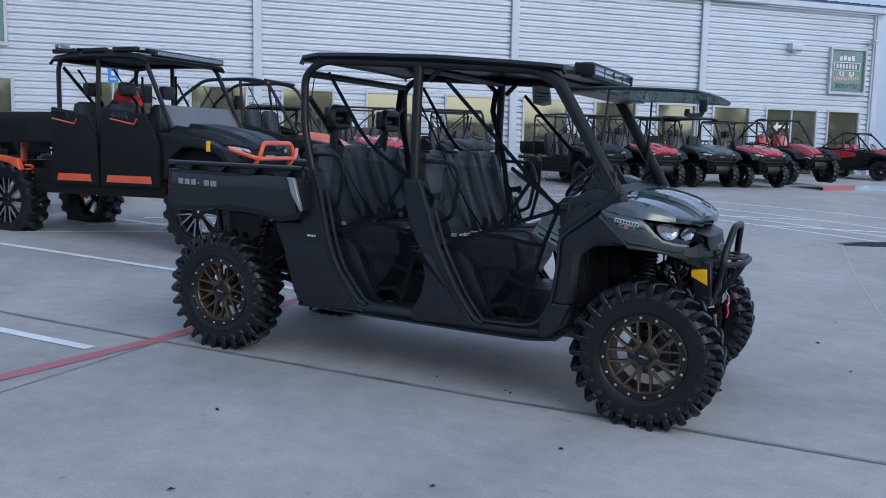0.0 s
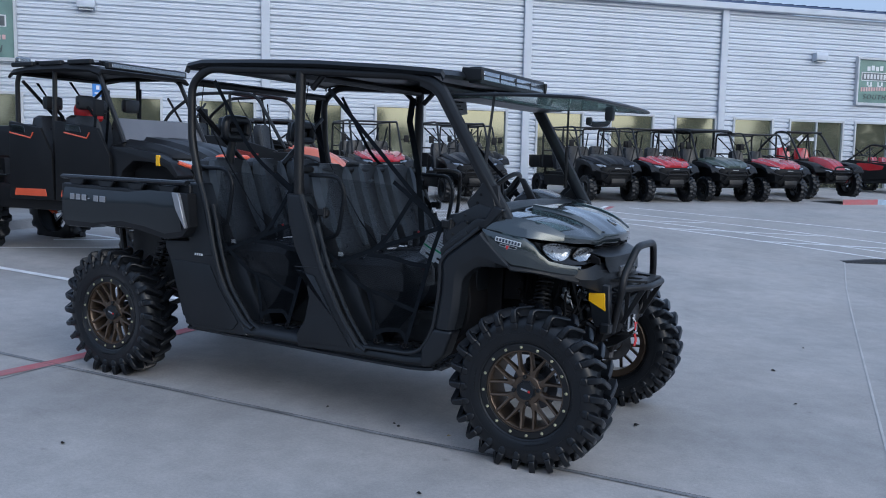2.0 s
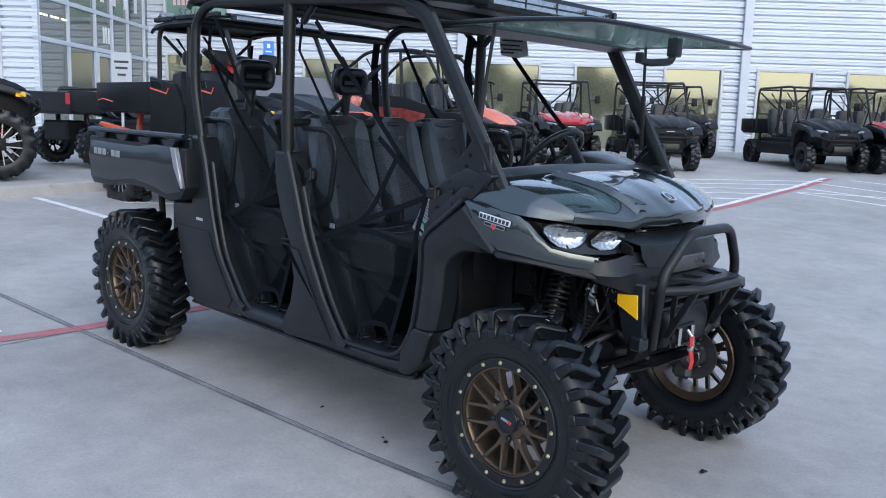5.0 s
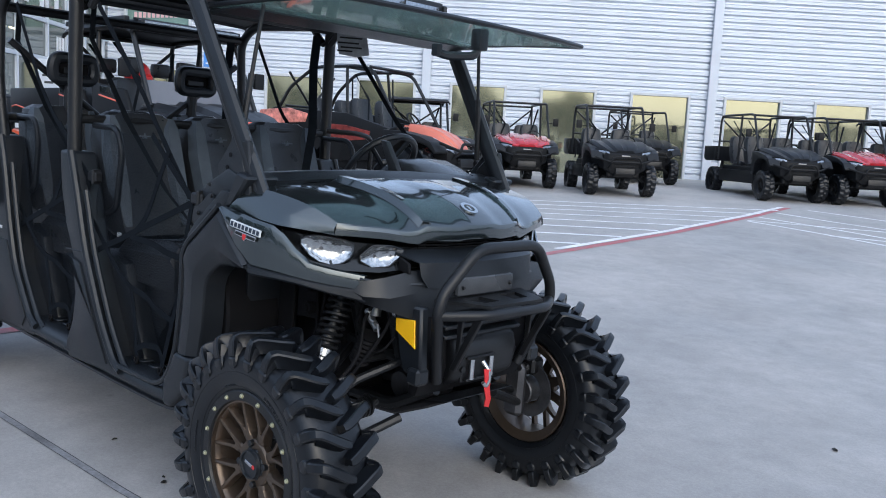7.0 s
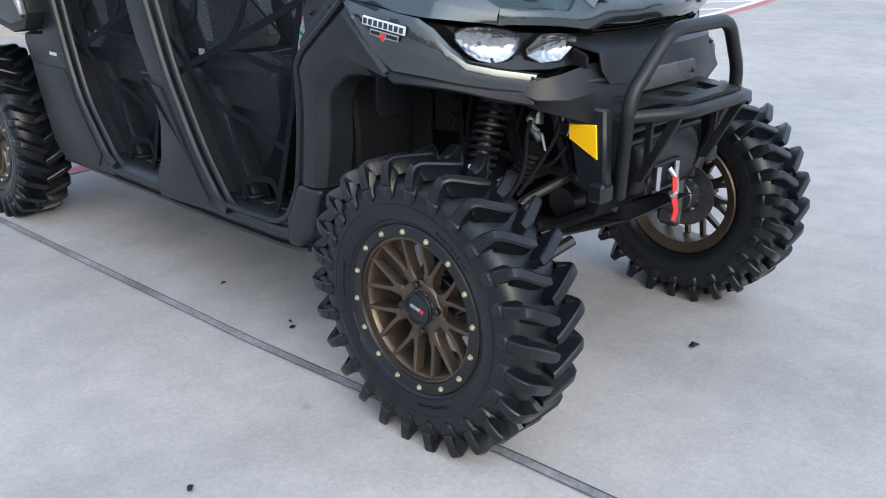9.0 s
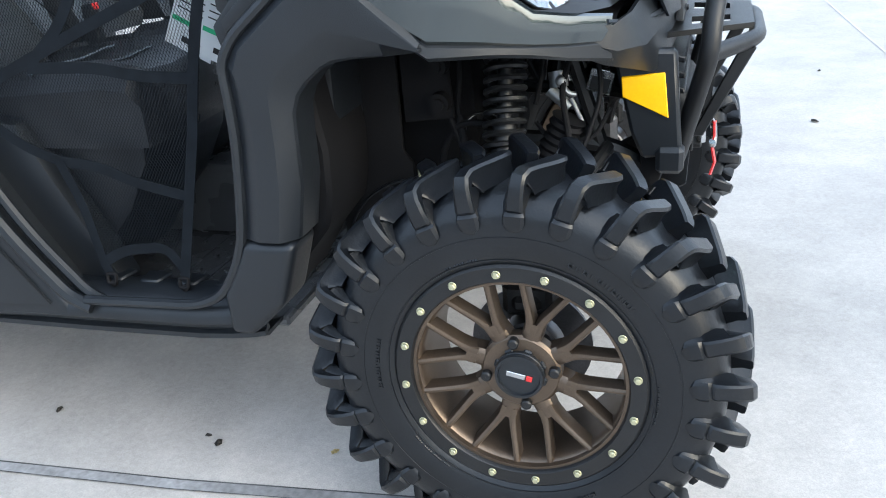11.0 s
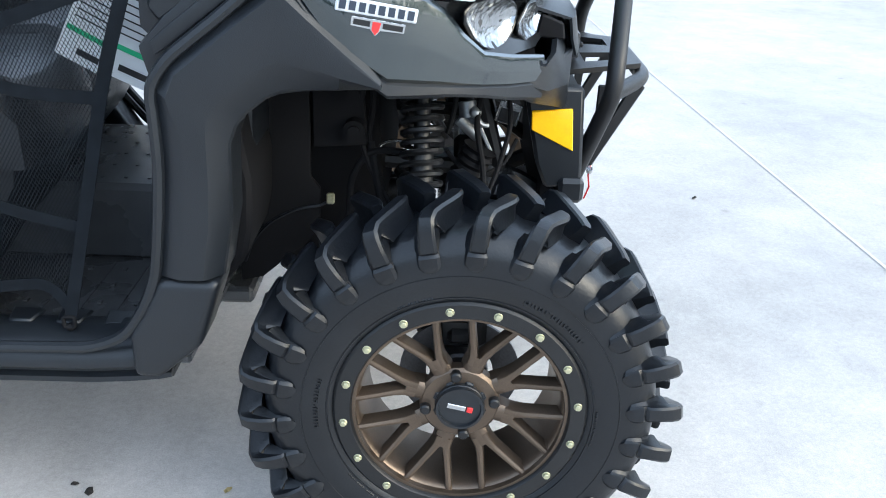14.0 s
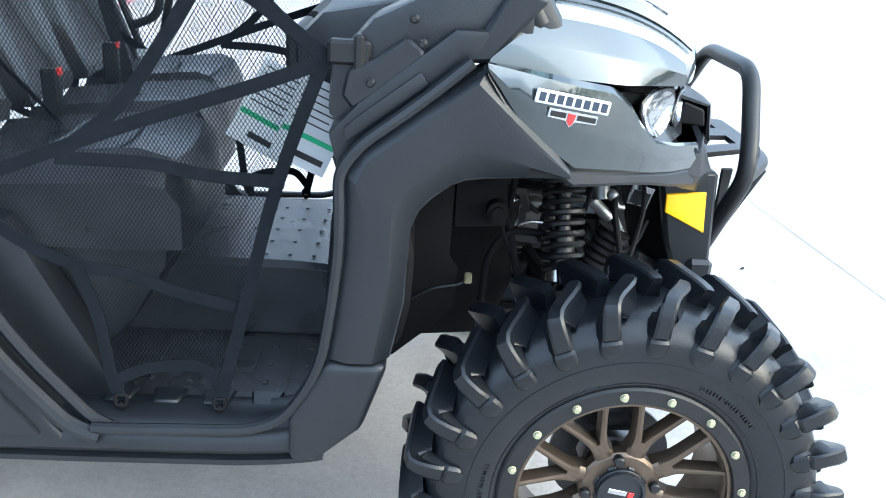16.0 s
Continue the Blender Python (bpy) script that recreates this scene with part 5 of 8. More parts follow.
for sd in (-1, 1):
    bm = bm_new()
    tube(bm, [(-0.20, sd * 0.20, 0.50), (0.02, sd * 0.19, 0.50), (0.22, sd * 0.17, 0.61)], 0.024, 0.05, 8)
    tube(bm, [(-0.20, sd * 0.24, 0.72), (0.12, sd * 0.24, 0.70), (0.21, sd * 0.22, 0.64)], 0.020, 0.05, 8)
    tube(bm, [(0.10, sd * 0.24, 0.70), (0.06, sd * 0.25, 0.84), (0.03, sd * 0.27, 0.95)], 0.018, 0.05, 8)
    tube(bm, [(-0.10, sd * 0.24, 0.71), (-0.09, sd * 0.30, 0.86), (-0.09, sd * 0.32, 0.98)], 0.020, 0.05, 8)
    part("front_frame", bm, BLACK_METAL, hero)
bm = bm_new()
lathe(bm, [(0.0005, -0.13), (0.05, -0.13), (0.06, -0.10), (0.095, -0.07), (0.105, 0.0), (0.095, 0.07), (0.06, 0.10), (0.05, 0.13), (0.0005, 0.13)], 24, Matrix.Translation((0.0, 0.0, 0.56)), closed=False)
tube(bm, [(-0.02, 0, 0.56), (-0.30, 0, 0.53)], 0.035, 0, 12)
part("front_differential", bm, DISC_STEEL, hero, "cast steel front differential")
bm = bm_new()
tube(bm, [(0.03, -0.36, 0.70), (0.03, 0.36, 0.70)], 0.016, 0, 10)
box(bm, (-0.01, -0.09, 0.665), (0.07, 0.09, 0.735), 0.012)
part("steering_rack", bm, BLACK_METAL, hero)
bm = bm_new()
prism(bm, [(0.30, 0.585), (0.20, 0.535), (0.04, 0.465), (-0.30, 0.435), (-0.30, 0.46), (0.03, 0.49), (0.18, 0.56)], -0.19, 0.19, 0.008)
part("skid_plate", bm, BLACK_METAL, hero)
for s in (-1, 1):
    bm = bm_new()
    prism(bm, [(0.135, 0.93), (0.27, 0.93), (0.285, 0.70), (0.20, 0.69), (0.175, 0.75)], s * 0.285, s * 0.325, 0.008)
    box(bm, (0.23, min(s * 0.28, s * 0.34), 0.66), (0.29, max(s * 0.28, s * 0.34), 0.72), 0.01)
    side_plate = part("side_plate", bm, PLASTIC, hero)
    bm = bm_new()
    prism(bm, [(0.156, 0.876), (0.247, 0.884), (0.256, 0.785), (0.158, 0.832)], s * 0.324, s * 0.331, 0.002)
    part("amber_reflector", bm, AMBER, side_plate, "bright amber side reflector")
    bm = bm_new()
    tag_at = Matrix.Translation((0.108, s * 0.293, 0.858)) @ Matrix.Rotation(radians(15), 4, "Y")
    box(bm, (-0.027, -0.003, -0.026), (0.027, 0.003, 0.026), 0.002, tag_at)
    tag = part("warning_tag", bm, CHROME, hero, "small silver warning tag")
    bm = bm_new()
    box(bm, (-0.021, min(s * 0.002, s * 0.0045), -0.021), (0.021, max(s * 0.002, s * 0.0045), 0.010), 0, tag_at)
    part("tag_print", bm, BLACK_METAL, tag)
    # suspension: two arms, drive shaft, spring over damper, lines
    bm = bm_new()
    for xa, za, zb in ((0.14, 0.50, 0.36), (-0.16, 0.50, 0.36)):
        tube(bm, [(xa, s * 0.26, za), (0.0 + xa * 0.15, s * 0.60, zb)], 0.018, 0, 8)
    part("lower_arm", bm, BLACK_METAL, hero)
    bm = bm_new()
    for xa in (0.12, -0.14):
        tube(bm, [(xa, s * 0.26, 0.70), (xa * 0.5, s * 0.42, 0.64), (0.0 + xa * 0.15, s * 0.60, 0.50)], 0.015, 0.04, 8)
    tube(bm, [(0.06, s * 0.45, 0.62), (-0.07, s * 0.45, 0.63)], 0.013, 0, 8)
    part("upper_arm", bm, BLACK_METAL, hero)
    bm = bm_new()
    tube(bm, [(0.0, s * 0.25, 0.52), (0.0, s * 0.60, HUB_Z)], 0.016, 0, 10)
    for q in range(6):
        disc(bm, 0.042 - 0.003 * q, 0, 0.008, 16, Matrix.Translation((0, s * (0.30 + 0.014 * q), 0.511 - 0.004 * q)))
    part("drive_shaft", bm, BLACK_METAL, hero)
    bm = bm_new()
    box(bm, (-0.05, min(s * 0.565, s * 0.62), 0.30), (0.05, max(s * 0.565, s * 0.62), 0.54), 0.02)
    part("knuckle", bm, DISC_STEEL, hero, "dull cast steel wheel knuckle")
    top, bot_ = Vector((-0.088, s * 0.335, 0.985)), Vector((-0.082, s * 0.482, 0.625))
    ax = (bot_ - top)
    fr = ax.to_track_quat("Z", "Y").to_matrix().to_4x4()
    L = ax.length
    bm = bm_new()
    tube(bm, [top, top + ax * 0.55], 0.018, 0, 12)
    tube(bm, [top + ax * 0.5, top + ax * 0.80], 0.027, 0, 14)
    damper = part("damper", bm, BLACK_METAL, hero)
    bm = bm_new()
    tube(bm, [Matrix.Translation(top) @ fr @ Vector((0.042 * math.cos(a), 0.042 * math.sin(a), L * (0.02 + 0.70 * a / (23 * math.pi)))) for a in [23 * math.pi * k / 276 for k in range(277)]], 0.0072, 0, 6)
    part("coil_spring", bm, BLACK_METAL, damper, "black coil spring")
    bm = bm_new()
    tube(bm, [top + ax * 0.72, top + ax * 0.79], 0.044, 0, 18)
    tube(bm, [top + ax * 0.79, top + ax * 0.92], 0.022, 0, 12)
    part("spring_seat", bm, CHROME, damper)
    bm = bm_new()
    tube(bm, [(-0.20, s * 0.36, 0.80), (-0.17, s * 0.42, 0.66), (-0.06, s * 0.52, 0.58), (0.02, s * 0.58, 0.50)], 0.009, 0.08, 8)
    tube(bm, [(0.05, s * 0.31, 0.93), (0.03, s * 0.36, 0.86), (0.06, s * 0.40, 0.72), (0.02, s * 0.55, 0.56)], 0.007, 0.06, 8)
    tube(bm, [(-0.25, s * 0.37, 0.60), (-0.245, s * 0.37, 0.72), (-0.20, s * 0.375, 0.79), (-0.12, s * 0.38, 0.785)], 0.008, 0.06, 10)
    part("hose", bm, LINER, hero)
    bm = bm_new()
    tube(bm, [(-0.20, s * 0.35, 0.74), (-0.18, s * 0.36, 0.80), (-0.13, s * 0.38, 0.815), (-0.08, s * 0.40, 0.80)], 0.0035, 0.03, 6)
    part("brake_line", bm, CHROME, hero)
    bm = bm_new()
    tube(bm, [(0.012, s * 0.292, 0.882), (0.017, s * 0.300, 0.848)], 0.021, 0, 14)
    tube(bm, [(-0.005, s * 0.302, 0.843), (0.040, s * 0.305, 0.803)], 0.014, 0, 12)
    tube(bm, [(0.045, s * 0.31, 0.825), (0.070, s * 0.32, 0.775)], 0.005, 0, 8)
    part("sensor_fitting", bm, ALLOY, hero)
    bm = bm_new()
    bellows = [(0.0005, 0.0)] + [(0.040 - 0.006 * (q % 2), -0.009 * q) for q in range(14)] + [(0.0005, -0.12)]
    lathe(bm, bellows, 18, Matrix.Translation((0.045, s * 0.345, 0.79)) @ Matrix.Rotation(radians(24), 4, "Y") @ Matrix.Rotation(radians(90), 4, "X"), closed=False)
    part("boot", bm, LINER, hero)
    # flat splash guard behind the spring, with a clipped-on sensor wire
    bm = bm_new()
    prism(bm, [(-0.50, 1.09), (-0.325, 1.09), (-0.330, 0.726), (-0.309, 0.699), (-0.313, 0.600), (-0.362, 0.550), (-0.448, 0.473), (-0.50, 0.46)], s * 0.385, s * 0.40, 0.005, seg=2)
    guard = part("splash_guard", bm, LINER, hero)
    bm = bm_new()
    tube(bm, [(-0.283, s * 0.405, 0.679), (-0.305, s * 0.406, 0.662), (-0.363, s * 0.408, 0.653), (-0.427, s * 0.408, 0.616), (-0.467, s * 0.406, 0.566), (-0.487, s * 0.404, 0.514)], 0.0035, 0.03, 6)
    part("wire", bm, RUBBER, guard)
    bm = bm_new()
    box(bm, (-0.295, min(s * 0.40, s * 0.415), 0.668), (-0.277, max(s * 0.40, s * 0.415), 0.692), 0.003)
    part("connector", bm, BOLT, guard, "small tan plug")
    bm = bm_new()
    prism(bm, [(-0.325, 0.955), (-0.215, 0.960), (-0.205, 0.800), (-0.325, 0.790)], s * 0.372, s * 0.384, 0.003)
    bracket = part("clamp_bracket", bm, LINER, hero)
    for zc in (0.922, 0.840):
        bm = bm_new()
        tube(bm, [(-0.232, s * 0.375, zc), (-0.232, s * 0.415, zc)], 0.024, 0, 18)
        tube(bm, [(-0.232, s * 0.41, zc), (-0.232, s * 0.424, zc)], 0.014, 0, 14)
        part("clamp_boss", bm, LINER, bracket)
    # cable looms and lines packed round the spring
    for line, rad in (([(-0.21, 0.33, 0.99), (-0.19, 0.36, 0.90), (-0.21, 0.36, 0.80), (-0.17, 0.38, 0.70)], 0.007), ([(-0.24, 0.34, 0.98), (-0.235, 0.37, 0.86), (-0.20, 0.38, 0.74), (-0.14, 0.42, 0.66)], 0.006), ([(0.10, 0.30, 0.93), (0.115, 0.32, 0.84), (0.09, 0.36, 0.76), (0.05, 0.42, 0.66)], 0.006), ([(0.13, 0.30, 0.80), (0.10, 0.33, 0.74), (0.02, 0.36, 0.72), (-0.03, 0.34, 0.78)], 0.005), ([(-0.02, 0.30, 0.97), (-0.01, 0.33, 0.90), (-0.03, 0.34, 0.82)], 0.006)):
        bm = bm_new()
        tube(bm, [(x, s * y, z) for x, y, z in line], rad, 0.05, 7)
        part("cable", bm, LINER, hero)

# -- bull bar, winch
bm = bm_new()
tube(bm, [(0.27, -0.225, 0.66), (0.335, -0.315, 0.915), (0.338, -0.30, 0.985), (0.362, -0.165, 1.138), (0.362, 0.165, 1.138), (0.338, 0.30, 0.985), (0.335, 0.315, 0.915), (0.27, 0.225, 0.66)], 0.0205, 0.06, 12)
bull = part("bull_bar", bm, BLACK_METAL, hero, "black tubular bull bar")
bm = bm_new()
tube(bm, [(0.333, -0.312, 0.915), (0.435, -0.16, 0.920), (0.435, 0.16, 0.920), (0.333, 0.312, 0.915)], 0.0185, 0.06, 12)
part("cross_tube", bm, BLACK_METAL, bull)
bm = bm_new()
for flat in ([(0.24, -0.24), (0.29, -0.215), (0.29, 0.215), (0.24, 0.24)], [(0.375, -0.172), (0.425, -0.147), (0.425, 0.147), (0.375, 0.172)], [(0.29, -0.055), (0.375, -0.040), (0.375, 0.040), (0.29, 0.055)], [(0.29, -0.215), (0.375, -0.172), (0.375, -0.118), (0.29, -0.150)], [(0.29, 0.150), (0.375, 0.118), (0.375, 0.172), (0.29, 0.215)]):
    prism(bm, flat, 0.938, 0.950, 0, plane="xy")
part("step_plate", bm, BLACK_METAL, bull)
for s in (-1, 1):
    bm = bm_new()
    prism(bm, [(0.398, 0.906), (0.432, 0.906), (0.326, 0.705), (0.300, 0.705)], s * 0.186, s * 0.200, 0.003)
    prism(bm, [(0.322, 0.906), (0.350, 0.906), (0.342, 0.790), (0.322, 0.750)], s * 0.188, s * 0.198, 0.003)
    part("bar_gusset", bm, BLACK_METAL, bull)
bm = bm_new()
prism(bm, [(0.255, 0.958), (0.275, 0.955), (0.275, 1.015), (0.260, 1.022)], -0.153, 0.153, 0.008, seg=2)
part("centre_insert", bm, FLOOR_PLASTIC, bull)
for s in (-1, 1):
    shared("bolt", "cowl_bolt", bolt_mesh, BLACK_METAL, bull, Matrix.Translation((0.277, s * 0.13, 0.985)) @ Matrix.Rotation(radians(90), 4, "Z"))
bm = bm_new()
for z in (0.90, 0.865, 0.83):
    prism(bm, [(0.25, z), (0.285, z - 0.01), (0.285, z - 0.024), (0.25, z - 0.02)], -0.21, 0.21, 0.004)
part("lower_louvre", bm, PLASTIC, bull)
bm = bm_new()
prism(bm, [(0.24, 0.83), (0.30, 0.80), (0.315, 0.74), (0.30, 0.66), (0.24, 0.62)], -0.17, 0.17, 0.03, seg=3)
winch_box = part("winch_cover", bm, BLACK_METAL, hero)
bm = bm_new()
for z0 in (0.653, 0.733):
    box(bm, (0.30, -0.125, z0), (0.324, 0.025, z0 + 0.010), 0.003)
box(bm, (0.295, -0.135, 0.648), (0.305, 0.035, 0.743), 0.003)
for y0 in (-0.135, 0.035):
    disc(bm, 0.012, 0, 0.012, 12, Matrix.Translation((0.315, y0, 0.698)) @ Matrix.Rotation(radians(90), 4, "Z"))
fair = part("fairlead", bm, BLACK_METAL, winch_box, "black roller fairlead")
for y0 in (-0.102, 0.002):
    bm = bm_new()
    tube(bm, [(0.322, y0, 0.662), (0.322, y0, 0.735)], 0.011, 0, 14)
    part("roller", bm, CHROME, fair, "bright steel roller")
bm = bm_new()
bmesh.ops.create_uvsphere(bm, u_segments=14, v_segments=8, radius=0.014, matrix=Matrix.Translation((0.03, -0.345, 0.872)))
tube(bm, [(0.03, -0.345, 0.866), (0.045, -0.345, 0.845), (0.06, -0.34, 0.842)], 0.006, 0.01, 8)
part("sensor_knob", bm, ALLOY, hero)
bm = bm_new()
tube(bm, [(x, y - 0.05, z - 0.012) for x, y, z in ((0.33, -0.004, 0.735), (0.35, 0.012, 0.70), (0.352, 0.016, 0.665), (0.35, 0.002, 0.645), (0.348, -0.012, 0.662))], 0.008, 0.01, 8)
part("hook", bm, CHROME, winch_box, "steel winch hook")
bm = bm_new()
sheet(bm, [[(0.352 + 0.010 * math.sin(3 * k), -0.066 + 0.006 * k, 0.70 - 0.036 * k), (0.356 + 0.010 * math.sin(3 * k), -0.034 + 0.003 * k, 0.695 - 0.036 * k)] for k in range(5)], 0.004)
part("pull_strap", bm, RED_PLASTIC, winch_box, "red fabric pull strap")

# -- roll cage
R = 0.026
for s in (-1, 1):
    bm = bm_new()
    tube(bm, [(-0.215, s * 0.655, 1.27), (-0.645, s * 0.68, 1.955), (-0.80, s * 0.69, 2.005), (-1.55, s * 0.70, 2.03), (-2.28, s * 0.70, 2.045), (-2.415, s * 0.70, 1.95), (-2.40, s * 0.71, 1.60), (-2.31, s * 0.71, 1.28)], R, 0.10, 12)
    part("side_rail", bm, BLACK_METAL, hero)
    bm = bm_new()
    tube(bm, [(-1.555, s * 0.70, 2.025), (-1.555, s * 0.70, 1.62), (-1.545, s * 0.70, 1.25)], R * 1.15, 0.03, 12)
    part("middle_post", bm, BLACK_METAL, hero)
    # broad pressed front pillar with its drilled foot plate
    bm = bm_new()
    tube(bm, [(-0.205, s * 0.652, 1.255), (-0.43, s * 0.667, 1.613), (-0.64, s * 0.68, 1.945), (-0.74, s * 0.685, 1.985)], 0.040, 0.05, 10, flat=0.62, up=(0, 1, 0))
    part("front_pillar", bm, PLASTIC, hero)
    bm = bm_new()
    prism(bm, [(-0.25, 1.275), (-0.42, 1.295), (-0.44, 1.34), (-0.37, 1.42), (-0.335, 1.47), (-0.29, 1.40)], s * 0.672, s * 0.684, 0.004)
    foot = part("pillar_foot", bm, PLASTIC, hero)
    # black discs laid on the plate paint the shade inside its drilled holes
    for px, pz in ((-0.355, 1.385), (-0.372, 1.34), (-0.39, 1.315)):
        bm = bm_new()
        disc(bm, 0.0085, 0, 0.003, 14, Matrix.Translation((px, s * 0.684 - (0.0005 if s > 0 else 0.0025), pz)))
        part("hole_disc", bm, LINER, foot)
    bm = bm_new()
    tube(bm, [(-1.56, s * 0.66, 1.93), (-1.66, s * 0.66, 2.015)], 0.018, 0, 8)
    tube(bm, [(-1.50, s * 0.66, 1.93), (-1.42, s * 0.66, 2.01)], 0.018, 0, 8)
    part("gusset", bm, BLACK_METAL, hero)
    # shoulder grab hoops
    for x0 in (-1.27, -2.13) if s < 0 else (-1.20, -2.05):
        bm = bm_new()
        tube(bm, [(x0 - 0.26, s * 0.62, 1.425), (x0 - 0.05, s * 0.62, 1.425), (x0 + 0.0, s * 0.62, 1.33), (x0 - 0.04, s * 0.62, 1.08), (x0 - 0.12, s * 0.62, 1.05)], 0.014, 0.05, 10)
        part("grab_hoop", bm, PLASTIC, hero)
for x, z in ((-0.66, 1.955), (-1.555, 2.01), (-2.40, 1.96)):
    bm = bm_new()
    tube(bm, [(x, -0.69, z), (x, 0.69, z)], R * 0.95, 0, 10)
    part("cross_bar", bm, BLACK_METAL, hero)
for x, z in ((-2.40, 1.42), (-1.56, 1.45)):
    bm = bm_new()
    tube(bm, [(x, -0.69, z), (x, 0.69, z)], R * 0.8, 0, 10)
    part("seat_bar", bm, BLACK_METAL, hero)
for s in (-1, 1):
    bm = bm_new()
    tube(bm, [(-2.40, s * 0.66, 1.80), (-2.40, s * 0.2, 1.45)], R * 0.7, 0, 8)
    part("rear_brace", bm, BLACK_METAL, hero)

# -- roof
bm = bm_new()
rows = []
for x, z in ((-2.435, 2.055), (-2.42, 2.088), (-2.30, 2.108), (-1.9, 2.108), (-1.42, 2.100), (-0.95, 2.075), (-0.70, 2.058), (-0.60, 2.048), (-0.58, 2.020)):
    rows.append([(x, y, z - (0.035 if abs(y) > 0.735 else 0.012 * (abs(y) / 0.72) ** 4) + (0.008 if 0.1 < abs(y) < 0.45 and -2.3 < x < -0.7 else 0)) for y in (-0.745, -0.73, -0.65, -0.45, -0.40, -0.12, -0.08, 0.0, 0.08, 0.12, 0.40, 0.45, 0.65, 0.73, 0.745)])
sheet(bm, rows, 0.03)
part("roof", bm, PLASTIC, hero, "matt black moulded hard roof", 30)
bm = bm_new()
box(bm, (-0.575, -0.47, 1.985), (-0.497, 0.47, 2.078), 0.012, seg=2)
bar = part("light_bar", bm, BLACK_METAL, hero, "long roof light bar with clear lens")
bm = bm_new()
prism(bm, [(-0.500, 2.004), (-0.4895, 2.006), (-0.4935, 2.056), (-0.500, 2.058)], -0.440, 0.440, 0.002)
part("bar_lens", bm, LENS, bar)
bm = bm_new()
box(bm, (-0.4925, -0.44, 2.029), (-0.4885, 0.44, 2.034))
for y in (-0.2275, 0.0, 0.2275):
    box(bm, (-0.4925, y - 0.002, 2.006), (-0.4880, y + 0.002, 2.056))
part("bar_rib", bm, BLACK_METAL, bar)
for s in (-1, 1):
    bm = bm_new()
    prism(bm, [(-0.62, 2.0), (-0.485, 2.0), (-0.482, 2.066), (-0.61, 2.075)], s * 0.465, s * 0.485, 0.006)
    part("bar_bracket", bm, BLACK_METAL, bar)

# -- screen swung up, its struts and mirror
def shield(x):
    u = (x + 0.62) / 0.80
    return 1.905 + 0.010 * math.sin(math.pi * u)


GLASS = material("green_tinted_glass", (0.70, 0.89, 0.83), 0.03, vary=0.04, scale=2, transmission=0.85, ior=1.45)
xs = [-0.62 + 0.80 * k / 10 for k in range(11)]
bm = bm_new()
sheet(bm, [[(x - 0.03 * (abs(y) / 0.62) ** 2, y, shield(x)) for y in (-0.62, -0.4, -0.2, 0, 0.2, 0.4, 0.62)] for x in xs], 0.006)
screen = part("raised_windscreen", bm, GLASS, hero, "green-tinted windscreen swung up under the roof")
screen.visible_shadow = False
bm = bm_new()
tube(bm, [(x - 0.03, -0.63, shield(x)) for x in xs] + [(0.183, -0.4, shield(0.18)), (0.195, 0.0, shield(0.18)), (0.183, 0.4, shield(0.18))] + [(x - 0.03, 0.63, shield(x)) for x in xs[::-1]], 0.014, 0.02, 8, flat=0.7)
tube(bm, [(-0.62, -0.63, 1.905), (-0.62, 0.63, 1.905)], 0.016, 0, 8)
part("screen_frame", bm, PLASTIC, screen)
bm = bm_new()
sheet(bm, [[(x, y, shield(x) - 0.012) for y in (-0.62, 0, 0.62)] for x in (-0.62, -0.52, -0.42)], 0.006)
part("screen_band", bm, PLASTIC, screen, "black upper band of the windscreen")
bm = bm_new()
box(bm, (0.05, 0.055, 1.825), (0.10, 0.105, 1.905), 0.012, seg=2)
tube(bm, [(0.075, 0.08, 1.86), (0.07, 0.07, 1.805), (0.02, -0.03, 1.795), (0.0, -0.07, 1.805)], 0.016, 0.03, 8)
box(bm, (-0.012, -0.085, 1.79), (0.02, -0.055, 1.835), 0.008, seg=2)
part("mirror", bm, PLASTIC, screen)
for s in (-1, 1):
    bm = bm_new()
    tube(bm, [(-0.36, s * 0.57, 1.935), (-0.375, s * 0.64, 1.40)], 0.0075, 0, 8)
    tube(bm, [(-0.367, s * 0.605, 1.67), (-0.375, s * 0.64, 1.40)], 0.012, 0, 8)
    part("gas_strut", bm, BLACK_METAL, screen)
# paper tag hanging under the roof edge
bm = bm_new()
sheet(bm, [[(x - 0.02, y + 0.47 - 0.17, z) for x, y, z in row] for row in ([(-1.20, 0.17, 1.99), (-1.15, 0.23, 1.995), (-1.10, 0.27, 1.985)], [(-1.195, 0.165, 1.925), (-1.135, 0.225, 1.92), (-1.09, 0.28, 1.92)], [(-1.19, 0.18, 1.86), (-1.13, 0.245, 1.85), (-1.085, 0.29, 1.865)])], 0.002)
tag = part("hanging_tag", bm, TAG_GREY, hero, "creased pale grey printed tag tied under the roof")
bm = bm_new()
for z0, a, b in ((1.915, 0.15, 0.9), (1.89, 0.1, 0.8), (1.868, 0.2, 0.9), (1.85, 0.1, 0.6)):
    p, q = Vector((-1.215, 0.452, z0 + 0.03)), Vector((-1.11, 0.562, z0 + 0.03))
    sheet(bm, [[p.lerp(q, a), p.lerp(q, b)], [p.lerp(q, a) - Vector((0, 0, 0.008)), p.lerp(q, b) - Vector((0, 0, 0.008))]], 0.001)
part("tag_print", bm, BLACK_METAL, tag)

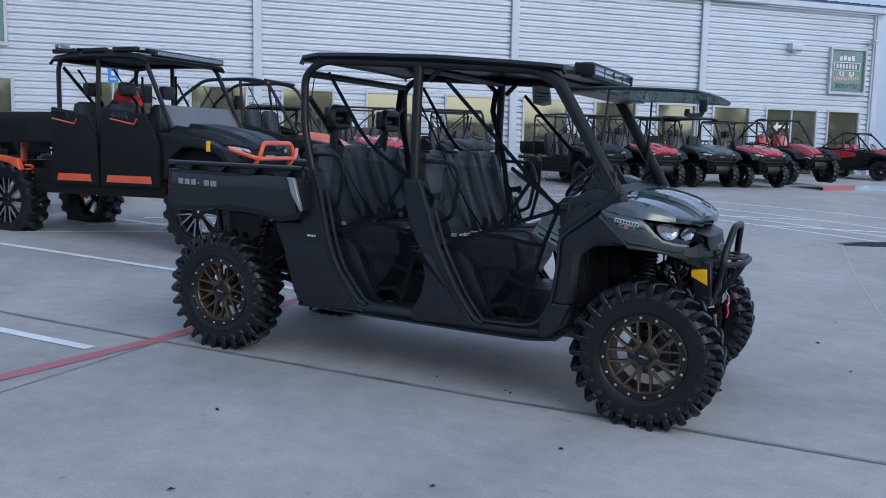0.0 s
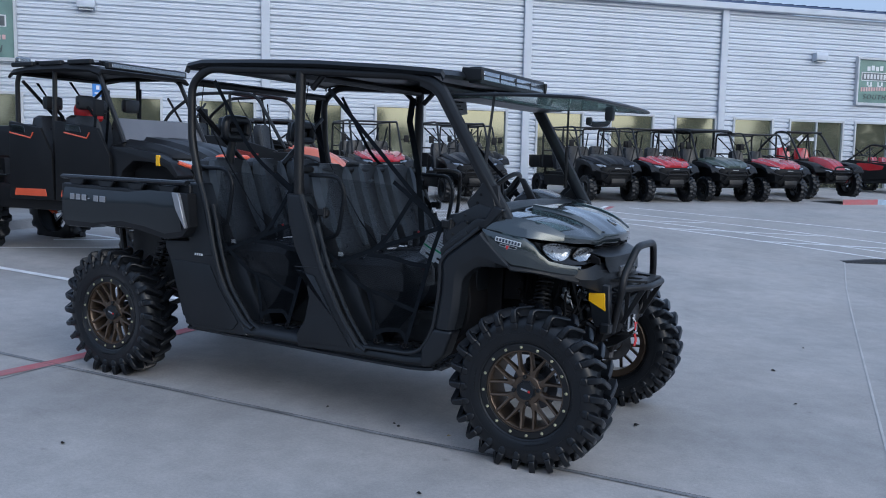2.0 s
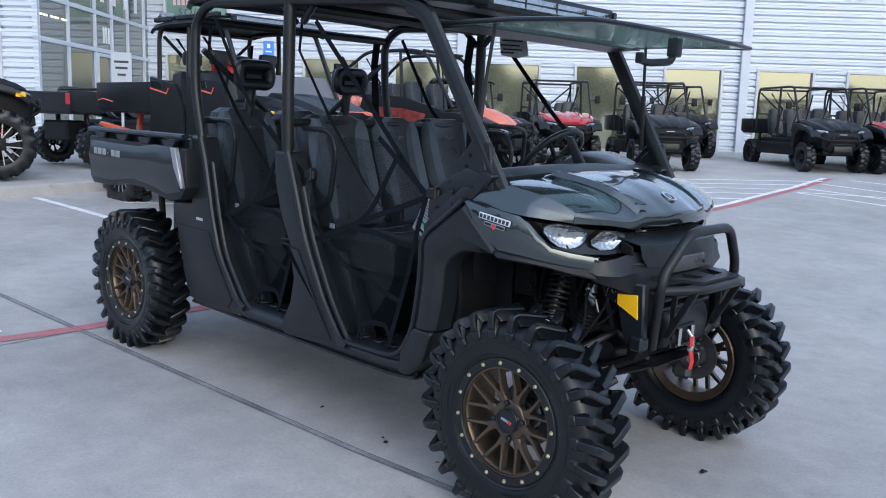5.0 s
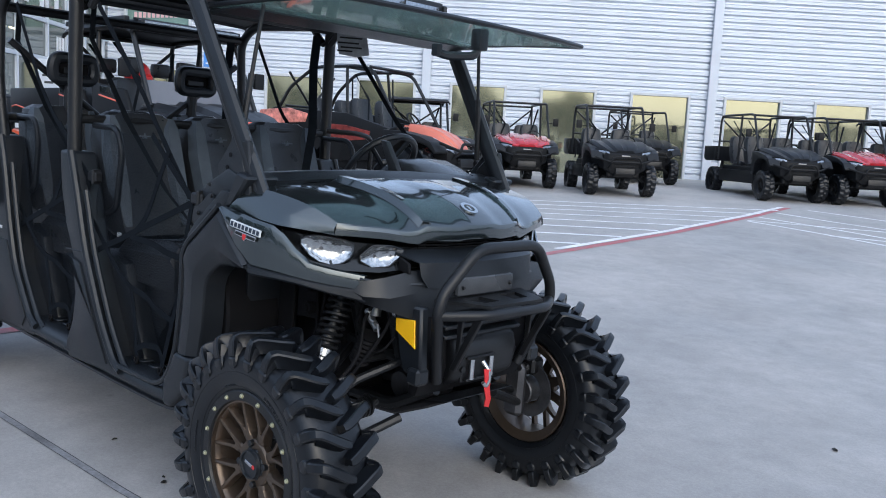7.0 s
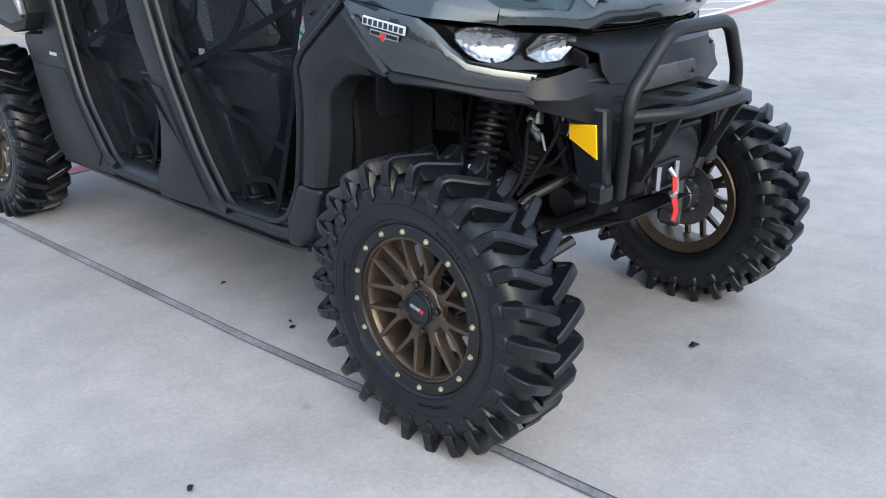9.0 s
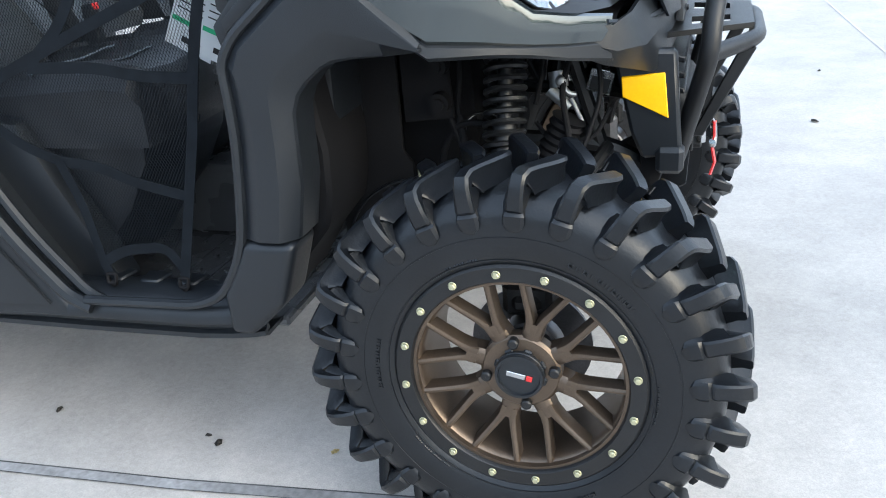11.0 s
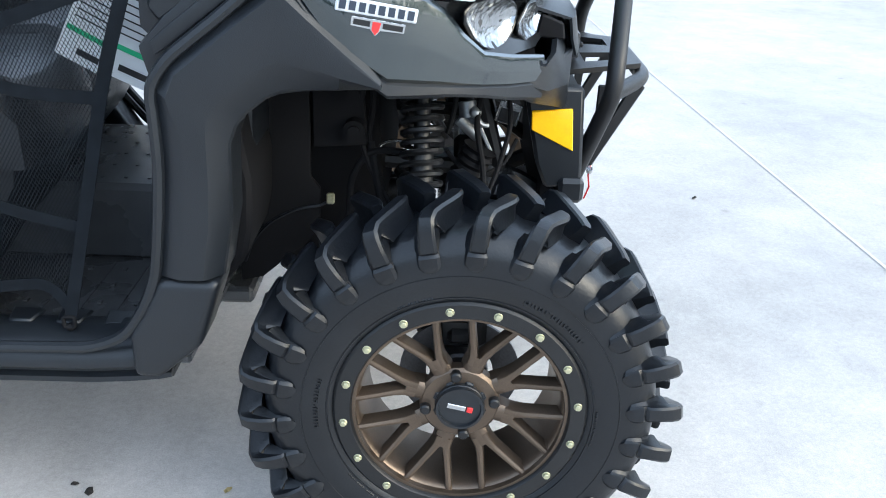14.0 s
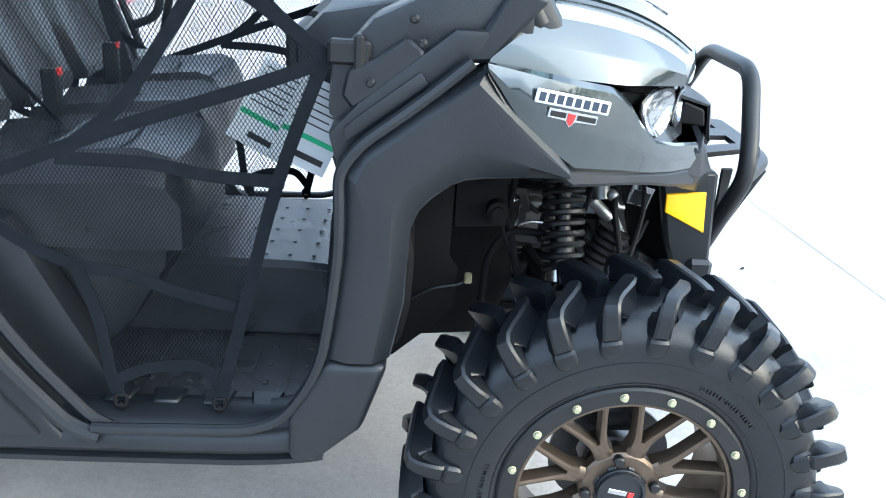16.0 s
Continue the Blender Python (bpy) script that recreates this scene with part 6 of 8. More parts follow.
# -- centre and rear door mouldings
B_CLAD = [(-1.615, 1.31), (-1.50, 1.31), (-1.435, 1.15), (-1.345, 0.90), (-1.185, 0.62), (-1.085, 0.46), (-1.05, 0.415), (-1.50, 0.395), (-1.515, 0.47), (-1.455, 0.57), (-1.43, 0.70), (-1.47, 0.86), (-1.545, 0.99), (-1.595, 1.14)]
C_CLAD = [(-2.40, 1.33), (-2.295, 1.33), (-2.245, 1.20), (-2.165, 0.89), (-2.095, 0.70), (-1.925, 0.47), (-1.88, 0.40), (-2.34, 0.385), (-2.415, 0.44), (-2.50, 0.70), (-2.60, 0.90), (-2.59, 0.945), (-2.39, 0.96)]
for s in (-1, 1):
    for name, line, bead in (("middle_moulding", B_CLAD, [(-1.515, 1.31), (-1.45, 1.15), (-1.36, 0.90), (-1.20, 0.62), (-1.08, 0.475), (-1.02, 0.45)]), ("rear_moulding", C_CLAD, [(-2.31, 1.33), (-2.26, 1.20), (-2.18, 0.89), (-2.11, 0.70), (-1.93, 0.485), (-1.86, 0.455)])):
        bm = bm_new()
        prism(bm, line, s * 0.62, s * 0.738, 0.02, seg=3)
        mould = part(name, bm, PLASTIC, hero, "matt black door moulding")
        bm = bm_new()
        tube(bm, [(x + 0.012, s * 0.735, z) for x, z in bead], 0.017, 0.08, 8)
        tube(bm, [(x + 0.055, s * 0.715, z) for x, z in bead[1:]], 0.013, 0.08, 8)
        part("door_bead", bm, PLASTIC, mould)
        bm = bm_new()
        q = bead[2]
        tube(bm, [(q[0] - 0.17, s * 0.737, q[1] - 0.02), (q[0] + 0.0, s * 0.737, q[1] - 0.01)], 0.004, 0, 6)
        part("seam", bm, BLACK_METAL, mould)
    for name, line in (("lower_panel", [(-2.53, 0.82), (-2.20, 0.82), (-2.12, 0.68), (-1.96, 0.48), (-2.0, 0.425), (-2.36, 0.425), (-2.42, 0.47), (-2.50, 0.70)]), ("lower_panel", [(-1.52, 0.86), (-1.385, 0.84), (-1.23, 0.60), (-1.12, 0.455), (-1.49, 0.435), (-1.49, 0.47), (-1.435, 0.57), (-1.41, 0.70), (-1.45, 0.85)])):
        bm = bm_new()
        prism(bm, line, s * 0.72, s * 0.746, 0.008, seg=2)
        part(name, bm, PLASTIC, hero)
    # inner door-sill wedge ahead of each seat base
    for x0 in (-1.20, -2.04) if s < 0 else (-2.04,):
        bm = bm_new()
        prism(bm, [(x0 + 0.02, 0.86), (x0 - 0.20, 0.90), (x0 - 0.20, 0.46), (x0 + 0.22, 0.46)], s * 0.56, s * 0.64, 0.02, seg=2)
        part("seat_side", bm, PLASTIC, hero)
bm = bm_new()
for u in range(4):
    box(bm, (-2.33 + u * 0.018, -0.7415, 0.868), (-2.318 + u * 0.018, -0.7385, 0.882))
part("side_mark", bm, FRAME_WHITE, hero)

# -- cargo box
# body paint darkened for the box sides, standing in for their dark reflections
BOX_DIMMED = material("dimmed_box_paint", (0.018, 0.022, 0.025), 0.32, metal=0.2, vary=0.08, scale=3, coat=0.25)
bm = bm_new()
BED = [(-3.50, 1.26), (-3.50, 1.01), (-3.45, 0.965), (-3.19, 0.972), (-3.12, 1.00), (-2.80, 1.00), (-2.50, 0.955), (-2.37, 0.98), (-2.31, 1.05), (-2.33, 1.26)]
for s in (-1, 1):
    prism(bm, BED, s * 0.70, s * 0.815, 0.015, seg=2)
box(bm, (-3.50, -0.72, 0.98), (-3.44, 0.72, 1.27), 0.01)
box(bm, (-2.40, -0.72, 1.02), (-2.34, 0.72, 1.27), 0.01)
box(bm, (-3.48, -0.72, 0.98), (-2.36, 0.72, 1.03))
bed = part("cargo_box", bm, DARK_PAINT, hero, "dark grey cargo box")
for s in (-1, 1):
    bm = bm_new()
    outline_top = [(-3.46, 1.235), (-3.18, 1.235), (-2.86, 1.237), (-2.66, 1.262), (-2.52, 1.262), (-2.40, 1.262)]
    outline_low = [(-3.46, 1.00), (-3.19, 1.00), (-2.92, 1.037), (-2.70, 1.018), (-2.52, 0.985), (-2.365, 1.015)]
    rows = []
    for (xt, zt_), (xl, zl) in zip(outline_top, outline_low):
        def across(v, y):
            return (xt + (xl - xt) * v, s * y, zt_ + (zl - zt_) * v)
        rows.append([across(0.0, 0.795), across(0.0, 0.815), across(0.05, 0.822), across(0.36, 0.838), across(0.40, 0.838), across(0.93, 0.820), across(1.0, 0.812), across(1.0, 0.795)])
    sheet(bm, rows, 0.006)
    part("box_panel", bm, BOX_DIMMED, bed, "glossy dark green-grey cargo box side", 20)
    bm = bm_new()
    prism(bm, [(-2.44, 1.262), (-2.385, 1.262), (-2.315, 1.05), (-2.325, 1.04), (-2.40, 1.15)], s * 0.815, s * 0.843, 0.004)
    part("box_corner", bm, GREY_LIGHT, bed, "pale silver corner facet")
    bm = bm_new()
    tube(bm, [(-3.50, s * 0.80, 1.305), (-2.345, s * 0.80, 1.325)], 0.026, 0, 8, flat=0.6)
    for k in range(4):
        x0 = -3.40 + k * 0.28
        prism(bm, [(x0, 1.255), (x0 + 0.10, 1.255), (x0 + 0.13, 1.30), (x0 - 0.03, 1.30)], s * 0.775, s * 0.815, 0.006)
    box(bm, (-3.49, min(s * 0.72, s * 0.76), 1.25), (-2.36, max(s * 0.72, s * 0.76), 1.315), 0.008)
    part("box_rail", bm, PLASTIC, bed)
    for k, w in enumerate((0.045, 0.045, 0.045, 0.02, 0.045, 0.055)):
        x0 = -3.385 + k * 0.058
        if s > 0:
            x0 = -2.8 - k * 0.058
        bm = bm_new()
        box(bm, (x0, s * 0.8365 - 0.004, 1.155 + 0.012 * (w < 0.03)), (x0 + w, s * 0.8365 + 0.003, 1.195 - 0.02 * (w < 0.03)), 0.003)
        part("box_mark", bm, GREY_LIGHT, bed)
    bm = bm_new()
    box(bm, (-3.515, min(s * 0.70, s * 0.80), 1.05), (-3.49, max(s * 0.70, s * 0.80), 1.25), 0.01, seg=2)
    part("tail_light", bm, RED_PLASTIC, bed, "red tail light")
# rear frame, engine and arms seen below the box
bm = bm_new()
box(bm, (-3.40, -0.30, 0.50), (-2.50, 0.30, 0.95), 0.03)
tube(bm, [(-2.45, -0.38, 0.42), (-3.35, -0.38, 0.62), (-3.40, -0.38, 0.95)], 0.022, 0.05, 8)
tube(bm, [(-2.45, 0.38, 0.42), (-3.35, 0.38, 0.62), (-3.40, 0.38, 0.95)], 0.022, 0.05, 8)
part("rear_frame", bm, BLACK_METAL, hero)
for s in (-1, 1):
    bm = bm_new()
    for xa in (-2.72, -3.20):
        tube(bm, [(xa, s * 0.30, 0.52), (BASE + (xa - BASE) * 0.15, s * 0.60, 0.36)], 0.018, 0, 8)
        tube(bm, [(xa, s * 0.30, 0.70), (BASE + (xa - BASE) * 0.15, s * 0.60, 0.48)], 0.015, 0, 8)
    tube(bm, [(BASE, s * 0.28, 0.52), (BASE, s * 0.6, HUB_Z)], 0.016, 0, 8)
    part("rear_arm", bm, BLACK_METAL, hero)
    top, bot_ = Vector((-2.88, s * 0.42, 0.95)), Vector((-2.95, s * 0.52, 0.55))
    ax = bot_ - top
    fr = ax.to_track_quat("Z", "Y").to_matrix().to_4x4()
    bm = bm_new()
    tube(bm, [Matrix.Translation(top) @ fr @ Vector((0.044 * math.cos(a), 0.044 * math.sin(a), ax.length * (0.02 + 0.80 * a / (17 * math.pi)))) for a in [17 * math.pi * k / 136 for k in range(137)]], 0.0085, 0, 6)
    tube(bm, [top, bot_], 0.018, 0, 8)
    part("rear_spring", bm, BLACK_METAL, hero)
    bm = bm_new()
    tube(bm, [(-2.55, s * 0.55, 0.92), (-2.66, s * 0.60, 0.97), (-2.76, s * 0.58, 0.93)], 0.012, 0.04, 8)
    part("breather_pipe", bm, GREY_LIGHT, hero)

# -- seats
def seat_back(bm, y0, y1, x0, z0, x1, z1):
    """A padded back leaning from (x0, z0) up to (x1, z1)."""
    rings = []
    for u, inset, thick in ((0, 0.02, 0.05), (0.06, 0.0, 0.085), (0.45, 0.0, 0.095), (0.8, 0.008, 0.085), (0.95, 0.03, 0.07), (1.0, 0.07, 0.04)):
        x, z = x0 + (x1 - x0) * u - 0.03 * math.sin(math.pi * u), z0 + (z1 - z0) * u
        a, b = y0 + inset, y1 - inset
        m = (a + b) / 2
        rings.append([(x - thick, a, z), (x - 0.01, a - 0.0, z), (x + thick * 0.55, a + 0.03, z), (x + thick * 0.30, a + 0.09, z), (x + thick * 0.22, m, z), (x + thick * 0.30, b - 0.09, z), (x + thick * 0.55, b - 0.03, z), (x - 0.01, b, z), (x - thick, b, z)])
    loft(bm, rings)


def cushion(bm, y0, y1, x0, x1, z):
    rings = []
    for u, h, ins in ((0, 0.05, 0.03), (0.05, 0.16, 0.01), (0.4, 0.18, 0.0), (0.82, 0.197, 0.0), (0.93, 0.18, 0.006), (0.985, 0.13, 0.012), (1.0, 0.07, 0.03)):
        x = x0 + (x1 - x0) * u
        a, b = y0 + ins, y1 - ins
        m = (a + b) / 2
        rings.append([(x, a, z), (x, a, z + h * 0.7), (x, a + 0.04, z + h), (x, a + 0.10, z + h * 0.88), (x, m, z + h * 0.84), (x, b - 0.10, z + h * 0.88), (x, b - 0.04, z + h), (x, b, z + h * 0.7), (x, b, z)])
    loft(bm, rings)


for xs_ in (0.0, -0.83):
    for y0, y1, x_front in ((-0.60, -0.20, -0.86), (-0.17, 0.17, -0.91), (0.20, 0.60, -0.96)):
        bm = bm_new()
        seat_back(bm, y0, y1, -1.36 + xs_, 0.95, -1.57 + xs_, 1.49)
        back = part("seat_back", bm, SEAT_VINYL, hero, "black padded seat back with grey side bolsters")
        for s in (-1, 1):
            yc = y0 + 0.056 if s < 0 else y1 - 0.056
            bm = bm_new()
            rings = []
            for u, w, d in ((0.08, 0.026, 0.03), (0.3, 0.046, 0.05), (0.65, 0.050, 0.052), (0.88, 0.040, 0.045), (0.97, 0.016, 0.03)):
                x, z = -1.36 + xs_ - 0.21 * u - 0.03 * math.sin(math.pi * u), 0.95 + 0.54 * u
                rings.append([(x + d * 0.2, yc - w, z), (x + d + 0.012, yc - w * 0.6, z), (x + d + 0.016, yc + w * 0.6, z), (x + d * 0.2, yc + w, z)])
            loft(bm, rings)
            part("bolster", bm, SEAT_GREY, back, "grey vinyl bolster", 60)
        bm = bm_new()
        yc = (y0 + y1) / 2
        box(bm, (-1.500 + xs_, yc - 0.035, 1.385), (-1.494 + xs_, yc + 0.035, 1.391))
        prism(bm, [(yc - 0.012, 1.376), (yc + 0.012, 1.376), (yc, 1.402)], -1.500 + xs_, -1.493 + xs_, 0, plane="yz")
        part("stitched_mark", bm, SEAT_GREY, back)
        bm = bm_new()
        cushion(bm, y0, y1, -1.36 + xs_, x_front + xs_, 0.79)
        cush = part("seat_cushion", bm, SEAT_VINYL, hero, "black padded seat cushion")
        bm = bm_new()
        for x in (-1.02 + xs_, -1.15 + xs_):
            tube(bm, [(x, y0 + 0.02, 0.958), (x, y0 + 0.10, 0.962), (x, yc, 0.956), (x, y1 - 0.10, 0.962), (x, y1 - 0.02, 0.958)], 0.004, 0.01, 5)
        part("piping", bm, SEAT_GREY, cush)
    for y0, y1, back_by in ((-0.56, -0.19, 0.02), (-0.18, 0.18, 0.07), (0.19, 0.56, 0.12)):
        bm = bm_new()
        prism(bm, [(-1.42 + xs_, 0.41), (-1.13 - back_by + xs_, 0.41), (-1.07 - back_by + xs_, 0.50), (-0.96 - back_by + xs_, 0.62), (-0.89 - back_by + xs_, 0.74), (-0.87 - back_by + xs_, 0.86), (-1.42 + xs_, 0.86)], y0, y1, 0.02, seg=2)
        part("seat_base", bm, PLASTIC, hero)
    # belts: shoulder strap from the cage to the buckle
    for s in (-1, 1):
        bm = bm_new()
        sheet(bm, [[(-1.60 + xs_, s * 0.60, 1.80), (-1.57 + xs_, s * 0.635, 1.80)], [(-1.45 + xs_, s * 0.50, 1.46), (-1.43 + xs_, s * 0.54, 1.47)], [(-1.33 + xs_, s * 0.36, 1.14), (-1.31 + xs_, s * 0.40, 1.16)], [(-1.22 + xs_, s * 0.22, 0.92), (-1.20 + xs_, s * 0.25, 0.93)]], 0.003)
        sheet(bm, [[(-1.58 + xs_, s * 0.60, 1.97), (-1.55 + xs_, s * 0.635, 1.97)], [(-1.60 + xs_, s * 0.60, 1.80), (-1.57 + xs_, s * 0.635, 1.80)]], 0.003)
        part("seat_belt", bm, WEBBING, hero, "black webbing seat belt")
        bm = bm_new()
        box(bm, (-1.27 + xs_, s * 0.20 - 0.015, 0.95), (-1.23 + xs_, s * 0.20 + 0.015, 1.06), 0.006)
        buckle = part("buckle", bm, PLASTIC, hero)
        bm = bm_new()
        box(bm, (-1.235 + xs_, s * 0.20 - 0.01, 1.045), (-1.226 + xs_, s * 0.20 + 0.01, 1.062), 0.002)
        part("buckle_button", bm, RED_PLASTIC, buckle)
        # small white care tag at the seat edge
        bm = bm_new()
        box(bm, (-1.31 + xs_, s * 0.612 - 0.002, 0.955), (-1.275 + xs_, s * 0.612 + 0.002, 0.978))
        part("care_tag", bm, PAPER, hero)
# speaker pods on the rear cage bar
for y in (-0.36, 0.36):
    bm = bm_new()
    ring = [(y - 0.098, 1.628), (y + 0.098, 1.628), (y + 0.112, 1.68), (y + 0.098, 1.742), (y - 0.098, 1.742), (y - 0.112, 1.68)]
    tube(bm, [(-2.345, py, pz) for py, pz in ring], 0.030, 0.03, 10, closed=True)
    box(bm, (-2.415, y - 0.105, 1.615), (-2.365, y + 0.105, 1.755), 0.02, seg=2)
    tube(bm, [(-2.38, y, 1.62), (-2.40, y, 1.44)], 0.03, 0, 10)
    pod = part("headrest_pod", bm, PLASTIC, hero, "black hollow-fronted headrest pod")
    # black plate at the back of the hollow, its shade put into the colour
    bm = bm_new()
    box(bm, (-2.366, y - 0.085, 1.64), (-2.358, y + 0.085, 1.73), 0.003)
    part("pod_recess_shade", bm, LINER, pod)
    bm = bm_new()
    box(bm, (-2.360, y - 0.05, 1.66), (-2.345, y + 0.05, 1.69), 0.004)
    part("pod_plate", bm, PLASTIC, pod)


# -- door nets: webbing straps round a fine mesh
def clip_line(p, d, poly):
    """Stretches of the line p + t d inside the outline."""
    ts = []
    for (x0, y0), (x1, y1) in zip(poly, poly[1:] + poly[:1]):
        ex, ey = x1 - x0, y1 - y0
        den = d[0] * ey - d[1] * ex
        if abs(den) > 1e-9:
            t = ((x0 - p[0]) * ey - (y0 - p[1]) * ex) / den
            u = ((x0 - p[0]) * d[1] - (y0 - p[1]) * d[0]) / den
            if 0 <= u < 1:
                ts.append(t)
    ts.sort()
    return list(zip(ts[::2], ts[1::2]))


NET = [(-0.580, 1.195), (-0.695, 1.290), (-0.90, 1.40), (-1.36, 1.42), (-1.40, 1.10), (-1.36, 0.98), (-1.203, 0.885), (-1.122, 0.823), (-1.035, 0.782), (-1.005, 0.66), (-0.994, 0.545), (-0.93, 0.573), (-0.819, 0.584), (-0.783, 0.54)]
STRAPS = [[(-0.580, 1.198), (-0.671, 0.961), (-0.785, 0.50)], [(-0.584, 1.19), (-0.732, 1.132), (-0.933, 1.06), (-1.191, 0.955), (-1.40, 0.87)], [(-0.575, 1.20), (-0.695, 1.290), (-0.90, 1.42)], [(-0.75, 1.37), (-0.884, 1.165), (-0.95, 1.08), (-1.06, 0.995)], [(-1.40, 1.02), (-1.203, 0.89), (-1.122, 0.826), (-1.035, 0.785), (-0.953, 0.776), (-0.862, 0.733), (-0.725, 0.700)], [(-1.06, 0.995), (-0.891, 0.993), (-0.792, 0.971), (-0.665, 0.966)], [(-1.04, 0.785), (-1.01, 0.687), (-0.994, 0.535), (-0.979, 0.495)], [(-0.994, 0.54), (-0.93, 0.573), (-0.819, 0.584), (-0.78, 0.53)]]


def net_y(x, z, s):
    return s * (0.675 + 0.02 * math.sin((x + 1.0) * 5) * math.sin(z * 6))


TOP_STRAP = [(-0.60, 1.21), (-0.98, 1.56), (-1.36, 1.93)]
REAR_STRAP = [(-0.60, 1.21), (-1.09, 1.52), (-1.40, 1.97)]
for xs_ in (0.0, -0.835):
    for s in (-1, 1):
        bm = bm_new()
        step, hw = (0.0063, 0.0006) if s < 0 else (0.0105, 0.0006)
        for ang in (58, -58):
            d = (math.cos(radians(ang)), math.sin(radians(ang)))
            nrm = (-d[1], d[0])
            for k in range(-190, 191):
                p = (-0.98 + nrm[0] * k * step, 0.96 + nrm[1] * k * step)
                for t0, t1 in clip_line(p, d, NET):
                    n = max(1, int((t1 - t0) / 0.12))
                    last = None
                    for i in range(n + 1):
                        t = t0 + (t1 - t0) * i / n
                        x, z = p[0] + d[0] * t, p[1] + d[1] * t
                        y = net_y(x, z, s)
                        row = [bm.verts.new((x + xs_ - nrm[0] * hw, y, z - nrm[1] * hw)), bm.verts.new((x + xs_ + nrm[0] * hw, y, z + nrm[1] * hw))]
                        if last:
                            bm.faces.new((last[0], last[1], row[1], row[0]))
                        last = row
        net = part("door_net", bm, WEBBING, hero, "black mesh door net with webbing straps", 0)
        for line in STRAPS + [TOP_STRAP if xs_ == 0 else REAR_STRAP]:
            bm = bm_new()
            pts = rounded([(x, 0, z) for x, z in line], 0.12)
            rows = []
            for i, p in enumerate(pts):
                d = (pts[min(i + 1, len(pts) - 1)] - pts[max(i - 1, 0)]).normalized()
                nv = Vector((-d.z, 0, d.x)) * 0.0122
                y = net_y(p.x, p.z, s) + s * 0.004
                rows.append([(p.x + xs_ - nv.x, y, p.z - nv.z), (p.x + xs_ + nv.x, y, p.z + nv.z)])
            sheet(bm, rows, 0.003)
            part("strap", bm, WEBBING, net)
        bm = bm_new()
        box(bm, (-0.575 + xs_, min(s * 0.672, s * 0.705), 1.19), (-0.50 + xs_, max(s * 0.672, s * 0.705), 1.232), 0.006, None)
        box(bm, (-0.53 + xs_, min(s * 0.67, s * 0.711), 1.18), (-0.512 + xs_, max(s * 0.67, s * 0.711), 1.243), 0.005)
        part("net_latch", bm, BLACK_METAL, net)
        for x in (-0.785, -0.979):
            bm = bm_new()
            tube(bm, [(x - 0.012 + xs_, s * 0.682, 0.512), (x - 0.010 + xs_, s * 0.686, 0.490), (x + 0.010 + xs_, s * 0.686, 0.490), (x + 0.012 + xs_, s * 0.682, 0.512)], 0.0045, 0.006, 8, closed=True)
            box(bm, (x - 0.007 + xs_, min(s * 0.672, s * 0.688), 0.480), (x + 0.007 + xs_, max(s * 0.672, s * 0.688), 0.496), 0.004)
            part("net_hook", bm, LINER, net)
# papers hung beside the dash
GREEN_INK = material("green_print", (0.03, 0.32, 0.14), 0.6, vary=0.05)
for k, (y, z0, tilt) in enumerate(((-0.572, 1.075, 28), (-0.592, 1.055, 24))):
    m = Matrix.Translation((-0.69 + 0.08 * k, y, z0)) @ Matrix.Rotation(radians(tilt), 4, "Y")
    bm = bm_new()
    box(bm, (-0.056, -0.0008, -0.085), (0.056, 0.0008, 0.085), 0, m)
    doc = part("sales_paper", bm, PAPER, hero, "white printed sales paper with a green band")
    bm = bm_new()
    box(bm, (-0.052, -0.0018, -0.030), (0.052, 0.0018, -0.020), 0, m)
    part("print_band", bm, GREEN_INK, doc)
    bm = bm_new()
    for j in range(6):
        box(bm, (-0.045, -0.0018, 0.07 - j * 0.014), (0.025 + 0.015 * (j % 2), 0.0018, 0.0725 - j * 0.014), 0, m)
    box(bm, (-0.02, -0.0018, -0.068), (0.045, 0.0018, -0.056), 0, m)
    part("print", bm, DARK_PAINT, doc)

# ---- the other parked vehicles (x ahead, z up; origin on the ground under the front axle) ----
SOFT_BLACK = material("fleet_black_plastic", (0.0095, 0.010, 0.011), 0.5, vary=0.15, scale=5, spec=0.25)
SILVER_RIM = material("machined_wheel", (0.45, 0.46, 0.48), 0.3, metal=0.9, vary=0.15, scale=9)
SMOKE = material("smoked_screen", (0.16, 0.16, 0.17), 0.15, metal=0.2, vary=0.1, scale=2)


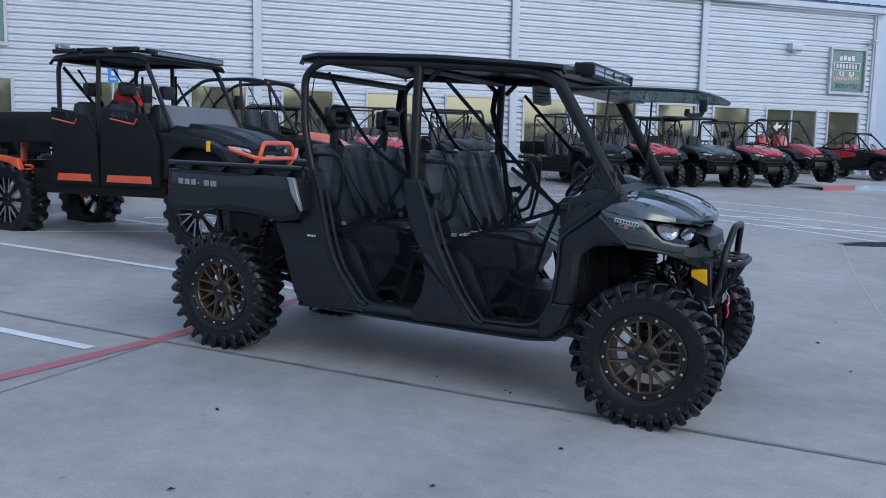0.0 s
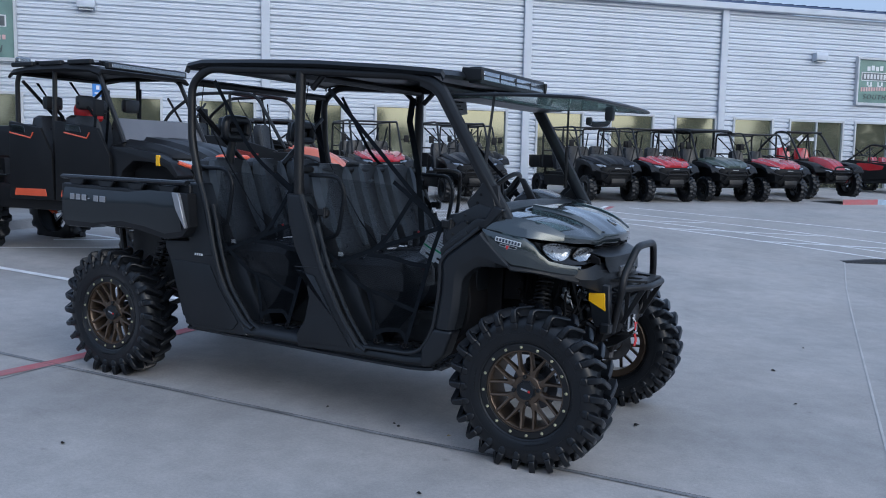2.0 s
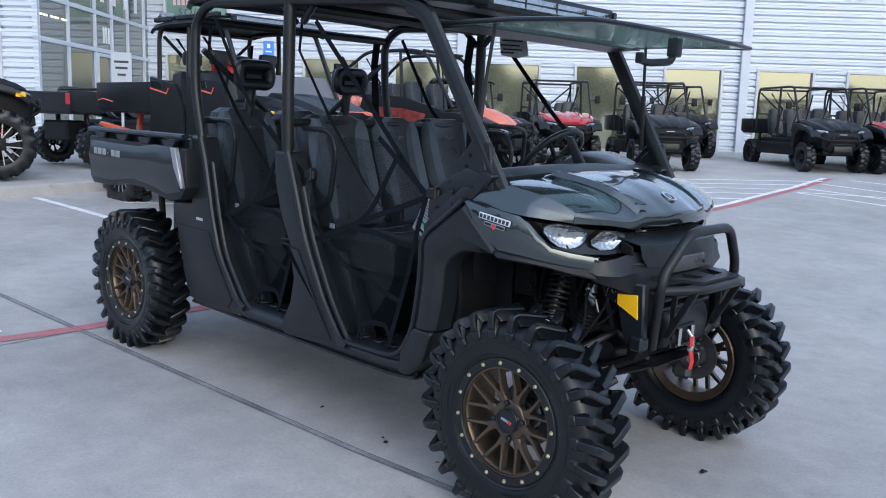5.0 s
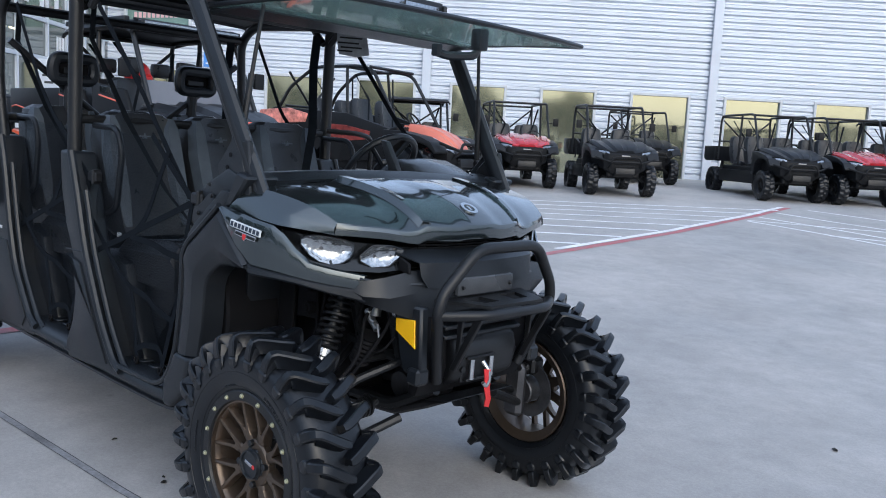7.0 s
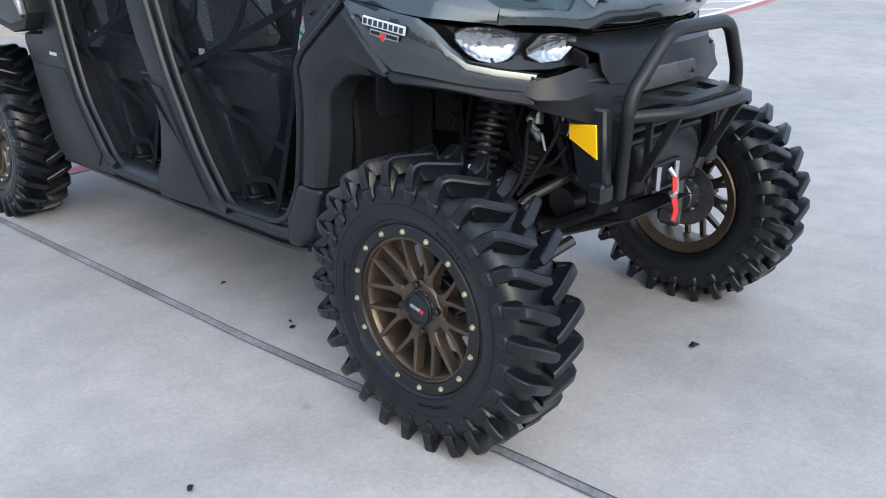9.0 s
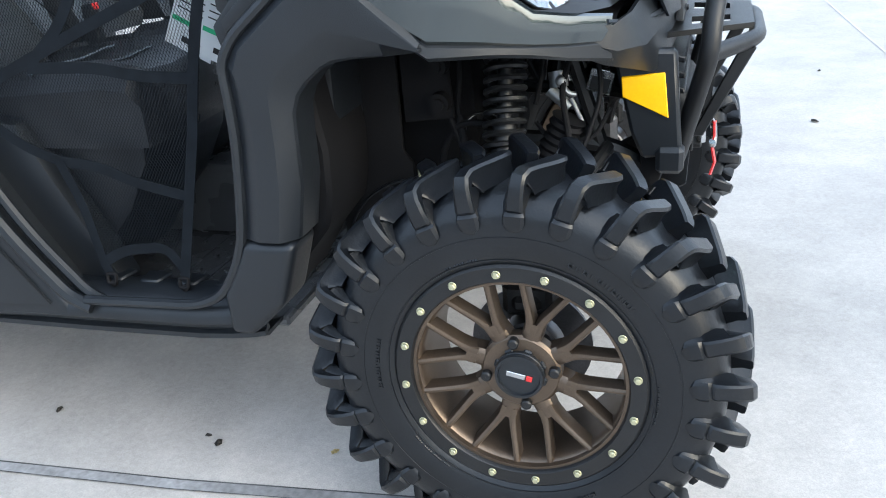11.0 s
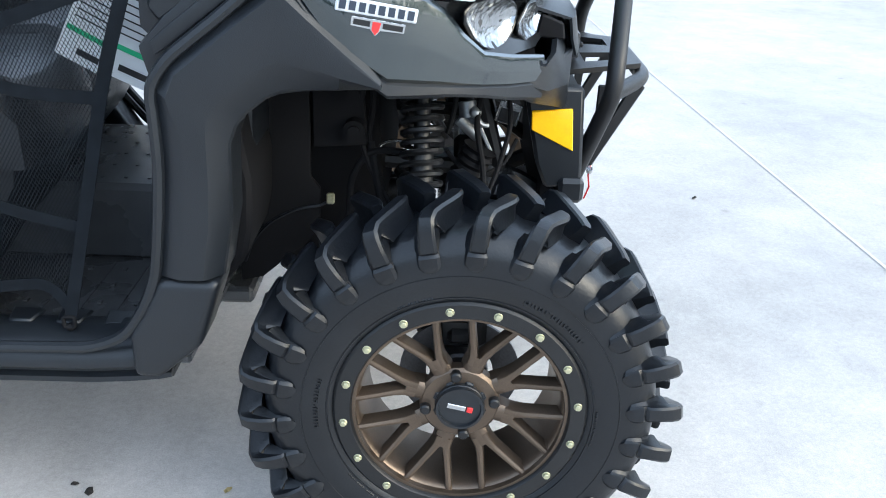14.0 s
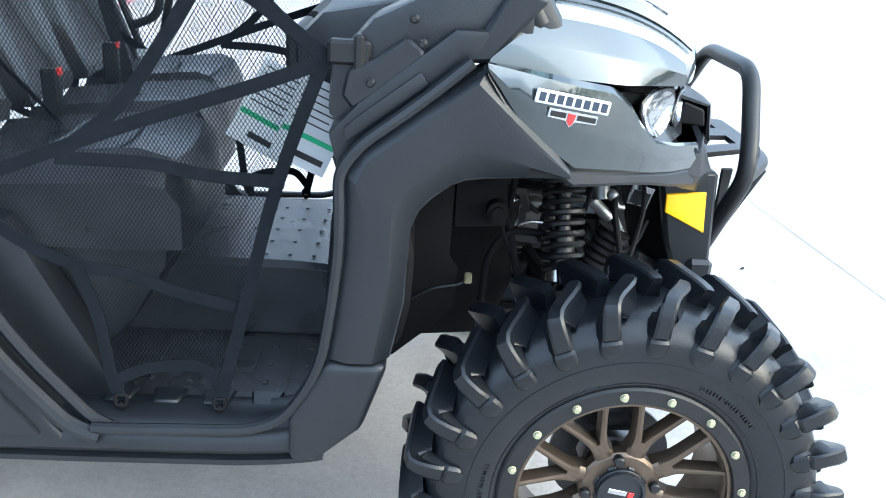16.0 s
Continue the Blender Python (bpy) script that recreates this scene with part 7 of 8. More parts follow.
def small_tyre(r=0.33, half=0.125, lugs=18, deep=0.022):
    """A lugged tyre as one skin: blocks raised from the carcass, staggered from side to side."""
    bm = bm_new()
    r0 = 0.50 if deep < 0.03 else 0.63
    side_y = [(r0, 0.78, 0), (0.60 + 0.3 * (r0 - 0.5), 0.97, 0), (0.74, 1.03, 0), (0.83, 1.0, 0.25), (0.885, 0.97, 1), (0.925, 0.90, 1), (0.945, 0.74, 1), (0.95, 0.42, 1), (0.952, 0.10, 0.9), (0.952, 0.0, 0.5)]
    prof = [(q, -y, k, 0) for q, y, k in side_y] + [(q, y, k, 1) for q, y, k in side_y[-2::-1]]
    steps, rings = lugs * 6, []
    for i in range(steps):
        ring = []
        for q, y, k, far in prof:
            slant = 1.6 * (1 - abs(y))
            ph = ((i + (3 if far else 0) + slant) % 6) / 6
            up = k * (1.0 if 0.08 < ph < 0.56 else 0.0) * deep
            tread = ease(0.86, 0.94, q)
            a = 2 * math.pi * i / steps
            rr = q * (r - deep) / 0.952 + up * (0.35 + 0.65 * tread)
            ring.append(bm.verts.new((rr * math.cos(a), (y + (0.05 * up / deep if y > 0 else -0.05 * up / deep) * (1 - tread)) * half, rr * math.sin(a))))
        rings.append(ring)
    for a, b in zip(rings, rings[1:] + rings[:1]):
        for k in range(len(prof) - 1):
            bm.faces.new((a[k], a[k + 1], b[k + 1], b[k]))
    return bm


def small_rim(r=0.17):
    """Pressed wheel: a dished face with seven windows in one piece with its barrel."""
    bm = bm_new()
    prof = [(0.06, -0.088), (0.24, -0.088), (0.34, -0.078), (0.60, -0.066), (0.84, -0.070), (0.93, -0.098), (1.0, -0.106), (1.0, 0.09)]
    steps, rings = 42, []
    for i in range(steps):
        a = 2 * math.pi * i / steps
        rings.append([bm.verts.new((q * r * math.cos(a), y, q * r * math.sin(a))) for q, y in prof])
    for i, (a, b) in enumerate(zip(rings, rings[1:] + rings[:1])):
        for k in range(len(prof) - 1):
            if k in (2, 3) and i % 6 in (1, 2, 3, 4):
                continue
            bm.faces.new((a[k], a[k + 1], b[k + 1], b[k]))
    bmesh.ops.recalc_face_normals(bm, faces=bm.faces)
    bmesh.ops.solidify(bm, geom=list(bm.faces), thickness=0.008)
    return bm


def spoke_faces(r=0.17, n=8):
    """Thin bright-machined faces of split spokes."""
    bm = bm_new()
    for k in range(n):
        m = Matrix.Rotation(2 * math.pi * k / n, 4, "Y")
        for sgn in (-1, 1):
            box(bm, (sgn * 0.016 - 0.0058, -0.094, r * 0.28), (sgn * 0.016 + 0.0058, -0.084, r * 0.95), 0.001, m @ Matrix.Rotation(sgn * 0.10, 4, "Y"))
    lathe(bm, [(r * 0.965, -0.108), (r * 0.99, -0.110), (r * 1.0, -0.104)], 30)
    return bm


def put_wheel(parent, x, y, r, rim_mat, big=False):
    key = "big" if big else "std"
    side = -1 if y < 0 else 1
    m = Matrix.Translation((x, y, r)) @ (Matrix.Rotation(math.pi, 4, "Z") if side > 0 else Matrix()) @ Matrix.Diagonal((r / 0.33, 0.88 if not big else 1.15, r / 0.33, 1))
    bright = rim_mat is SILVER_RIM
    rr = 0.215 if big else 0.17
    w = shared("wheel", "fleet_rim_" + key, lambda: small_rim(rr), SOFT_BLACK, parent, m)
    if bright:
        shared("spoke_face", "spoke_face_" + key, lambda: spoke_faces(rr, 8), SILVER_RIM, w, None, "bright machined spoke faces")
    shared("tyre", "fleet_tyre_" + key, lambda: small_tyre(deep=0.022 if not big else 0.034, lugs=18 if not big else 16), RUBBER, w)
    return w


def utility(label, paint, m, crew=False, roof=None, r=0.33, lift=0.0, doors=False, rims=None, bar=None, accent=None, low=0.0, sport=False, screen=False, group="parked fleet", rails=True, big=False, short=0.0, bed=0.0):
    """A side-by-side vehicle: tub, nose, cage, seats, box and wheels."""
    v = thing("side_by_side", label, "utility vehicle", group, m=m)
    wb = 2.85 if crew else 2.05
    h = r - 0.33 + lift
    rims = rims or SOFT_BLACK
    half = 0.60 if not sport else 0.72
    for x in (0, -wb):
        for y in (-half, half):
            put_wheel(v, x, y, r, rims, big)
    bm = bm_new()
    prism(bm, [(-0.45, 0.34 + h), (-wb + 0.42, 0.34 + h), (-wb + 0.40, 0.62 + h), (-0.50, 0.62 + h)], -0.66, 0.66, 0.03, seg=2)
    box(bm, (-wb - 0.35, -0.34, 0.38 + h), (0.30, 0.34, 0.70 + h), 0.03)
    part("tub", bm, SOFT_BLACK, v)
    # nose: painted hood shell over a black fascia, black fenders, lights and slats
    hz = 1.10 + h - (0.10 if sport else 0)
    wk = 0.90 if not sport else 0.50
    fall = 1.0 if not sport else 1.75
    bm = bm_new()
    rings = []
    for x, w, dz, d in ((-0.50, 0.68, 0.06, 0.12), (-0.34, 0.69, 0.045, 0.15), (-0.10, 0.67, 0.012, 0.16), (0.10, 0.63, -0.035, 0.15), (0.26, 0.56, -0.09, 0.12), (0.36, 0.46, -0.145, 0.08), (0.39, 0.38, -0.18, 0.05)):
        w, z1 = w * wk, hz + (dz * fall if dz < 0 else dz)
        rings.append([(x, -w, z1 - d), (x, -w + 0.015, z1 - 0.06), (x, -w * 0.86, z1 - 0.012), (x, -w * 0.56, z1 - 0.030), (x, -w * 0.44, z1 + 0.014), (x, -w * 0.12, z1 + 0.018), (x, -w * 0.08, z1 + 0.008), (x, w * 0.08, z1 + 0.008), (x, w * 0.12, z1 + 0.018), (x, w * 0.44, z1 + 0.014), (x, w * 0.56, z1 - 0.030), (x, w * 0.86, z1 - 0.012), (x, w - 0.015, z1 - 0.06), (x, w, z1 - d), (x - 0.02, w * 0.6, z1 - d - 0.02), (x - 0.02, -w * 0.6, z1 - d - 0.02)])
    loft(bm, rings)
    part("bonnet", bm, paint, v, "", 25)
    # black fascia reaching down between the wheels
    bm = bm_new()
    rings = []
    drop = 0.0 if not sport else 0.10
    for x, w, z0, z1 in ((-0.50, 0.58, 0.52, hz - 0.06), (-0.05, 0.50, 0.50, hz - 0.15 - drop * 0.5), (0.24, 0.50, 0.46, hz - 0.18 - drop), (0.37, 0.46, 0.46, hz - 0.20 - drop), (0.42, 0.38, 0.50, hz - 0.25 - drop), (0.44, 0.30, 0.54, hz - 0.32 - drop)):
        z0 += h
        w *= 0.92
        rings.append([(x, -w, z0 + 0.10), (x, -w * 1.04, (z0 + z1) / 2 + 0.06), (x, -w, z1), (x, w, z1), (x, w * 1.04, (z0 + z1) / 2 + 0.06), (x, w, z0 + 0.10), (x, w * 0.6, z0), (x, -w * 0.6, z0)])
    loft(bm, rings)
    part("fascia", bm, SOFT_BLACK, v, "", 25)
    for s in (-1, 1):
        bm = bm_new()
        prism(bm, [(-0.52, 0.55 + h), (-0.54, hz - 0.04), (-0.25, hz - 0.05), (0.10, hz - 0.11), (0.30, hz - 0.19), (0.41, hz - 0.33), (0.37, hz - 0.36), (0.24, hz - 0.25), (0.05, hz - 0.20), (-0.20, hz - 0.19), (-0.36, hz - 0.30), (-0.42, 0.55 + h)], s * 0.46, s * (half + 0.10), 0.022, seg=2)
        part("mudguard", bm, SOFT_BLACK if sport else DARK_PAINT, v)
        bm = bm_new()
        k = 0.95 if not sport else 0.82
        zz = hz - drop
        sheet(bm, [[(0.255, s * 0.60 * k, zz - 0.245), (0.335, s * 0.49 * k, zz - 0.268), (0.405, s * 0.36 * k, zz - 0.262)], [(0.27, s * 0.61 * k, zz - 0.205), (0.35, s * 0.50 * k, zz - 0.215), (0.42, s * 0.35 * k, zz - 0.235)], [(0.235, s * 0.60 * k, zz - 0.165), (0.325, s * 0.49 * k, zz - 0.168), (0.40, s * 0.36 * k, zz - 0.195)]], 0.02)
        lamp = part("headlight", bm, LENS, v)
        bm = bm_new()
        tube(bm, [(0.225, s * 0.615 * k, zz - 0.155), (0.325, s * 0.50 * k, zz - 0.158), (0.412, s * 0.345 * k, zz - 0.188)], 0.011, 0.02, 6)
        part("light_brow", bm, SOFT_BLACK, lamp)
        # front springs showing beside the fascia
        bm = bm_new()
        at0, at1 = Vector((0.04, s * 0.40, hz - 0.24)), Vector((0.03, s * (half - 0.12), r + 0.06))
        fr0 = (at1 - at0).to_track_quat("Z", "Y").to_matrix().to_4x4()
        tube(bm, [Matrix.Translation(at0) @ fr0 @ Vector((0.042 * math.cos(a), 0.042 * math.sin(a), (at1 - at0).length * a / (14 * math.pi))) for a in [14 * math.pi * j / 84 for j in range(85)]], 0.010, 0, 5)
        part("coil_spring", bm, (accent if accent and (sport or big) else BLACK_METAL), v)
    for j, z in enumerate((hz - 0.33, hz - 0.38, hz - 0.43, hz - 0.48)):
        bm = bm_new()
        box(bm, (0.425, -0.25 + 0.02 * j, z - drop - 0.010), (0.452, 0.25 - 0.02 * j, z - drop + 0.010), 0.004)
        part("grille_slat", bm, DARK_PAINT, v)
    bm = bm_new()
    box(bm, (0.425, -0.085, hz - 0.285 - drop), (0.440, 0.085, hz - 0.262 - drop), 0.003)
    part("nose_badge", bm, SILVER_RIM, v)
    bm = bm_new()
    prism(bm, [(0.36, 0.60 + h), (0.47, 0.58 + h), (0.48, 0.46 + h), (0.36, 0.40 + h), (0.20, 0.40 + h)], -0.20, 0.20, 0.02, seg=2)
    part("skid_guard", bm, BLACK_METAL, v)
    bm = bm_new()
    col = bar or SOFT_BLACK
    up = 0.17 if bar else 0.0
    tube(bm, [(0.32, -0.34, 0.52 + h), (0.53, -0.32, 0.66 + h + up), (0.53, -0.26, 0.80 + h + up), (0.53, 0.26, 0.80 + h + up), (0.53, 0.32, 0.66 + h + up), (0.32, 0.34, 0.52 + h)], 0.022 + 0.1 * up * up, 0.06, 8)
    tube(bm, [(0.36, -0.64, 0.80 + h + up * 0.6), (0.52, -0.36, 0.70 + h + up * 0.6), (0.52, 0.36, 0.70 + h + up * 0.6), (0.36, 0.64, 0.80 + h + up * 0.6)], 0.022, 0.06, 8)
    part("front_bar", bm, col, v)
    # cage
    zt = 1.88 + h - low
    back = -wb + 0.12 if not crew else -wb + 0.25 + short
    for s in (-1, 1):
        bm = bm_new()
        if sport:
            tube(bm, [(-0.42, s * 0.60, hz + 0.02), (-0.95, s * 0.55, zt - 0.06), (-1.25, s * 0.54, zt), (back + 0.5, s * 0.56, zt - 0.02), (back + 0.05, s * 0.62, zt - 0.35), (back - 0.25, s * 0.66, 1.05 + h)], 0.028, 0.15, 8)
            tube(bm, [(-1.35, s * 0.62, 0.9 + h), (-1.45, s * 0.55, zt - 0.02)], 0.024, 0, 8)
            tube(bm, [(-0.70, s * 0.62, 1.02 + h), (-1.4, s * 0.64, 1.10 + h)], 0.02, 0, 8)
        else:
            tube(bm, [(-0.40, s * 0.62, hz), (-0.78, s * 0.60, zt - 0.04), (-0.90, s * 0.60, zt), (back, s * 0.60, zt + 0.01), (back - 0.05, s * 0.61, zt - 0.10), (back - 0.02, s * 0.64, 0.85 + h)], 0.026, 0.07, 8)
            if crew:
                tube(bm, [(-1.45, s * 0.60, zt), (-1.45, s * 0.63, 0.8 + h)], 0.026, 0, 8)
            if rails:
                tube(bm, [(-0.9, s * 0.68, 1.05 + h), (-1.25, s * 0.68, 1.15 + h), (-1.3, s * 0.68, 0.75 + h)], 0.018, 0.06, 8)
        part("cage_side", bm, BLACK_METAL, v)
    for x in ((-0.80, back) if not sport else (-0.98, -1.42)):
        bm = bm_new()
        tube(bm, [(x, -0.59, zt - 0.02), (x, 0.59, zt - 0.02)], 0.024, 0, 8)
        part("cage_cross", bm, BLACK_METAL, v)
    zb = min(1.28 + h, zt - 0.16)
    for line in ([(back - 0.02, -0.62, zb), (back - 0.02, 0.62, zb)], [(back, -0.58, zt - 0.1), (back - 0.02, 0.0, zb), (back, 0.58, zt - 0.1)]):
        bm = bm_new()
        tube(bm, line, 0.02, 0.02, 8)
        part("cage_brace", bm, BLACK_METAL, v)
    # seats
    for x0 in ((-1.22,) if not crew else (-1.12, -1.95 + short * 0.5)):
        for y in (-0.33, 0.33):
            red_seat = sport and accent is RED_PAINT
            top = 1.40 + h - low * 0.7
            bm = bm_new()
            seat_back(bm, y - 0.22, y + 0.22, x0 - 0.02, 0.76 + h, x0 - 0.20, top)
            cushion(bm, y - 0.22, y + 0.22, x0 - 0.02, x0 + 0.42, 0.64 + h)
            seat_ob = part("seat", bm, RED_PAINT if red_seat else SEAT_VINYL, v)
            bm = bm_new()
            rows = [[(x0 - 0.20, y + (0.16 if y > 0 else -0.16), zt - 0.12), (x0 - 0.20, y + (0.20 if y > 0 else -0.20), zt - 0.12)], [(x0 - 0.10, y + 0.05, top - 0.02), (x0 - 0.10, y + 0.09, top)], [(x0 + 0.06, y - 0.16, 0.86 + h), (x0 + 0.06, y - 0.12, 0.88 + h)]]
            sheet(bm, rows, 0.004)
            part("belt", bm, WEBBING, seat_ob)
    bm = bm_new()
    box(bm, (-0.72, -0.60, 0.60 + h), (-wb + 0.5, 0.60, 0.72 + h), 0.02)
    part("seat_base", bm, SOFT_BLACK, v)
    if not sport and low < 0.5:
        for s in (-1, 1):
            bm = bm_new()
            tube(bm, [(-0.62, s * 0.62, 1.42 + h), (-0.58, s * 0.74, 1.44 + h)], 0.009, 0, 6)
            box(bm, (-0.61, s * 0.79 - 0.06, 1.37 + h), (-0.56, s * 0.79 + 0.06, 1.54 + h), 0.015, seg=2)
            part("side_mirror", bm, SOFT_BLACK, v)
    bm = bm_new()
    prism(bm, [(-0.40, hz + 0.02), (-0.62, hz - 0.02), (-0.64, 0.85 + h), (-0.50, 0.5 + h), (-0.40, 0.5 + h)], -0.62, 0.62, 0.02)
    part("dashboard", bm, SOFT_BLACK, v)
    sm_ = Matrix.Translation((-0.74, 0.33, 1.12 + h)) @ Matrix.Rotation(radians(55), 4, "Y")
    bm = bm_new()
    tube(bm, [sm_ @ Vector((0.16 * math.cos(a), 0.16 * math.sin(a), 0)) for a in [2 * math.pi * k / 18 for k in range(18)]], 0.014, 0, 6, closed=True)
    tube(bm, [sm_ @ Vector((-0.15, 0, 0)), sm_ @ Vector((0.15, 0, 0))], 0.012, 0, 6)
    part("steering_wheel", bm, SOFT_BLACK, v)
    if not sport:
        bm = bm_new()
        b0, hb = back - 0.06, h + bed
        for s in (-1, 1):
            prism(bm, [(b0, 0.82 + hb), (b0, 1.16 + hb), (-wb - 0.50, 1.16 + hb), (-wb - 0.50, 0.86 + hb), (-wb - 0.38, 0.82 + hb)], s * 0.66, s * 0.72, 0.015, seg=2)
        box(bm, (-wb - 0.50, -0.70, 0.84 + hb), (-wb - 0.45, 0.70, 1.14 + hb), 0.01)
        box(bm, (b0 - 0.05, -0.70, 0.84 + hb), (b0, 0.70, 1.16 + hb), 0.01)
        box(bm, (-wb - 0.48, -0.68, 0.80 + hb), (b0, 0.68, 0.86 + hb), 0.01)
        part("cargo_box", bm, SOFT_BLACK if paint is not DARK_PAINT else DARK_PAINT, v)
        for s in (-1, 1):
            bm = bm_new()
            box(bm, (-wb - 0.52, s * 0.66 - 0.05, 0.95 + hb), (-wb - 0.495, s * 0.66 + 0.05, 1.12 + hb), 0.008)
            part("tail_light", bm, RED_PLASTIC, v)
    else:
        for s in (-1, 1):
            bm = bm_new()
            high = 0.14 if crew else 0.0
            prism(bm, [(-0.50, 0.50 + h), (-0.50, 0.98 + h), (-1.30, 1.05 + high + h), (-wb + 0.1, 1.12 + high + h), (-wb - 0.25, 1.10 + h), (-wb - 0.30, 0.98 + h), (-wb + 0.35, 0.85 + h), (-1.45, 0.45 + h)], s * 0.66, s * 0.74, 0.03, seg=2)
            part("side_body", bm, SOFT_BLACK, v)
        for s in (-1, 1):
            bm = bm_new()
            prism(bm, [(-0.82, 0.92 + h), (-1.28, 1.00 + h), (-1.75, 1.02 + h), (-1.80, 0.82 + h), (-1.3, 0.76 + h), (-0.86, 0.80 + h)], s * 0.735, s * 0.75, 0.006)
            part("side_graphic", bm, accent or SOFT_BLACK, v)
    for s in (-1, 1):
        for x in (0, -wb):
            for dx in (0.14, -0.14):
                bm = bm_new()
                tube(bm, [(x + dx, s * 0.28, 0.46 + h), (x + dx * 0.2, s * (half - 0.1), r - 0.03)], 0.02, 0, 6)
                part("suspension_arm", bm, accent if (accent and big) else BLACK_METAL, v)
        bm = bm_new()
        tube(bm, [(-wb - 0.06, s * 0.38, 0.92 + h), (-wb - 0.03, s * (half - 0.14), r + 0.10)], 0.04, 0, 8)
        part("damper", bm, accent if (accent and big) else BLACK_METAL, v)
    if doors:
        for s in (-1, 1):
            for x0, x1 in ((-0.47, -1.32), (-1.34, -2.06)):
                bm = bm_new()
                prism(bm, [(x0, 0.46 + h), (x0 - 0.02, 0.95 + h), (x0 - 0.20, 1.25 + h), (x1 + 0.02, 1.33 + h), (x1, 0.46 + h)], s * 0.70, s * 0.75, 0.02, seg=2)
                d = part("door", bm, SOFT_BLACK, v)
                if accent:
                    bm = bm_new()
                    prism(bm, [(x0 - 0.10, 0.50 + h), (x0 - 0.12, 0.58 + h), (x1 + 0.12, 0.58 + h), (x1 + 0.10, 0.50 + h)], s * 0.752, s * 0.76, 0.002)
                    part("door_stripe", bm, accent, d)
                    bm = bm_new()
                    tube(bm, [(x0 - 0.30, s * 0.752, 1.20 + h), (x0 - 0.34, s * 0.752, 1.14 + h), (x0 - 0.68, s * 0.752, 1.20 + h)], 0.009, 0, 6)
                    part("door_accent", bm, accent, d)
                    bm = bm_new()
                    prism(bm, [(x0 - 0.42, 1.20 + h), (x0 - 0.45, 1.27 + h), (x0 - 0.66, 1.29 + h), (x0 - 0.66, 1.22 + h)], s * 0.75, s * 0.757, 0.002)
                    part("door_panel", bm, GREY_PAINT, d)
    if roof is not None:
        bm = bm_new()
        rows = []
        for x, dz in ((-0.70, -0.01), (-0.85, 0.035), (-1.2, 0.06), (back + 0.2, 0.06), (back - 0.08, 0.03), (back - 0.12, -0.01)):
            rows.append([(x, y, zt + dz - (0.05 if abs(y) > 0.66 else 0)) for y in (-0.68, -0.63, -0.3, 0, 0.3, 0.63, 0.68)])
        sheet(bm, rows, 0.03)
        part("roof", bm, roof, v)
    if screen:
        bm = bm_new()
        sheet(bm, [[(-0.42, y, hz + 0.03) for y in (-0.6, 0, 0.6)], [(-0.56, y, hz + 0.26) for y in (-0.59, 0, 0.59)]], 0.01)
        part("half_screen", bm, SMOKE, v)
    return v


def spot(x, y, heading):
    return Matrix.Translation((x, y, ground_z(x, y))) @ Matrix.Rotation(radians(heading), 4, "Z")


def by_wall(s, v, turn=0.0):
    p = WALL @ Vector((s, v, 0))
    return spot(p.x, p.y, 44 - 90 + turn)


utility("red crew utility vehicle with black cage parked before the shop", RED_PAINT, by_wall(-6.05, -6.3, 4), crew=True)
utility("red utility vehicle with a black soft roof behind the orange machine", RED_PAINT, by_wall(-8.3, -6.9, 6), roof=SOFT_BLACK, low=0.08)
utility("black utility vehicle parked close to the shop windows", SOFT_BLACK, by_wall(-2.45, -3.0, 3))
utility("charcoal two-seat utility vehicle with square black cage", DARK_PAINT, by_wall(-4.15, -7.35, 2))
utility("dark grey crew utility vehicle with open black cage", DARK_PAINT, by_wall(-0.25, -6.65, 3), crew=True)
utility("red crew utility vehicle with open black cage", RED_PAINT, by_wall(1.3, -6.8, 2), crew=True)
utility("olive utility vehicle with a black soft roof", GREEN_PAINT, by_wall(3.15, -6.6, 2), crew=True, roof=SOFT_BLACK)
utility("red and black utility vehicle with a black bull bar", RED_PAINT, by_wall(4.8, -6.6, 3), low=0.05)
utility("low red sport side-by-side with red seats", RED_PAINT, by_wall(7.3, -5.5, 4) @ Matrix.Scale(1.08, 4), sport=True, accent=RED_PAINT, low=0.12, r=0.39)
utility("red sport side-by-side beyond the far corner", RED_PAINT, by_wall(12.7, -3.3, 20), sport=True, accent=RED_PAINT, low=0.25)
utility("dark sport side-by-side beyond the far corner", DARK_PAINT, by_wall(15.2, -3.6, 20), sport=True, accent=RED_PAINT, low=0.3)

# row beside the four-door vehicle
ranger = utility("lifted black crew side-by-side with orange accents and a roof rack", DARK_PAINT, spot(-5.80, 2.86, 2) @ Matrix.Scale(1.08, 4), crew=True, roof=SOFT_BLACK, r=0.465, lift=0.10, doors=True, rims=SILVER_RIM, bar=ORANGE_PAINT, accent=ORANGE_PAINT, screen=True, big=True, short=0.60, bed=0.115)
bm = bm_new()
for y in (-0.55, 0.55):
    tube(bm, [(-2.12, y, 2.22), (-0.75, y, 2.175)], 0.016, 0, 6)
rack = part("roof_rack", bm, BLACK_METAL, ranger)
for k in range(5):
    bm = bm_new()
    tube(bm, [(-2.08 + k * 0.33, -0.6, 2.23 - 0.01 * k), (-2.08 + k * 0.33, 0.6, 2.23 - 0.01 * k)], 0.014, 0, 6)
    part("rack_bar", bm, BLACK_METAL, rack)
for x, y in ((-2.15, -0.45), (-2.15, 0.45)):
    bm = bm_new()
    box(bm, (x - 0.04, y - 0.08, 2.225), (x + 0.04, y + 0.08, 2.295), 0.012)
    part("rack_lamp", bm, LENS, rack)
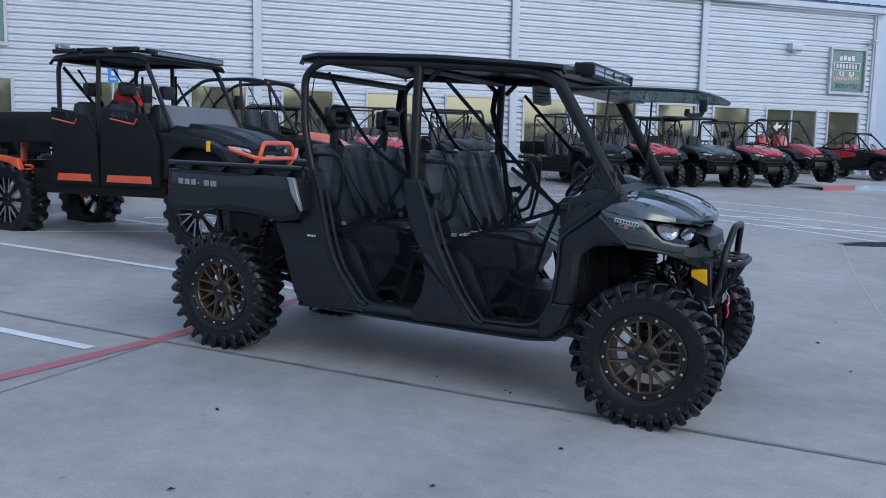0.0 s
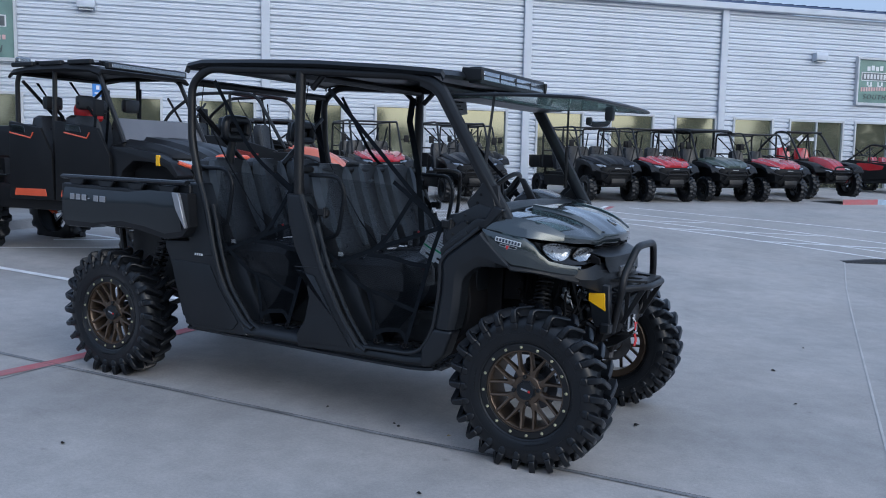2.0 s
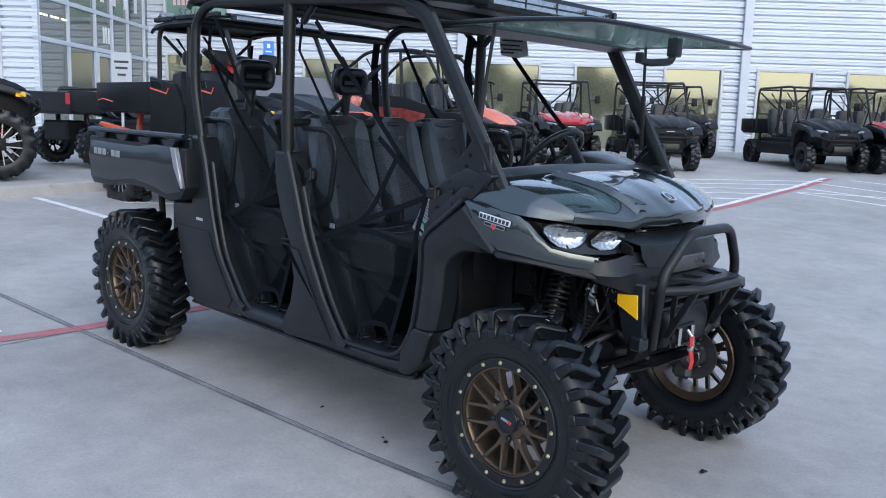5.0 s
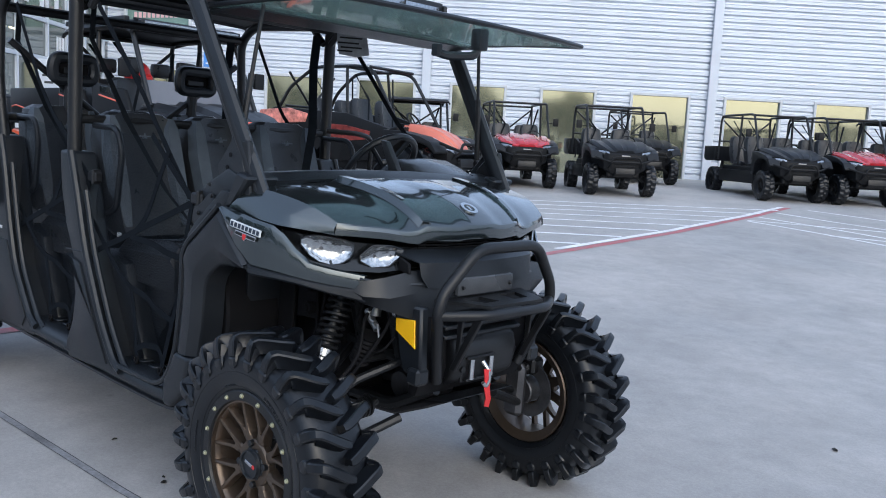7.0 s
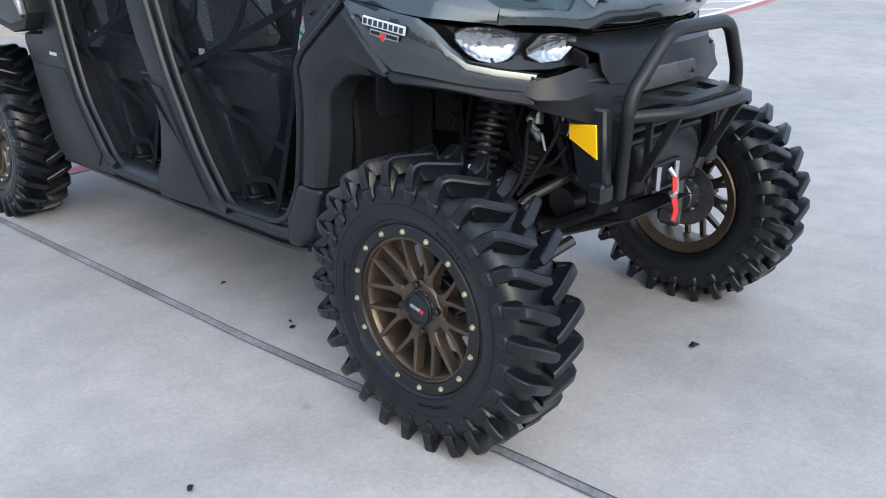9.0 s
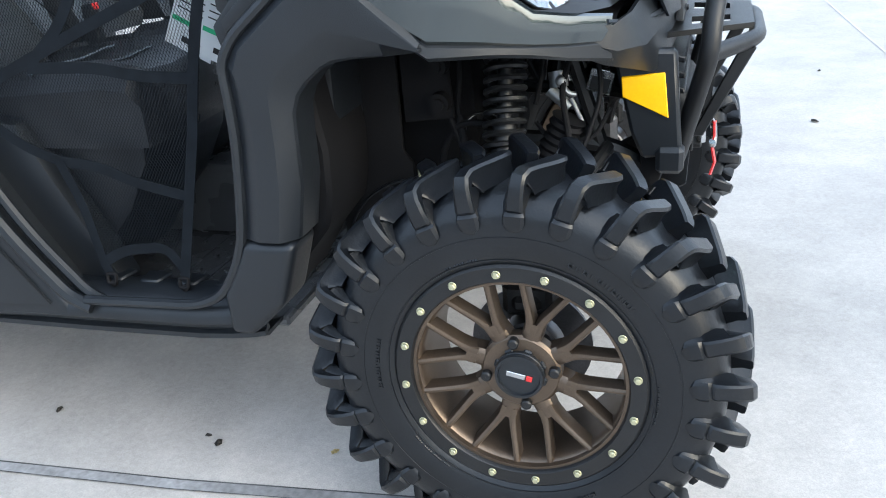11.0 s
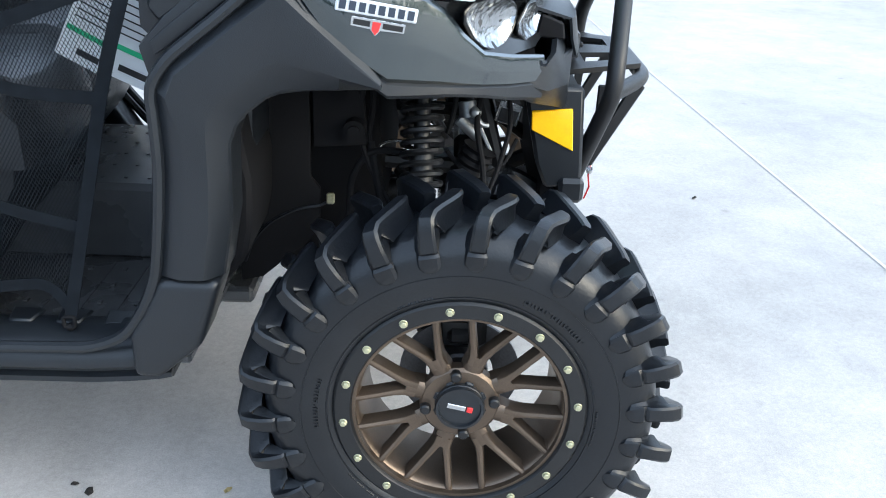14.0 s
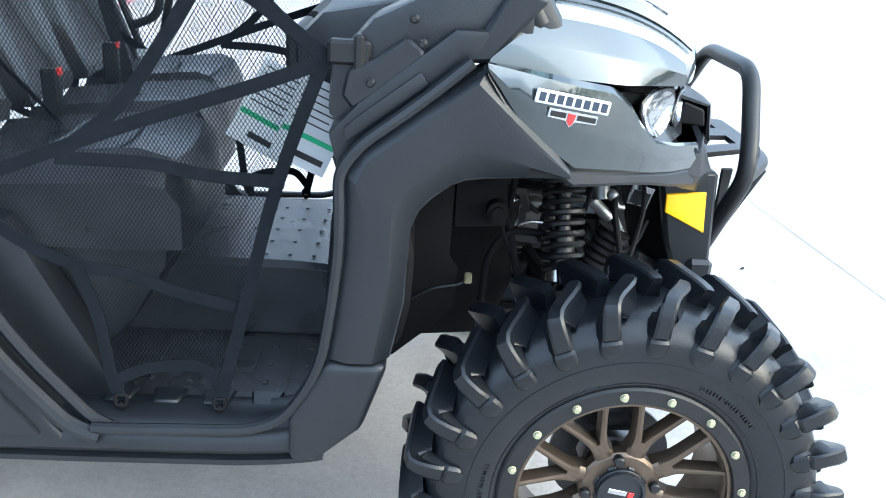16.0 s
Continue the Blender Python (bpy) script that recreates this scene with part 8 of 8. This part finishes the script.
for s in (-1, 1):
    bm = bm_new()
    for x0, x1 in ((-2.1, -1.75), (-1.65, -1.3), (-1.2, -0.85)):
        box(bm, (x0, s * 0.62 - 0.03, 2.17), (x1, s * 0.62 + 0.03, 2.22), 0.008)
    part("side_lamp", bm, BLACK_METAL, rack)
bm = bm_new()
box(bm, (-0.72, -0.58, 2.115), (-0.64, 0.58, 2.185), 0.01)
lb = part("light_bar", bm, BLACK_METAL, ranger)
bm = bm_new()
box(bm, (-0.642, -0.55, 2.13), (-0.634, 0.55, 2.17), 0.003)
part("bar_lens", bm, LENS, lb)
for s in (-1, 1):
    bm = bm_new()
    box(bm, (0.12, s * 0.70 - 0.012, 1.10), (0.17, s * 0.70 + 0.012, 1.21), 0.005)
    part("amber_marker", bm, AMBER, ranger)
    for x0 in (-1.12, -1.65):
        bm = bm_new()
        box(bm, (x0 - 0.22, s * 0.33 - 0.115, 1.70), (x0 - 0.13, s * 0.33 + 0.115, 1.86), 0.04, seg=2)
        part("headrest", bm, SEAT_VINYL, ranger)
bm = bm_new()
bmesh.ops.create_uvsphere(bm, u_segments=14, v_segments=10, radius=0.14, matrix=Matrix.Translation((-1.48, -0.15, 1.70)) @ Matrix.Diagonal((1.15, 0.95, 1, 1)))
box(bm, (-1.41, -0.25, 1.58), (-1.30, -0.05, 1.70), 0.03)
part("helmet", bm, RED_PLASTIC, ranger, "red helmet left on the seat")

for s in (-1, 1):
    bm = bm_new()
    prism(bm, [(-2.62, 0.96), (-3.26, 1.04), (-3.30, 1.00), (-2.75, 0.90), (-2.58, 0.82)], s * 0.66, s * 0.735, 0.01)
    part("rear_stay", bm, ORANGE_PAINT, ranger, "orange rear suspension stay")
    bm = bm_new()
    fr_ = Matrix.Translation((-2.62, s * 0.60, 0.60)) @ Matrix.Rotation(radians(8), 4, "Y")
    tube(bm, [fr_ @ Vector((0.05 * math.cos(a), 0.05 * math.sin(a), 0.30 * a / (12 * math.pi))) for a in [12 * math.pi * k / 96 for k in range(97)]], 0.011, 0, 6)
    part("coil_spring", bm, ORANGE_PAINT, ranger, "orange coil spring")
    bm = bm_new()
    tube(bm, [(-3.30, s * 0.722, 1.295), (-3.18, s * 0.722, 1.315), (-2.95, s * 0.722, 1.28)], 0.008, 0, 6)
    part("box_accent", bm, ORANGE_PAINT, ranger)
orange = utility("long black sport side-by-side with an orange bonnet and round tube cage", ORANGE_FADED, spot(-8.35, 8.92, 12) @ Matrix.Scale(1.16, 4), crew=True, sport=True, r=0.39, low=-0.04, accent=material("red_graphic", (0.16, 0.026, 0.020), 0.4, vary=0.6, scale=14))
QUARTER_PRINT = material("orange_white_print", (0.60, 0.22, 0.17), 0.4, vary=0.6, scale=11)
for sd in (-1, 1):
    bm = bm_new()
    prism(bm, [(-2.05, 1.22), (-2.45, 1.30), (-3.05, 1.26), (-3.10, 1.12), (-2.70, 1.05), (-2.10, 1.08)], sd * 0.69, sd * 0.765, 0.02, seg=2)
    part("quarter_panel", bm, QUARTER_PRINT, orange, "orange and white printed rear quarter panel")
for sd in (-1, 1):
    bm = bm_new()
    prism(bm, [(0.30, 0.86), (0.16, 0.93), (-0.20, 0.98), (-0.20, 0.955), (0.14, 0.895), (0.27, 0.82)], sd * 0.455, sd * 0.50, 0.006)
    part("light_surround", bm, SILVER_RIM, orange, "pale silver headlight surround")
# machines on the raised walk
lifted = utility("lifted black side-by-side on very tall tyres", SOFT_BLACK, Matrix.Translation((0, 0, 0.15)) @ spot(-10.85, 1.2, 72), r=0.47, lift=0.12, rims=SILVER_RIM, accent=RED_PLASTIC, big=True)
bm = bm_new()
box(bm, (0.22, -0.70, 1.10), (0.34, -0.66, 1.16), 0.005)
part("amber_marker", bm, AMBER, lifted)
utility("black utility vehicle with its cage folded low, on the walk", DARK_PAINT, Matrix.Translation((0, 0, 0.15)) @ spot(-12.35, 4.84, 98), r=0.34, low=0.66, rails=False)

# notices on posts
def notice(name, label, x, y, z, w, h, mat, heading, bars):
    n = thing(name, label, "sign", m=spot(x, y, heading))
    bm = bm_new()
    tube(bm, [(0, 0, 0.0), (0, 0, z + h / 2)], 0.022, 0, 8)
    part("post", bm, FRAME_WHITE, n)
    bm = bm_new()
    box(bm, (0.024, -w / 2, z - h / 2), (0.030, w / 2, z + h / 2), 0.002)
    plate = part("plate", bm, mat, n)
    bm = bm_new()
    for a, b, c, d in bars:
        box(bm, (0.030, a * w, z + c * h), (0.033, b * w, z + d * h))
    part("print", bm, SIGN_DARK if mat is PAPER else SIGN_WHITE, plate)
    return n


notice("notice_board", "white printed notice on a post by the kerb", -11.1, 3.15, 1.68, 0.30, 0.58, PAPER, -25, [(-0.35, 0.35, 0.22, 0.28), (-0.3, 0.3, 0.06, 0.12), (-0.2, 0.2, -0.12, -0.06)])
notice("parking_sign", "blue parking sign on a post", -10.9, 5.75, 2.2, 0.18, 0.24, material("sign_blue", (0.06, 0.22, 0.60), 0.4, vary=0.06), -30, [(-0.15, 0.15, 0.0, 0.3), (-0.3, 0.3, -0.3, -0.2)])

# ---- woods far off behind, which the shop windows reflect, and an added unseen arc ----
LEAVES = material("far_foliage", (0.05, 0.065, 0.03), 0.8, vary=0.4, scale=0.6)
rnd = random.Random(3)
bm = bm_new()
for k in range(88):
    # from 46 on: an unseen arc added to darken reflections in the vehicle's side
    a = radians(-75 + k * 2.9 + rnd.random() * 1.5) if k < 46 else radians(183 + (k - 46) * 2.4 + rnd.random() * 1.5)
    d = (130 if k < 46 else 75) + 40 * rnd.random()
    x, y = d * math.cos(a), d * math.sin(a)
    hgt = 8 + 7 * rnd.random()
    z = ground_z(x, y)
    tube(bm, [(x, y, z), (x + 0.3, y, z + hgt * 0.6)], 0.3, 0, 5)
    for j in range(14):
        r = hgt * (0.10 + 0.12 * rnd.random())
        p = Vector((x + rnd.gauss(0, hgt * 0.24), y + rnd.gauss(0, hgt * 0.24), z + hgt * (0.35 + 0.6 * rnd.random())))
        res = bmesh.ops.create_icosphere(bm, subdivisions=1, radius=r, matrix=Matrix.Translation(p) @ Matrix.Rotation(rnd.random() * 3, 4, "Z"))
        for vv in res["verts"]:
            vv.co += Vector((rnd.gauss(0, r * 0.22), rnd.gauss(0, r * 0.22), rnd.gauss(0, r * 0.22)))
tagged(finish("far_woods_part_added", bm, LEAVES, smooth=0), "distant line of trees, one stretch added out of view to darken reflections", "trees", kind="stuff")
